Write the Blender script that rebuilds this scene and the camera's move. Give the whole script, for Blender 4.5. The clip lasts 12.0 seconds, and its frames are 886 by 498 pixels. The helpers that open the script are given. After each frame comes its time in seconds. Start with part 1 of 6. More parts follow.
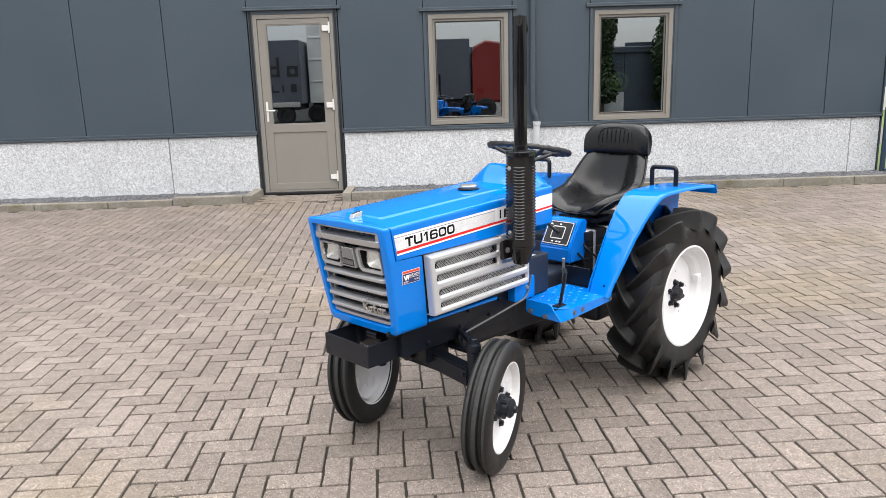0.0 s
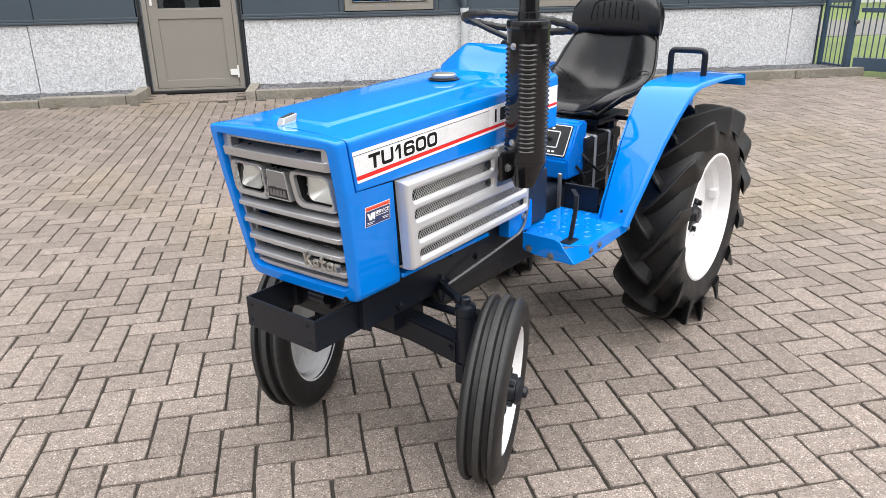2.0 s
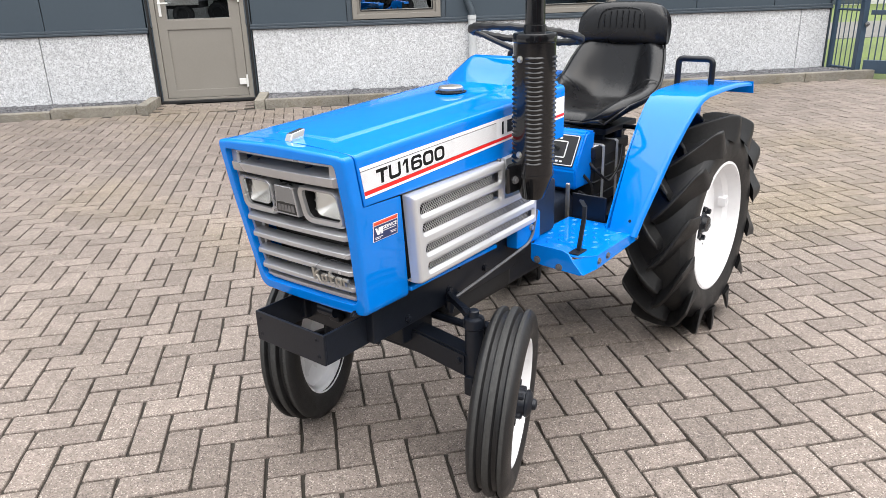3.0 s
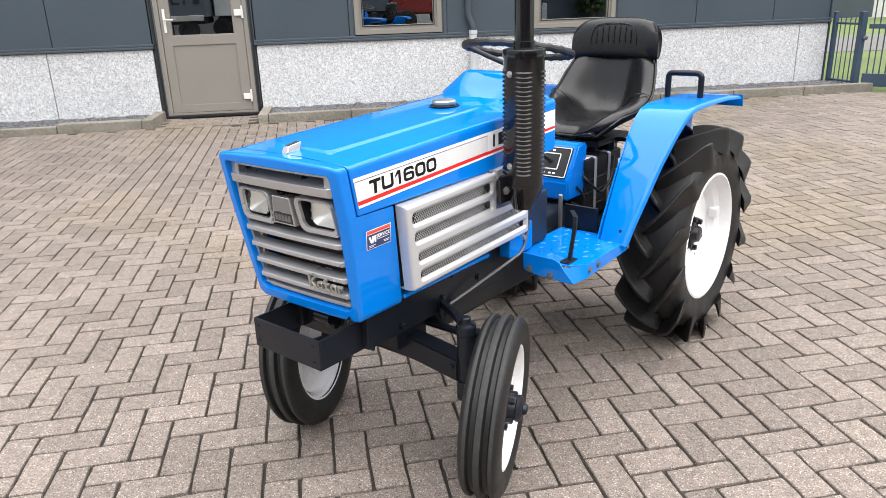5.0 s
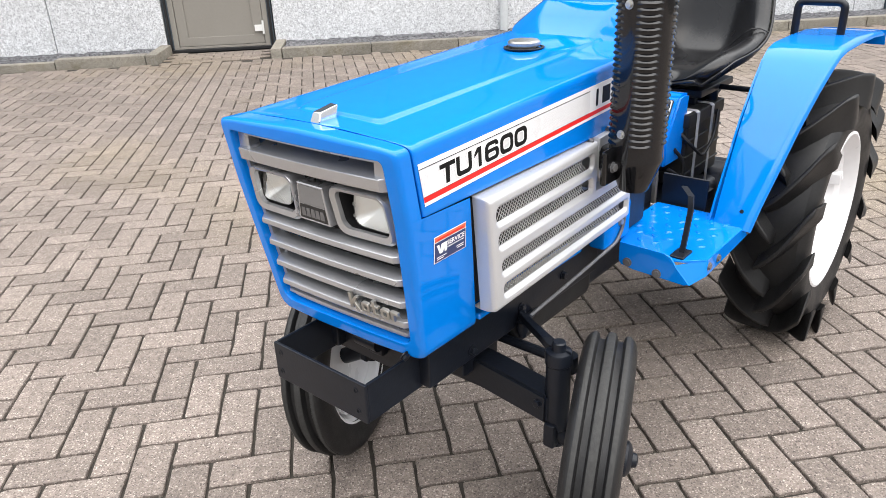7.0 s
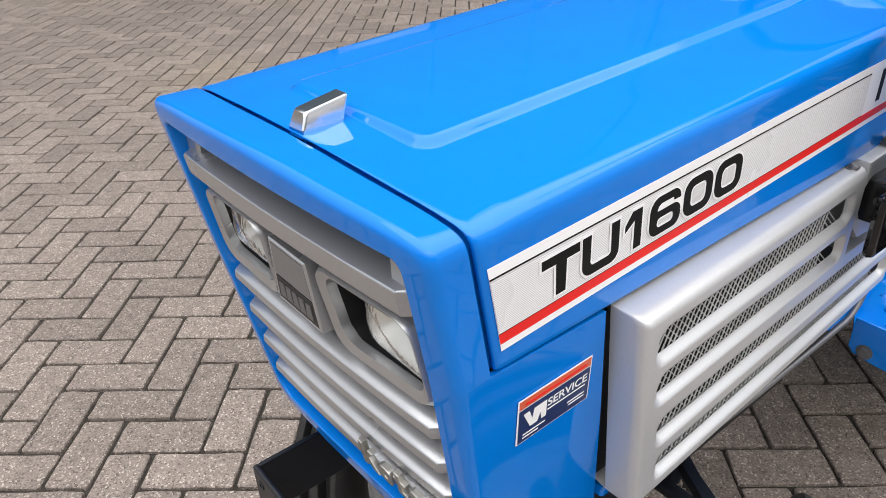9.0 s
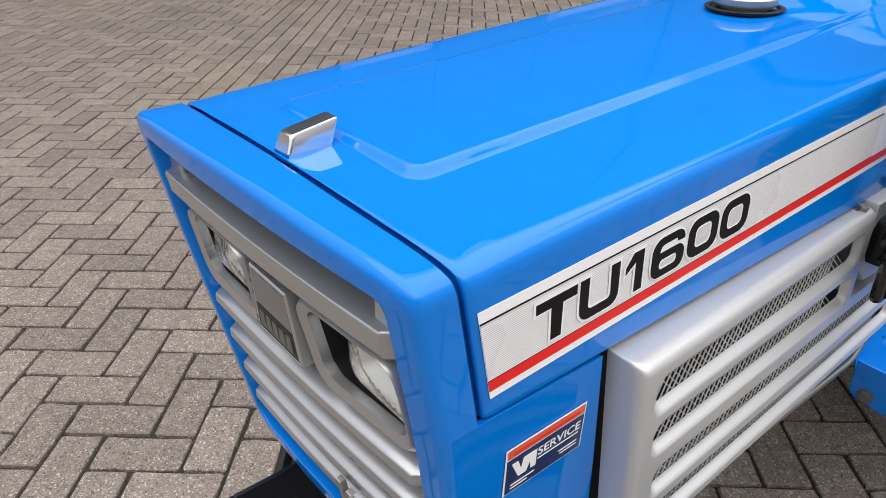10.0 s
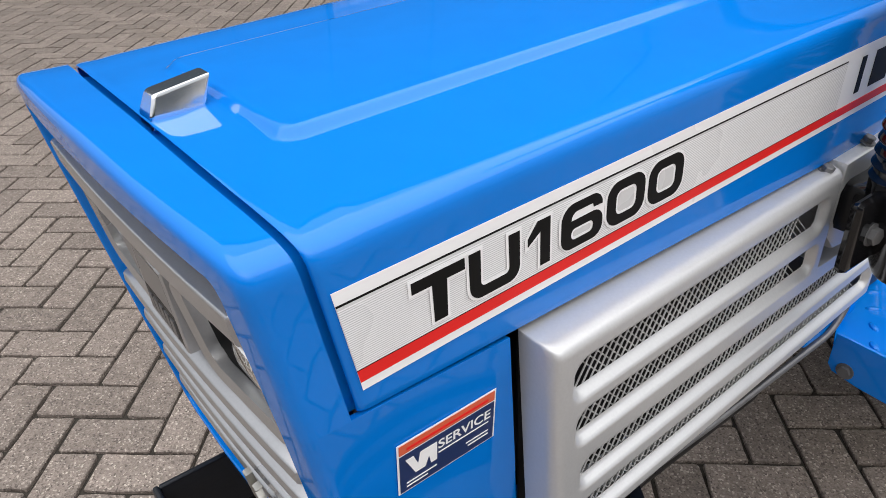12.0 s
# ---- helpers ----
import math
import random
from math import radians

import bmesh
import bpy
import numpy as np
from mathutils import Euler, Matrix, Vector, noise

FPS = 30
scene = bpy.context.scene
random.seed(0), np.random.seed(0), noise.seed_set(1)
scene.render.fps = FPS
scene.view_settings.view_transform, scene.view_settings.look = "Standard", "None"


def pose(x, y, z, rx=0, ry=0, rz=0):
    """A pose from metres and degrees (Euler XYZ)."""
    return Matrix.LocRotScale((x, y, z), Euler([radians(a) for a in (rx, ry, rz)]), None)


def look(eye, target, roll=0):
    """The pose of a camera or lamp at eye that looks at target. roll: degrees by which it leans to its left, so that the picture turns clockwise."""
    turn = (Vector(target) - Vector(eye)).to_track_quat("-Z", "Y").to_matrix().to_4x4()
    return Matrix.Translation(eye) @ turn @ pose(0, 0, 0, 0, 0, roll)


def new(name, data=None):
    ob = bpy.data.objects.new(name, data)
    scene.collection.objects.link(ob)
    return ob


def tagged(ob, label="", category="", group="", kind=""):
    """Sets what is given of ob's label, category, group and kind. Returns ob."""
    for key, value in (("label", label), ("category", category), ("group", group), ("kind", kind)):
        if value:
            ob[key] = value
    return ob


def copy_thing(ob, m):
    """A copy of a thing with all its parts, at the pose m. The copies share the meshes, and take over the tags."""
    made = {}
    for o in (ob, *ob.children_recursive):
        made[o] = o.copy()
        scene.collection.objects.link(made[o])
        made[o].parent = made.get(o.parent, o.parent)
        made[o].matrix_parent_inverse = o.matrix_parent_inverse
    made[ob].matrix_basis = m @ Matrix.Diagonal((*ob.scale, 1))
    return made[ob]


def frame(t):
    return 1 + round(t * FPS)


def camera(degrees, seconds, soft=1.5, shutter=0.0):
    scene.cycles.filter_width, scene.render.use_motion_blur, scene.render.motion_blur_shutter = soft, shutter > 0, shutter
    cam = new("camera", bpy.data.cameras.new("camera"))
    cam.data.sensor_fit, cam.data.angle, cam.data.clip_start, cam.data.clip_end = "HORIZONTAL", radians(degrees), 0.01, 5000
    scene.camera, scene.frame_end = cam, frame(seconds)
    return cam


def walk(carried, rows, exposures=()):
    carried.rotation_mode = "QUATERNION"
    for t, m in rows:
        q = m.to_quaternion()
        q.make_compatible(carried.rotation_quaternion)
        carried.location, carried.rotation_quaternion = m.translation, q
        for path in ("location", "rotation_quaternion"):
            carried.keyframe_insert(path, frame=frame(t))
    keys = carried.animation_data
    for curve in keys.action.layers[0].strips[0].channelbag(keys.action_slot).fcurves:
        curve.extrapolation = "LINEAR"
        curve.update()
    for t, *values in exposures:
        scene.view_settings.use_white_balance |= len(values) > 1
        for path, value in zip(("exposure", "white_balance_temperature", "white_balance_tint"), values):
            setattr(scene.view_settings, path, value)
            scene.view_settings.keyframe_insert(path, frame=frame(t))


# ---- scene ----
cam = camera(62.7, 12.0, 0.6)
PATH = [
    (0, (2.365, -10.587, 1.498), (2.4, -8.637, 1.057), -1.7),
    (0.5, (2.331, -10.488, 1.461), (2.375, -8.55, 0.967), -2.0),
    (1, (2.238, -10.152, 1.419), (2.428, -8.248, 0.836), -0.8),
    (1.5, (2.188, -9.902, 1.387), (2.465, -8.036, 0.723), -0.7),
    (2, (2.201, -9.673, 1.351), (2.474, -7.822, 0.644), -1.0),
    (2.5, (2.207, -9.622, 1.362), (2.483, -7.773, 0.652), -0.8),
    (3, (2.206, -9.67, 1.372), (2.454, -7.811, 0.679), -1.7),
    (5, (2.23, -9.735, 1.379), (2.469, -7.861, 0.721), -1.9),
    (5.5, (2.232, -9.728, 1.377), (2.481, -7.859, 0.711), -1.8),
    (6, (2.236, -9.693, 1.372), (2.482, -7.829, 0.69), -1.8),
    (6.5, (2.212, -9.527, 1.346), (2.445, -7.681, 0.613), -2.1),
    (7, (2.158, -9.155, 1.33), (2.345, -7.342, 0.506), -2.2),
    (7.2, (2.159, -9.045, 1.323), (2.334, -7.243, 0.475), -2.1),
    (8.8, (2.249, -8.479, 1.243), (2.097, -6.77, 0.214), -3.1),
    (9, (2.248, -8.464, 1.236), (2.079, -6.745, 0.228), -2.4),
    (9.5, (2.253, -8.44, 1.239), (2.09, -6.702, 0.264), -1.0),
    (10, (2.249, -8.427, 1.233), (2.092, -6.686, 0.261), -0.2),
    (10.5, (2.25, -8.422, 1.23), (2.095, -6.685, 0.25), -0.2),
    (11, (2.255, -8.418, 1.227), (2.107, -6.686, 0.237), -0.3),
    (11.5, (2.28, -8.408, 1.226), (2.139, -6.681, 0.226), -0.7),
    (12, (2.333, -8.364, 1.199), (2.142, -6.664, 0.164), -1.7),
]
walk(cam, [(t, look(eye, target, roll)) for t, eye, target, roll in PATH], [(0.0, 0.86), (2.0, 0.88), (3.0, 0.94), (5.0, 0.98), (7.0, 0.99), (8.8, 0.48), (9.5, 0.28), (10.0, 0.21), (12.0, 0.16)])

# ---- light: bright overcast day ----
world = bpy.data.worlds.new("overcast_sky")
scene.world = world
world.use_nodes = True
wn, wl = world.node_tree.nodes, world.node_tree.links
wn.clear()
sky = wn.new("ShaderNodeTexSky")
sky.sky_type, sky.sun_disc = "NISHITA", False
sky.sun_elevation, sky.sun_rotation, sky.dust_density = radians(52), radians(160), 4.0
veil = wn.new("ShaderNodeMix")
veil.data_type = "RGBA"
veil.inputs[0].default_value = 0.82
# cloud cover: brighter overhead than at the horizon
where, height, cloud, tint = wn.new("ShaderNodeTexCoord"), wn.new("ShaderNodeSeparateXYZ"), wn.new("ShaderNodeMapRange"), wn.new("ShaderNodeVectorMath")
cloud.inputs[3].default_value, cloud.inputs[4].default_value = 0.30, 1.40
tint.operation = "SCALE"
tint.inputs[0].default_value = (8.45, 8.6, 8.85)
wl.new(where.outputs["Generated"], height.inputs[0])
wl.new(height.outputs[2], cloud.inputs[0])
wl.new(cloud.outputs[0], tint.inputs["Scale"])
wl.new(tint.outputs[0], veil.inputs[7])
bg = wn.new("ShaderNodeBackground")
bg.inputs[1].default_value = 0.126
wo = wn.new("ShaderNodeOutputWorld")
wl.new(sky.outputs[0], veil.inputs[6])
wl.new(veil.outputs[2], bg.inputs[0])
wl.new(bg.outputs[0], wo.inputs[0])

sun_data = bpy.data.lights.new("sun", "SUN")
sun_data.energy, sun_data.angle, sun_data.color = 2.2, radians(100), (1.0, 0.97, 0.93)
sun = new("sun", sun_data)
sun.matrix_world = look((4.0, -8.0, 14), (2, -6, 0))


# ---- materials ----
def material(name, base, rough=0.5, metal=0.0, vary=0.12, grain=40.0, blotch=3.0, bump=0.0, bump_scale=200.0, coat=0.0, rough_vary=0.08, spec=0.5, sheen=None):
    """A painted, rubber or metal surface: base colour varied at two scales, uneven gloss and fine relief."""
    m = bpy.data.materials.new(name)
    m.use_nodes = True
    n, l = m.node_tree.nodes, m.node_tree.links
    p = n["Principled BSDF"]
    geo = n.new("ShaderNodeNewGeometry")
    big, fine = n.new("ShaderNodeTexNoise"), n.new("ShaderNodeTexNoise")
    big.inputs["Scale"].default_value, big.inputs["Detail"].default_value = blotch, 4
    fine.inputs["Scale"].default_value, fine.inputs["Detail"].default_value = grain, 3
    for t in (big, fine):
        l.new(geo.outputs["Position"], t.inputs["Vector"])
    add = n.new("ShaderNodeMath")
    add.operation = "ADD"
    l.new(big.outputs[0], add.inputs[0])
    l.new(fine.outputs[0], add.inputs[1])
    tone = n.new("ShaderNodeMapRange")
    tone.inputs[1].default_value, tone.inputs[2].default_value = 0.6, 1.4
    tone.inputs[3].default_value, tone.inputs[4].default_value = 1 - vary, 1 + vary
    l.new(add.outputs[0], tone.inputs[0])
    mul = n.new("ShaderNodeVectorMath")
    mul.operation = "SCALE"
    mul.inputs[0].default_value = base
    l.new(tone.outputs[0], mul.inputs["Scale"])
    l.new(mul.outputs[0], p.inputs["Base Color"])
    rr = n.new("ShaderNodeMapRange")
    rr.inputs[1].default_value, rr.inputs[2].default_value = 0.3, 0.7
    rr.inputs[3].default_value, rr.inputs[4].default_value = max(0.0, rough - rough_vary), rough + rough_vary
    l.new(big.outputs[0], rr.inputs[0])
    l.new(rr.outputs[0], p.inputs["Roughness"])
    p.inputs["Metallic"].default_value = metal
    p.inputs["Specular IOR Level"].default_value = spec
    if sheen:
        p.inputs["Specular Tint"].default_value = (*sheen, 1)
    if coat:
        p.inputs["Coat Weight"].default_value, p.inputs["Coat Roughness"].default_value = coat, 0.03
    if bump:
        bn, bt = n.new("ShaderNodeBump"), n.new("ShaderNodeTexNoise")
        bt.inputs["Scale"].default_value, bt.inputs["Detail"].default_value = bump_scale, 3
        l.new(geo.outputs["Position"], bt.inputs["Vector"])
        l.new(bt.outputs[0], bn.inputs["Height"])
        bn.inputs["Strength"].default_value, bn.inputs["Distance"].default_value = bump, 0.002
        l.new(bn.outputs[0], p.inputs["Normal"])
    return m


def stone_material(name, stops, cell, tone_vary, rough, bump, big_scale=1.2, big_vary=0.15, dist=0.003, stain=None):
    """Aggregate: small cells of random tone picked from colour stops, a tone for each piece, wide stains."""
    m = bpy.data.materials.new(name)
    m.use_nodes = True
    n, l = m.node_tree.nodes, m.node_tree.links
    p = n["Principled BSDF"]
    geo, info = n.new("ShaderNodeNewGeometry"), n.new("ShaderNodeObjectInfo")
    vor = n.new("ShaderNodeTexVoronoi")
    vor.inputs["Scale"].default_value = cell
    l.new(geo.outputs["Position"], vor.inputs["Vector"])
    white = n.new("ShaderNodeTexWhiteNoise")
    l.new(vor.outputs["Position"], white.inputs["Vector"])
    ramp = n.new("ShaderNodeValToRGB")
    while len(ramp.color_ramp.elements) < len(stops):
        ramp.color_ramp.elements.new(0.5)
    for e, (at, c) in zip(ramp.color_ramp.elements, stops):
        e.position, e.color = at, (*c, 1)
    l.new(white.outputs[0], ramp.inputs[0])
    s = n.new("ShaderNodeMath")
    s.operation = "ADD"
    l.new(info.outputs["Random"], s.inputs[0])
    l.new(geo.outputs["Random Per Island"], s.inputs[1])
    fr = n.new("ShaderNodeMath")
    fr.operation = "FRACT"
    l.new(s.outputs[0], fr.inputs[0])
    piece = n.new("ShaderNodeMapRange")
    piece.inputs[3].default_value, piece.inputs[4].default_value = 1 - tone_vary, 1 + tone_vary
    l.new(fr.outputs[0], piece.inputs[0])
    big = n.new("ShaderNodeTexNoise")
    big.inputs["Scale"].default_value, big.inputs["Detail"].default_value = big_scale, 5
    l.new(geo.outputs["Position"], big.inputs["Vector"])
    wide = n.new("ShaderNodeMapRange")
    wide.inputs[1].default_value, wide.inputs[2].default_value = 0.3, 0.7
    wide.inputs[3].default_value, wide.inputs[4].default_value = 1 - big_vary, 1 + big_vary
    l.new(big.outputs[0], wide.inputs[0])
    mid = n.new("ShaderNodeTexNoise")
    mid.inputs["Scale"].default_value, mid.inputs["Detail"].default_value = 28, 4
    l.new(geo.outputs["Position"], mid.inputs["Vector"])
    mr = n.new("ShaderNodeMapRange")
    mr.inputs[1].default_value, mr.inputs[2].default_value, mr.inputs[3].default_value, mr.inputs[4].default_value = 0.3, 0.7, 0.86, 1.14
    l.new(mid.outputs[0], mr.inputs[0])
    k1, k2 = n.new("ShaderNodeMath"), n.new("ShaderNodeMath")
    k1.operation = k2.operation = "MULTIPLY"
    l.new(piece.outputs[0], k1.inputs[0])
    l.new(wide.outputs[0], k1.inputs[1])
    l.new(k1.outputs[0], k2.inputs[0])
    l.new(mr.outputs[0], k2.inputs[1])
    mul = n.new("ShaderNodeVectorMath")
    mul.operation = "SCALE"
    l.new(ramp.outputs[0], mul.inputs[0])
    l.new(k2.outputs[0], mul.inputs["Scale"])
    out = mul.outputs[0]
    if stain:
        mix, sn, sr = n.new("ShaderNodeMix"), n.new("ShaderNodeTexNoise"), n.new("ShaderNodeMapRange")
        mix.data_type, mix.blend_type = "RGBA", "MULTIPLY"
        sn.inputs["Scale"].default_value, sn.inputs["Detail"].default_value = stain[1], 6
        l.new(geo.outputs["Position"], sn.inputs["Vector"])
        sr.inputs[1].default_value, sr.inputs[2].default_value = 0.5, 0.7
        sr.inputs[3].default_value, sr.inputs[4].default_value = 0, stain[2]
        l.new(sn.outputs[0], sr.inputs[0])
        l.new(sr.outputs[0], mix.inputs[0])
        l.new(out, mix.inputs[6])
        mix.inputs[7].default_value = (*stain[0], 1)
        out = mix.outputs[2]
    l.new(out, p.inputs["Base Color"])
    p.inputs["Roughness"].default_value = rough
    p.inputs["Specular IOR Level"].default_value = 0.35
    bn = n.new("ShaderNodeBump")
    bn.inputs["Strength"].default_value, bn.inputs["Distance"].default_value = bump, dist
    bh = n.new("ShaderNodeMath")
    bh.operation = "ADD"
    l.new(vor.outputs["Distance"], bh.inputs[0])
    l.new(mid.outputs[0], bh.inputs[1])
    l.new(bh.outputs[0], bn.inputs["Height"])
    l.new(bn.outputs[0], p.inputs["Normal"])
    return m


def glass_material(name, tint, share):
    """Coated double glazing: a mirror-like share over tinted see-through."""
    m = bpy.data.materials.new(name)
    m.use_nodes = True
    n, l = m.node_tree.nodes, m.node_tree.links
    n.remove(n["Principled BSDF"])
    clear, shine, mix = n.new("ShaderNodeBsdfTransparent"), n.new("ShaderNodeBsdfGlossy"), n.new("ShaderNodeMixShader")
    clear.inputs[0].default_value = (*tint, 1)
    shine.inputs[0].default_value, shine.inputs[1].default_value = (0.86, 0.92, 0.97, 1), 0.0
    mix.inputs[0].default_value = share
    l.new(clear.outputs[0], mix.inputs[1])
    l.new(shine.outputs[0], mix.inputs[2])
    l.new(mix.outputs[0], n["Material Output"].inputs[0])
    return m


BLUE = material("blue_gloss_paint", (0.001, 0.192, 0.700), 0.05, 0, 0.04, 30, 2.0, 0.004, 30, rough_vary=0.02, spec=0.42)
BLACK = material("black_satin_paint", (0.0065, 0.0085, 0.0135), 0.34, 0, 0.25, 60, 5, 0.12, 160, spec=0.35)
GLOSS_BLACK = material("black_gloss_enamel", (0.006, 0.006, 0.007), 0.07, 0, 0.2, 60, 5, 0.02, 120, rough_vary=0.03, spec=0.5)
RUBBER = material("black_tyre_rubber", (0.014, 0.014, 0.0145), 0.48, 0, 0.35, 90, 9, 0.25, 260, rough_vary=0.14, spec=0.35)
WORN_RUBBER = material("dusty_worn_rubber", (0.034, 0.034, 0.033), 0.62, 0, 0.35, 110, 8, 0.3, 300, rough_vary=0.12, spec=0.3)
WHITE = material("white_rim_paint", (0.80, 0.80, 0.81), 0.3, 0, 0.04, 40, 6, 0.03, 90)
SILVER = material("silver_grey_paint", (0.47, 0.475, 0.49), 0.30, 0.68, 0.05, 400, 5, 0.03, 500, rough_vary=0.05)
# lighter copy of the grille silver: sky light on the side panels put into colour
SKYLIT_SILVER = material("silver_paint_skylit_sides", (0.60, 0.605, 0.615), 0.40, 0.45, 0.05, 400, 5, 0.03, 500, rough_vary=0.05)
SCREEN = material("grey_wire_screen", (0.58, 0.58, 0.58), 0.4, 0.4, 0.15, 90, 8)
CHROME = material("polished_chrome", (0.85, 0.86, 0.88), 0.12, 1.0, 0.03, 30, 5, rough_vary=0.03)
BADGE_GREY = material("dark_silver_plate", (0.26, 0.265, 0.275), 0.34, 0.6, 0.06, 300, 5, 0.03, 400, rough_vary=0.05)
STEEL = material("zinc_plated_steel", (0.48, 0.47, 0.44), 0.38, 0.85, 0.15, 120, 12, 0.1, 300)
DULL_STEEL = material("dull_grey_steel", (0.17, 0.17, 0.175), 0.42, 0.5, 0.2, 90, 9, 0.1, 250)
VINYL = material("black_vinyl", (0.008, 0.008, 0.009), 0.26, 0, 0.2, 120, 6, 0.08, 700, rough_vary=0.06, spec=0.40)
PLASTIC = material("black_plastic", (0.012, 0.012, 0.012), 0.45, 0, 0.2, 80, 6, 0.1, 300)
# near-black for dark parts, and for the shade inside gaps and holes
DARK = material("dark_metal_and_gap_shade", (0.006, 0.006, 0.007), 0.6, 0, 0.3, 60, 6, 0.1, 200)
CAST = material("dark_blue_grey_cast_iron", (0.016, 0.021, 0.032), 0.45, 0, 0.3, 70, 7, 0.3, 200)
DECAL_WHITE = material("white_vinyl_decal", (0.94, 0.94, 0.95), 0.30, 0, 0.02, 40, 4, coat=0.2)
DECAL_GREY = material("grey_hatched_vinyl", (0.66, 0.66, 0.67), 0.3, 0, 0.02, 40, 4, coat=0.2)
DECAL_RED = material("red_vinyl_stripe", (0.80, 0.022, 0.020), 0.4, 0, 0.04, 40, 4, spec=0.25)
DECAL_BLACK = material("black_vinyl_lettering", (0.007, 0.007, 0.007), 0.5, 0, 0.1, 40, 4, spec=0.15)
NAVY = material("navy_sticker_print", (0.012, 0.030, 0.115), 0.3, 0, 0.06, 40, 4, coat=0.5)
ORANGE = material("orange_red_sticker_print", (0.70, 0.13, 0.06), 0.3, 0, 0.05, 40, 4, coat=0.5)
PANEL = material("anthracite_panel_coating", (0.054, 0.074, 0.094), 0.42, 0.1, 0.05, 25, 0.8, 0.05, 120)
FLASHING = material("grey_blue_flashing", (0.064, 0.082, 0.100), 0.38, 0.2, 0.08, 40, 2, 0.05, 120)
TAUPE = material("taupe_window_frame", (0.235, 0.220, 0.195), 0.4, 0, 0.04, 50, 3, 0.05, 200)
HARDWARE = material("white_door_hardware", (0.72, 0.72, 0.70), 0.35, 0, 0.04, 40, 5)
PIPE_GREY = material("light_grey_pipe", (0.50, 0.52, 0.53), 0.5, 0, 0.1, 40, 6)
# unlit look of the room, put into a near-black base colour
INSIDE = material("interior_dimness_grey", (0.045, 0.045, 0.048), 0.8, 0, 0.2, 10, 1.5)
GATE = material("slate_blue_gate_paint", (0.040, 0.068, 0.105), 0.4, 0, 0.08, 40, 4, 0.08, 150)
JOINT = material("dark_joint_sand", (0.034, 0.029, 0.023), 0.95, 0, 0.4, 60, 4, 0.6, 300)
TARP = material("dark_grey_tarpaulin", (0.060, 0.066, 0.085), 0.5, 0, 0.12, 8, 0.7)
RED = material("red_machine_paint", (0.17, 0.018, 0.014), 0.35, 0, 0.1, 20, 2)
PALE = material("pale_render", (0.55, 0.55, 0.53), 0.7, 0, 0.08, 12, 1)
ASPHALT = material("grey_path_concrete", (0.33, 0.32, 0.31), 0.85, 0, 0.12, 20, 1.0, 0.2, 80)
WORN_PATH = material("worn_path_concrete", (0.17, 0.165, 0.155), 0.95, 0, 0.15, 20, 1.0, 0.2, 80, spec=0.1)
GRASS = material("mown_grass", (0.115, 0.155, 0.042), 0.9, 0, 0.35, 25, 0.8, 0.8, 60)
OLIVE = material("faded_yellow_green_print", (0.16, 0.19, 0.05), 0.6, 0, 0.15, 60, 8)
LEAF = material("dark_foliage", (0.030, 0.055, 0.016), 0.7, 0, 0.5, 8, 1.5)
BARK = material("grey_brown_bark", (0.10, 0.08, 0.06), 0.9, 0, 0.3, 20, 3, 0.6, 40)
GLASS = glass_material("window_glass", (0.62, 0.66, 0.66), 0.43)

PAVER = stone_material("pink_grey_concrete_paver", [(0.0, (0.085, 0.069, 0.060)), (0.14, (0.166, 0.137, 0.119)), (0.60, (0.212, 0.177, 0.155)), (0.90, (0.252, 0.212, 0.186)), (1.0, (0.45, 0.395, 0.345))], 270, 0.15, 0.85, 0.5, 0.5, 0.12, stain=((0.88, 0.85, 0.62), 0.45, 0.6))
PEBBLE = stone_material("washed_pebble_concrete", [(0.0, (0.33, 0.34, 0.355)), (0.22, (0.46, 0.47, 0.485)), (0.5, (0.57, 0.58, 0.595)), (1.0, (0.70, 0.71, 0.725))], 88, 0.03, 0.8, 0.5, 0.7, 0.06, 0.004)
GRAVEL = stone_material("dark_grey_gravel", [(0.0, (0.04, 0.04, 0.044)), (0.5, (0.105, 0.105, 0.112)), (1.0, (0.21, 0.21, 0.22))], 60, 0.05, 0.9, 1.0, 1.0, 0.15, 0.01)
KERB = stone_material("weathered_concrete_kerb", [(0.0, (0.165, 0.15, 0.12)), (0.5, (0.24, 0.22, 0.185)), (1.0, (0.31, 0.29, 0.255))], 180, 0.12, 0.9, 0.4, 1.5, 0.25, stain=((0.55, 0.50, 0.36), 3.0, 0.8))


def lens_material():
    m = bpy.data.materials.new("fluted_lamp_glass")
    m.use_nodes = True
    n, l = m.node_tree.nodes, m.node_tree.links
    p = n["Principled BSDF"]
    p.inputs["Base Color"].default_value = (0.97, 0.97, 0.95, 1)
    p.inputs["Roughness"].default_value, p.inputs["Transmission Weight"].default_value = 0.05, 1.0
    p.inputs["IOR"].default_value = 1.45
    co, wv, bn = n.new("ShaderNodeTexCoord"), n.new("ShaderNodeTexWave"), n.new("ShaderNodeBump")
    wv.bands_direction = "Y"
    wv.inputs["Scale"].default_value, wv.inputs["Distortion"].default_value = 60, 0.3
    l.new(co.outputs["Object"], wv.inputs["Vector"])
    l.new(wv.outputs["Fac"], bn.inputs["Height"])
    bn.inputs["Strength"].default_value, bn.inputs["Distance"].default_value = 0.03, 0.0006
    l.new(bn.outputs[0], p.inputs["Normal"])
    return m


LENS = lens_material()
REFLECTOR = material("aluminised_reflector", (0.90, 0.90, 0.89), 0.45, 0.85, 0.04, 60, 4, 0.02, 120)


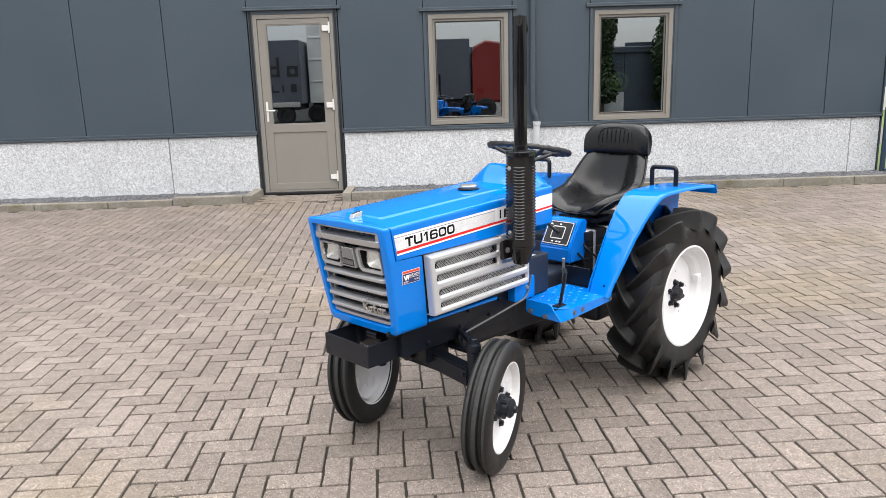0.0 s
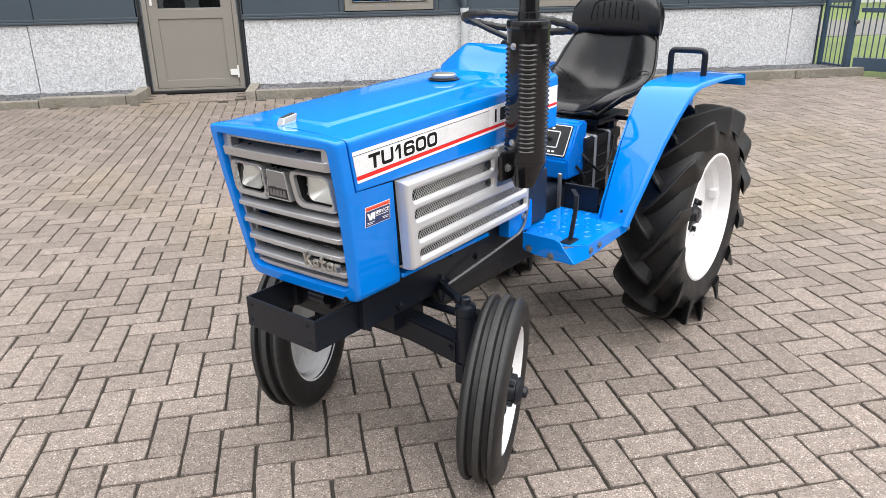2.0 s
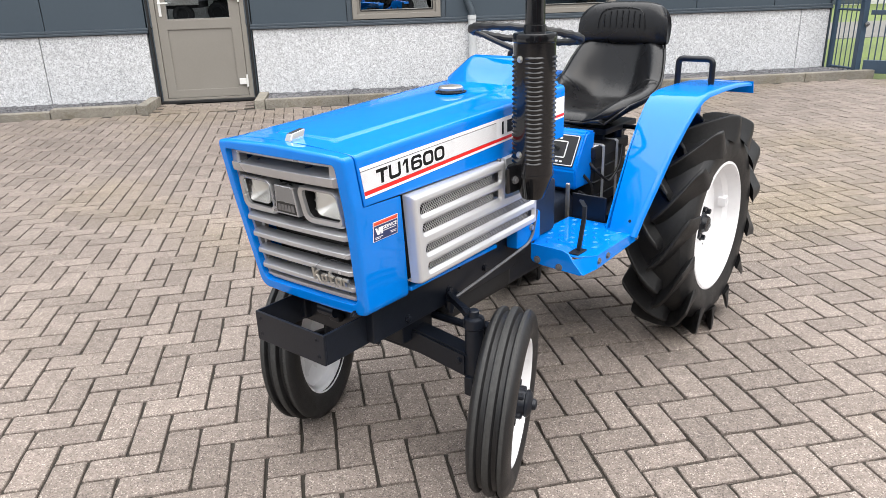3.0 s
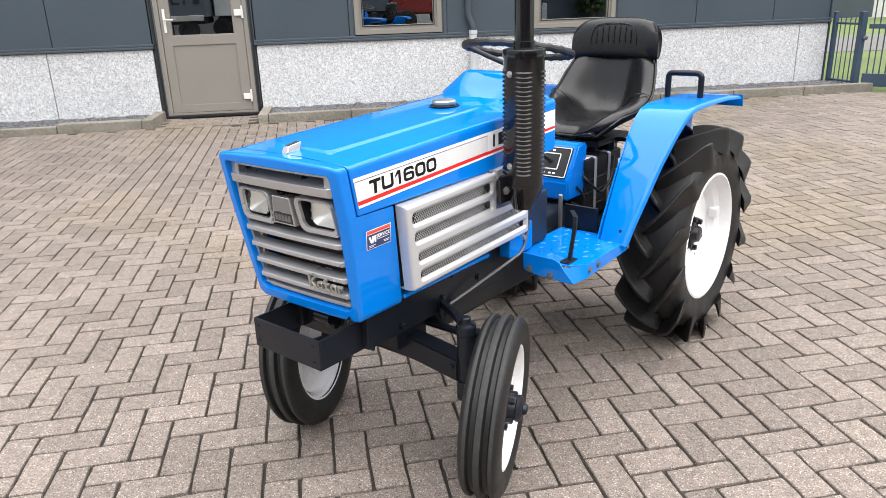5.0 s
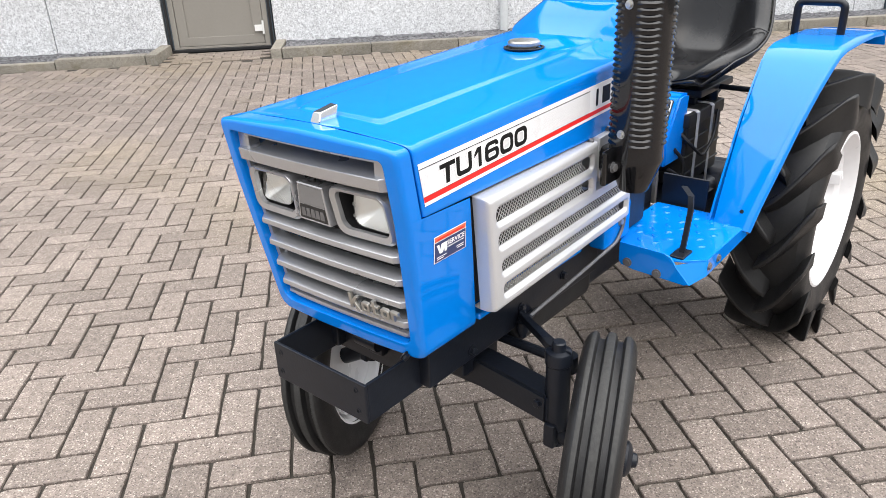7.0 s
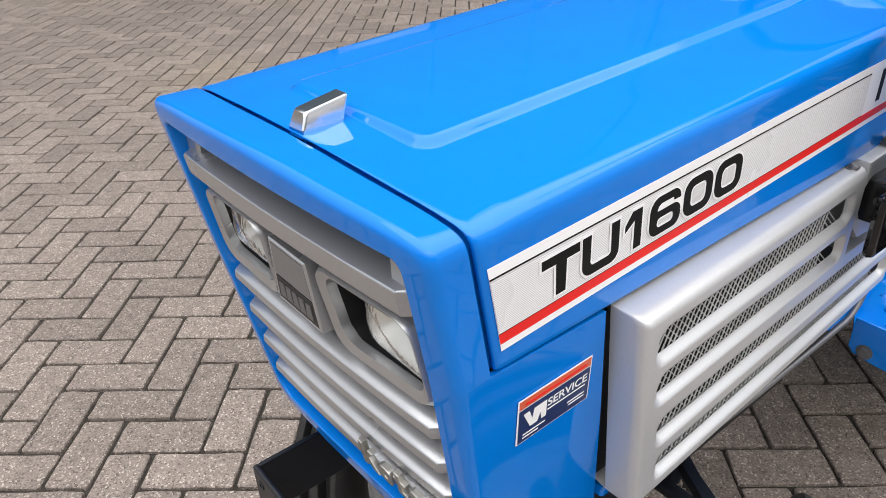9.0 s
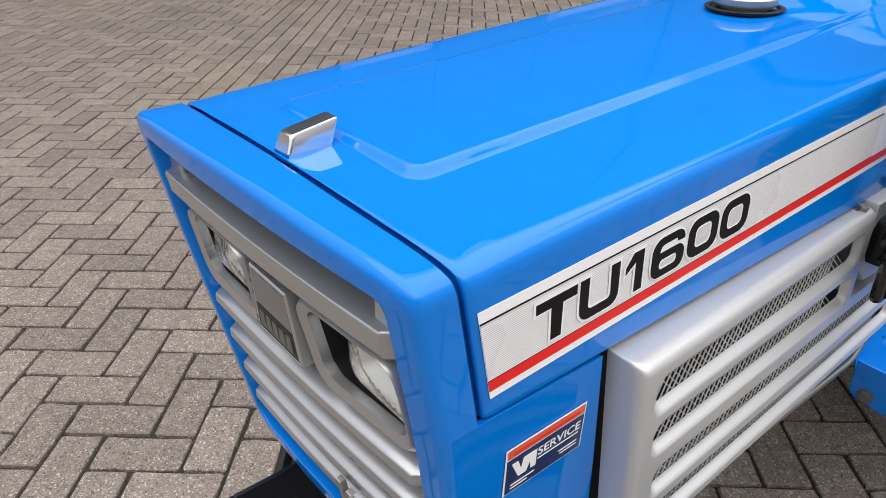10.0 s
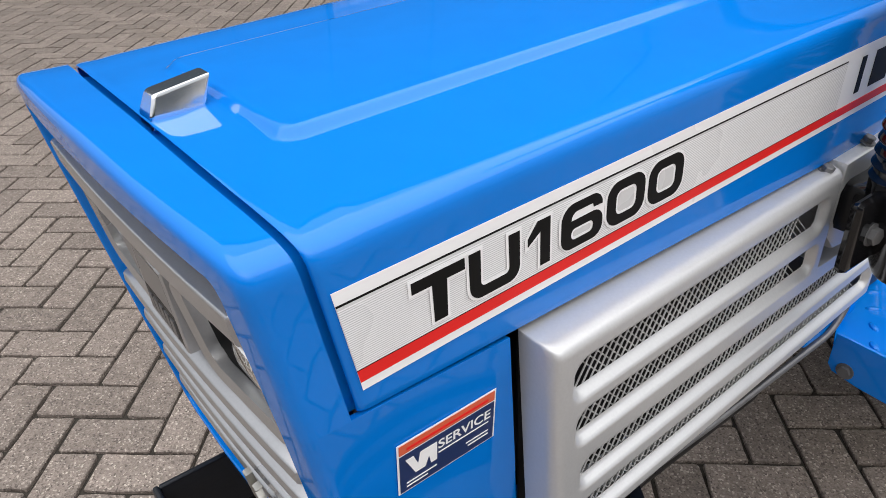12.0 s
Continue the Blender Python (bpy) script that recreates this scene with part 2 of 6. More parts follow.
# ---- mesh helpers ----
def mesh_of(bm, name, mat, smooth=32):
    bmesh.ops.recalc_face_normals(bm, faces=bm.faces)
    me = bpy.data.meshes.new(name)
    bm.to_mesh(me)
    bm.free()
    me.materials.append(mat)
    if smooth:
        me.polygons.foreach_set("use_smooth", [True] * len(me.polygons))
        me.set_sharp_from_angle(angle=radians(smooth))
    return me


def part(name, bm, mat, parent=None, label="", smooth=32, at=None):
    """One mesh object, under a thing or a part when a parent is given."""
    ob = new(name, mesh_of(bm, name, mat, smooth))
    ob.parent = parent
    if at is not None:
        ob.matrix_basis = at
    if smooth:
        # flat faces stay flat beside their rounded edges
        ob.modifiers.new("even_normals", "WEIGHTED_NORMAL").keep_sharp = True
    return tagged(ob, label)


def thing(name, label, category, at=None, group="", kind=""):
    ob = new(name)
    ob.empty_display_size = 0.2
    if at is not None:
        ob.matrix_basis = at
    return tagged(ob, label, category, group, kind)


def box(bm, lo, hi, bevel=0.004, seg=2, m=None):
    """A box between two corners with rounded edges."""
    lo, hi = Vector(lo), Vector(hi)
    r = bmesh.ops.create_cube(bm, size=1.0)
    vs = r["verts"]
    bmesh.ops.scale(bm, vec=hi - lo, verts=vs)
    bmesh.ops.translate(bm, vec=(lo + hi) / 2, verts=vs)
    if m is not None:
        bmesh.ops.transform(bm, matrix=m, verts=vs)
    if bevel:
        es = list({e for v in vs for e in v.link_edges})
        bmesh.ops.bevel(bm, geom=es, offset=bevel, segments=seg, affect="EDGES", profile=0.5)
    return bm


def rings(bm, loops, closed=True, cap=True):
    """Skin a row of point loops."""
    rows = [[bm.verts.new(p) for p in lp] for lp in loops]
    n = len(rows[0])
    for a, b in zip(rows, rows[1:]):
        for i in range(n if closed else n - 1):
            j = (i + 1) % n
            bm.faces.new((a[i], a[j], b[j], b[i]))
    if cap and closed:
        bm.faces.new(rows[0])
        bm.faces.new(list(reversed(rows[-1])))
    return rows


def lathe(bm, profile, n=32, m=None, cap=True, loop=False):
    """Turn (radius, height) pairs about z; m places the result. loop: the profile closes on itself."""
    m = m or Matrix()
    loops = [[m @ Vector((r * math.cos(2 * math.pi * i / n), r * math.sin(2 * math.pi * i / n), h)) for i in range(n)] for r, h in (profile + profile[:1] if loop else profile)]
    rings(bm, loops, True, cap and not loop)
    if loop:
        bmesh.ops.remove_doubles(bm, verts=bm.verts, dist=1e-6)
    return bm


def tube(bm, pts, r, n=10, closed=False):
    """A round bar along points."""
    pts = [Vector(p) for p in pts]
    k = len(pts)
    loops, side = [], None
    for i, p in enumerate(pts):
        a = pts[i - 1] if (i or closed) else p
        b = pts[(i + 1) % k] if (i < k - 1 or closed) else p
        d = (b - a).normalized()
        if side is None:
            side = d.orthogonal().normalized()
        side = (side - d * side.dot(d)).normalized()
        up = d.cross(side)
        rr = r[i] if isinstance(r, (list, tuple)) else r
        loops.append([p + rr * (math.cos(2 * math.pi * j / n) * side + math.sin(2 * math.pi * j / n) * up) for j in range(n)])
    if closed:
        rows = rings(bm, loops, True, False)
        n_ = len(rows[0])
        best = min(range(n_), key=lambda s: (rows[0][s].co - rows[-1][0].co).length)
        for i in range(n_):
            bm.faces.new((rows[-1][i], rows[-1][(i + 1) % n_], rows[0][(i + 1 + best) % n_], rows[0][(i + best) % n_]))
    else:
        rings(bm, loops, True, True)
    return bm


def bent(pts, radius, n=5):
    """Points of a bent bar: straight runs with rounded corners."""
    pts = [Vector(p) for p in pts]
    out = [pts[0]]
    for a, b, c in zip(pts, pts[1:], pts[2:]):
        u, v = (a - b), (c - b)
        q = min(radius, u.length * 0.45, v.length * 0.45)
        s, e = b + u.normalized() * q, b + v.normalized() * q
        for i in range(n + 1):
            t = i / n
            out.append(s * (1 - t) ** 2 + b * 2 * t * (1 - t) + e * t ** 2)
    out.append(pts[-1])
    return out


def round_rect(y0, y1, z0, z1, r, n=5):
    """A rounded rectangle as a loop of 2D points."""
    out = []
    for cy, cz, a0 in ((y1 - r, z1 - r, 0), (y0 + r, z1 - r, 90), (y0 + r, z0 + r, 180), (y1 - r, z0 + r, 270)):
        for i in range(n + 1):
            a = radians(a0 + 90 * i / n)
            out.append((cy + r * math.cos(a), cz + r * math.sin(a)))
    return out


def plate(outer, holes, thick, m, bevel=0.003, seg=2):
    """A sheet with holes in the (u, v) plane, raised along w and rounded on its front edges."""
    bm = bmesh.new()
    edges = []
    for loop in (outer, *holes):
        vs = [bm.verts.new((u, v, 0)) for u, v in loop]
        edges += [bm.edges.new((a, b)) for a, b in zip(vs, vs[1:] + vs[:1])]
    bmesh.ops.triangle_fill(bm, use_beauty=True, use_dissolve=False, edges=edges)
    faces = list(bm.faces)
    r = bmesh.ops.extrude_face_region(bm, geom=faces)
    top = [g for g in r["geom"] if isinstance(g, bmesh.types.BMVert)]
    bmesh.ops.translate(bm, vec=(0, 0, thick), verts=top)
    bmesh.ops.recalc_face_normals(bm, faces=bm.faces)
    if bevel:
        tops = set(top)
        es = [e for e in bm.edges if e.verts[0] in tops and e.verts[1] in tops and len(e.link_faces) == 2 and e.calc_face_angle(0) > 0.8]
        bmesh.ops.bevel(bm, geom=es, offset=bevel, segments=seg, affect="EDGES", profile=0.5, clamp_overlap=True)
    bmesh.ops.transform(bm, matrix=m, verts=bm.verts)
    return bm


def lettering(text, height, width, mat, name, parent, m, depth=0.0004, bold=0.0, label=""):
    """Built-in font letters as a mesh, in the xy plane of m, left end at its origin."""
    cu = bpy.data.curves.new(name, "FONT")
    cu.body, cu.size, cu.extrude, cu.offset, cu.resolution_u = text, 1.0, 0.0, bold, 4
    tmp = new(name, cu)
    me = bpy.data.meshes.new_from_object(tmp.evaluated_get(bpy.context.evaluated_depsgraph_get()))
    bpy.data.objects.remove(tmp)
    bpy.data.curves.remove(cu)
    co = np.array([v.co[:] for v in me.vertices])
    lo, hi = co.min(0), co.max(0)
    k = height / (hi[1] - lo[1])
    me.transform(Matrix.Diagonal((width / (hi[0] - lo[0]), k, 1, 1)) @ Matrix.Translation((-lo[0], -lo[1], 0)))
    me.transform(m @ Matrix.Translation((0, 0, depth)))
    me.materials.clear()
    me.materials.append(mat)
    ob = new(name, me)
    ob.parent = parent
    return tagged(ob, label)


def screw(name, parent, at, axis, r=0.008, h=0.006, mat=STEEL):
    """A hexagon bolt head on a washer."""
    bm = bmesh.new()
    q = Vector(axis).to_track_quat("Z", "Y").to_matrix().to_4x4()
    m = Matrix.Translation(at) @ q
    lathe(bm, [(r * 1.35, 0), (r * 1.35, h * 0.25)], 14, m)
    lathe(bm, [(r, h * 0.25), (r, h * 0.9), (r * 0.8, h)], 6, m)
    return part(name, bm, mat, parent)



# ---- the yard and the hall ----
bm = bmesh.new()
bmesh.ops.create_grid(bm, x_segments=40, y_segments=40, size=400)
for v in bm.verts:
    v.co.z = -0.05
tagged(part("ground", bm, ASPHALT, smooth=0), "flat grey concrete ground around the paved yard", "ground", kind="structure")


def slab(name, lo, hi, mat, label, category, kind="structure", bevel=0.005, parent=None):
    bm = bmesh.new()
    box(bm, lo, hi, bevel, 1)
    return tagged(part(name, bm, mat, parent), label, category, kind=kind)


# wall of the hall: pebble plinth below, anthracite sheet panels above, real openings
WALL_L, WALL_R, TOP = -9.0, 9.05, 8.8
OPENINGS = ((-0.012, 1.140, 0.03, 2.565), (2.44, 3.60, 0.93, 2.50), (4.80, 5.95, 0.93, 2.50))
wall = bmesh.new()
xs = [WALL_L] + [e for o in OPENINGS for e in o[:2]] + [WALL_R - 0.01]
for i in range(0, len(xs), 2):
    box(wall, (xs[i], 0.09, -0.05), (xs[i + 1], 0.30, TOP), 0, 1)
for x0, x1, z0, z1 in OPENINGS:
    box(wall, (x0, 0.09, z1), (x1, 0.30, TOP), 0, 1)
    box(wall, (x0, 0.09, -0.05), (x1, 0.30, z0), 0, 1)
wall_north = tagged(part("wall_north", wall, DARK, smooth=0), "hall wall of anthracite sheet panels over a pebble plinth", "wall", kind="structure")


def wall_panel(x0, x1, z0, z1):
    bm = bmesh.new()
    box(bm, (x0 + 0.004, 0.0, z0), (x1 - 0.004, 0.088, z1), 0.006, 2)
    part("panel", bm, PANEL, wall_north)


for x0, x1 in ((-9.0, -7.5), (-7.5, -6.25), (-6.25, -5.0), (-5.0, -3.75), (-3.75, -2.5), (-2.5, -1.25), (-1.25, -0.07), (1.195, 2.39), (3.65, 4.75), (6.0, 7.08), (7.08, 8.21), (8.21, 9.05)):
    wall_panel(x0, x1, 0.93, TOP)
wall_panel(-0.07, 1.195, 2.62, TOP)
wall_panel(2.39, 3.65, 2.55, TOP)
wall_panel(4.75, 6.0, 2.55, TOP)

for x0, x1 in ((-9.0, -5.0), (-5.0, -1.335), (-1.335, -0.07), (1.195, 4.9), (4.9, 8.62), (8.62, 9.05)):
    bm = bmesh.new()
    box(bm, (x0 + 0.004, -0.012, -0.04), (x1 - 0.004, 0.088, 0.868), 0.008, 2)
    part("plinth_slab", bm, PEBBLE, wall_north, "white and grey washed pebble concrete slab")
for x0, x1 in ((-9.0, -0.05), (1.175, 9.07)):
    bm = bmesh.new()
    box(bm, (x0, -0.045, 0.872), (x1, 0.085, 0.902), 0.006, 2)
    box(bm, (x0, -0.022, 0.902), (x1, 0.085, 0.934), 0.006, 2)
    part("sill_flashing", bm, FLASHING, wall_north, "grey-blue metal sill flashing")
for x0, x1, z in ((-0.12, 1.245, 2.585), (2.34, 3.71, 2.515), (4.69, 6.05, 2.515)):
    bm = bmesh.new()
    box(bm, (x0, -0.05, z), (x1, 0.085, z + 0.02), 0.004, 1)
    box(bm, (x0, -0.03, z + 0.02), (x1, 0.085, z + 0.052), 0.006, 2)
    box(bm, (x0 + 0.06, -0.008, z - 0.052), (x1 - 0.06, 0.087, z - 0.001), 0.002, 1)
    part("lintel_flashing", bm, FLASHING, wall_north, "grey-blue drip flashing above an opening")
for x0, x1, z0, z1 in OPENINGS:
    w = 0.05 if z0 > 0.5 else 0.032
    for a, b in ((x0 - w, x0 - 0.004), (x1 + 0.004, x1 + w)):
        bm = bmesh.new()
        box(bm, (a, -0.018, max(z0, 0.02)), (b, 0.087, z1 + 0.012), 0.004, 1)
        part("jamb_trim", bm, FLASHING if z0 > 0.5 else DARK, wall_north, "dark folded metal jamb trim")
bm = bmesh.new()
box(bm, (9.056, -0.02, 0.0), (9.075, 0.30, TOP), 0.004, 1)
part("corner_trim", bm, PANEL, wall_north, "anthracite corner trim")
for x0, x1, z0, z1 in OPENINGS:
    for a, b in ((x0 - 0.046, x0 + 0.016), (x1 - 0.016, x1 + 0.046)):
        bm = bmesh.new()
        box(bm, (a, -0.004, z0 if z0 > 0.5 else 0.93), (b, 0.087, z1 + 0.03), 0.004, 1)
        part("side_trim", bm, FLASHING, wall_north)
        if z0 < 0.5:
            bm = bmesh.new()
            box(bm, (a, 0.004, 0.0), (b, 0.087, 0.925), 0.004, 1)
            part("side_trim", bm, FLASHING, wall_north)

# the room behind the glass; its dimness is put into the wall colour
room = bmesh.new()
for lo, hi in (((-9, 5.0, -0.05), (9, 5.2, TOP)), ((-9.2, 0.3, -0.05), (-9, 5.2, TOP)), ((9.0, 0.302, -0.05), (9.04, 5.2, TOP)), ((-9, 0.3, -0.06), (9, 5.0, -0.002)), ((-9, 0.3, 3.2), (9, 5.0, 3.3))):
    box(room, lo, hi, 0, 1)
tagged(part("wall_inside", room, INSIDE, smooth=0), "room behind the hall windows, its dimness put into dark grey", "wall", kind="structure")
bm = bmesh.new()
box(bm, (-9.1, -0.06, TOP), (9.2, 5.3, TOP + 0.2), 0.01, 1)
tagged(part("roof", bm, FLASHING), "flat metal-edged roof of the hall", "roof", kind="structure")


def window(name, x0, x1, z0, z1):
    """A fixed window: outer frame, sash and one pane."""
    w = thing(name, "taupe framed window with dark reflecting glass in the hall wall", "window", kind="structure")
    m = Matrix(((1, 0, 0, 0), (0, 0, -1, 0.075), (0, 1, 0, 0), (0, 0, 0, 1)))
    f = 0.062
    rect = lambda a: [(x0 + a, z0 + a), (x1 - a, z0 + a), (x1 - a, z1 - a), (x0 + a, z1 - a)]
    part("window_frame", plate(rect(0), [rect(f)], 0.085, m, 0.006), TAUPE, w)
    part("sash", plate(rect(f - 0.006), [rect(f + 0.05)], 0.060, m, 0.006), TAUPE, w)
    bm = bmesh.new()
    g = f + 0.046
    box(bm, (x0 + g, 0.040, z0 + g), (x1 - g, 0.046, z1 - g), 0)
    pane = part("pane", bm, GLASS, w, "dark reflecting pane", smooth=0)
    pane.visible_shadow = False
    bm = bmesh.new()
    for a, b in ((x0 + g - 0.012, x0 + g), (x1 - g, x1 - g + 0.012)):
        box(bm, (a, 0.006, z0 + g - 0.01), (b, 0.014, z1 - g + 0.01), 0.002, 1)
    for a, b in ((z0 + g - 0.012, z0 + g), (z1 - g, z1 - g + 0.012)):
        box(bm, (x0 + g, 0.006, a), (x1 - g, 0.014, b), 0.002, 1)
    part("gasket", bm, PLASTIC, w, "black rubber glazing gasket")
    return w


window("window_1", 2.458, 3.588, 0.945, 2.475)
glazed = window("window_2", 4.815, 5.935, 0.940, 2.470)
STICK = Matrix(((1, 0, 0, 5.205), (0, 0, -1, 0.058), (0, 1, 0, 1.478), (0, 0, 0, 1)))
bm = bmesh.new()
lathe(bm, [(0.098, 0.0), (0.135, 0.0), (0.135, 0.003), (0.098, 0.003)], 36, STICK, loop=True)
round_mark = part("round_sticker", bm, OLIVE, glazed, "faded yellow-green round sticker behind the glass", smooth=0)
bm = bmesh.new()
lathe(bm, [(0.0, 0.0), (0.060, 0.0), (0.060, 0.003), (0.0, 0.003)], 24, STICK)
part("sticker_centre", bm, OLIVE, round_mark, smooth=0)


def door():
    """A half-glazed door: frame, leaf with a pane above and a panel below, handle and three hinges."""
    d = thing("door_1", "closed taupe half-glazed door with white hinges and lever handle", "door", kind="structure")
    m = Matrix(((1, 0, 0, 0), (0, 0, -1, 0.085), (0, 1, 0, 0), (0, 0, 0, 1)))
    rect = lambda x0, x1, z0, z1: [(x0, z0), (x1, z0), (x1, z1), (x0, z1)]
    part("door_frame", plate(rect(0.0, 1.15, 0.035, 2.55), [rect(0.062, 1.088, 0.062, 2.475)], 0.085, m, 0.006), TAUPE, d)
    leaf = part("leaf", plate(rect(0.066, 1.084, 0.066, 2.471), [rect(0.175, 0.965, 1.01, 2.40), rect(0.180, 0.960, 0.165, 0.900)], 0.075, m, 0.006), TAUPE, d)
    part("lower_panel", plate(rect(0.170, 0.970, 0.155, 0.910), [], 0.060, m, 0.004), TAUPE, d, "recessed lower door panel")
    bm = bmesh.new()
    box(bm, (0.170, 0.045, 1.005), (0.970, 0.052, 2.405), 0)
    pane = part("pane", bm, GLASS, d, "dark reflecting pane", smooth=0)
    pane.visible_shadow = False
    part("glazing_bead", plate(rect(0.170, 0.970, 1.005, 2.405), [rect(0.19, 0.95, 1.025, 2.385)], 0.068, m, 0.004), TAUPE, d)
    bm = bmesh.new()
    box(bm, (0.103, -0.004, 1.06), (0.135, 0.012, 1.34), 0.006, 2)
    tube(bm, bent([(0.119, 0.0, 1.215), (0.119, -0.055, 1.215), (0.235, -0.055, 1.213)], 0.02), 0.010)
    part("door_handle", bm, HARDWARE, d, "white lever handle on a long plate")
    for z in (0.25, 1.28, 2.34):
        bm = bmesh.new()
        box(bm, (0.985, -0.018, z - 0.045), (1.085, 0.002, z + 0.03), 0.005, 2)
        lathe(bm, [(0.013, -0.075), (0.013, 0.075)], 12, Matrix.Translation((1.085, -0.014, z)))
        part("hinge", bm, HARDWARE, d, "white door hinge")
    bm = bmesh.new()
    box(bm, (-0.02, -0.03, 0.0), (1.17, 0.085, 0.034), 0.004, 1)
    part("threshold", bm, DARK, d, "dark threshold strip")


door()

# rain pipe: dark above, light grey foot
pipe = thing("downpipe", "dark grey rain downpipe with a light grey foot", "downpipe")
bm = bmesh.new()
tube(bm, bent([(3.93, -0.06, 8.7), (3.93, -0.06, 1.12), (3.985, -0.07, 1.0), (3.985, -0.07, 0.93)], 0.05), 0.042, 14)
part("upper_pipe", bm, FLASHING, pipe)
bm = bmesh.new()
lathe(bm, [(0.050, 0.0), (0.050, 0.90), (0.056, 0.905), (0.056, 0.955), (0.048, 0.955)], 16, Matrix.Translation((3.985, -0.07, 0)))
part("lower_pipe", bm, PIPE_GREY, pipe, "light grey pipe foot")
bm = bmesh.new()
lathe(bm, [(0.048, -0.015), (0.048, 0.015)], 16, Matrix.Translation((3.93, -0.06, 1.9)))
box(bm, (3.92, -0.03, 1.888), (3.94, 0.0, 1.912), 0.002, 1)
part("pipe_clip", bm, FLASHING, pipe)

# kerbs with a gravel strip behind
def kerb_stone(name, x0, y0, x1, y1, h, label, mat=KERB):
    bm = bmesh.new()
    box(bm, (x0, y0, -0.1), (x1, y1, h), 0.012, 2)
    for v in bm.verts:
        v.co += 0.004 * noise.noise_vector(v.co * 3.1)
    part(name, bm, mat, kerb, label)


kerb = thing("kerb", "weathered concrete kerb stones along a gravel strip", "kerb", kind="structure")
x = -9.0
while x < -1.2:
    kerb_stone("kerb_stone", x + 0.003, -0.74, min(x + 1.0, -1.12) - 0.003, -0.62, 0.075, "mossy brown concrete kerb stone")
    x += 1.0
kerb_stone("kerb_stone", -1.115, -0.75, -0.16, -0.60, 0.105, "pale grey concrete kerb stone")
kerb_stone("kerb_stone", -0.155, -0.755, -0.03, -0.02, 0.105, "pale grey concrete kerb stone")
kerb_stone("kerb_stone", 1.20, -0.74, 1.32, -0.02, 0.10, "weathered concrete kerb stone")
x = 1.323
while x < 9.3:
    kerb_stone("kerb_stone", x + 0.003, -0.74, min(x + 1.0, 9.35) - 0.003, -0.62, 0.10, "weathered concrete kerb stone")
    x += 1.0
for x0, x1, z in ((-9.0, -0.16, 0.045), (1.33, 9.3, 0.060)):
    bm = bmesh.new()
    n = int((x1 - x0) / 0.04)
    rows = [[bm.verts.new((x0 + (x1 - x0) * i / n, -0.61 + 0.595 * j / 14, z + 0.02 * noise.noise((i * 0.31, j * 0.5, z)) + 0.012 * random.random() + 0.012 * j / 14)) for j in range(15)] for i in range(n + 1)]
    for a, b in zip(rows, rows[1:]):
        for j in range(14):
            bm.faces.new((a[j], b[j], b[j + 1], a[j + 1]))
    tagged(part("gravel_strip", bm, GRAVEL, smooth=0), "dark grey gravel strip along the plinth", "gravel", kind="stuff")

# gate and fence past the end of the wall
def fence_bar(bm, x, y, z0, z1, r=0.009):
    lathe(bm, [(r, z0), (r, z1 - 0.03), (0.002, z1)], 8, Matrix.Translation((x, y, 0)))


fence = thing("fence", "slate blue steel bar fence panel between posts", "fence")
bm = bmesh.new()
box(bm, (9.10, -0.075, 0), (9.155, -0.02, 1.01), 0.006, 2)
part("post", bm, GATE, fence)
for z in (0.10, 0.86):
    bm = bmesh.new()
    tube(bm, [(9.14, -0.05, z), (9.18, -0.50, z)], 0.016, 8)
    part("rail", bm, GATE, fence)
for i in range(4):
    bm = bmesh.new()
    fence_bar(bm, 9.147 + 0.0075 * i, -0.135 - 0.088 * i, 0.06, 0.98, 0.007)
    part("bar", bm, GATE, fence)
gate = thing("gate", "slate blue steel sliding gate with upright bars", "gate")
bm = bmesh.new()
box(bm, (9.15, -0.56, 0), (9.23, -0.48, 1.02), 0.006, 2)
part("gate_post", bm, GATE, gate)
gx, gy, gl = 9.25, -0.58, 4.2
gd = Vector((0.69, -0.72, 0)).normalized()
gm = Matrix.Translation((gx, gy, 0)) @ Matrix(((gd.x, -gd.y, 0, 0), (gd.y, gd.x, 0, 0), (0, 0, 1, 0), (0, 0, 0, 1)))
for z0, z1 in ((0.05, 0.22), (0.80, 0.86), (1.28, 1.33)):
    bm = bmesh.new()
    box(bm, (0, -0.03, z0), (gl, 0.03, z1), 0.006, 2, gm)
    part("rail", bm, GATE, gate)
for i in range(int(gl / 0.072)):
    bm = bmesh.new()
    lathe(bm, [(0.0085, 0.20), (0.0085, 1.30)], 8, gm @ Matrix.Translation((0.05 + 0.072 * i, 0, 0)))
    part("bar", bm, GATE, gate)
bm = bmesh.new()
lathe(bm, [(0.03, 0), (0.03, 0.02), (0.012, 0.025), (0.012, 0.05)], 14, Matrix.Translation((9.21, -0.575, 0.68)) @ pose(0, 0, 0, 90, 0, 0))
part("lock", bm, DULL_STEEL, gate, "round grey lock")

# grass, path and buildings past the gate
slab("lawn", (9.3, -3.0, -0.10), (90, 60, -0.03), GRASS, "mown green lawn past the gate", "lawn", bevel=0)
slab("path", (9.6, 5.0, -0.06), (60, 9.6, -0.02), WORN_PATH, "grey concrete path through the grass", "path", bevel=0)


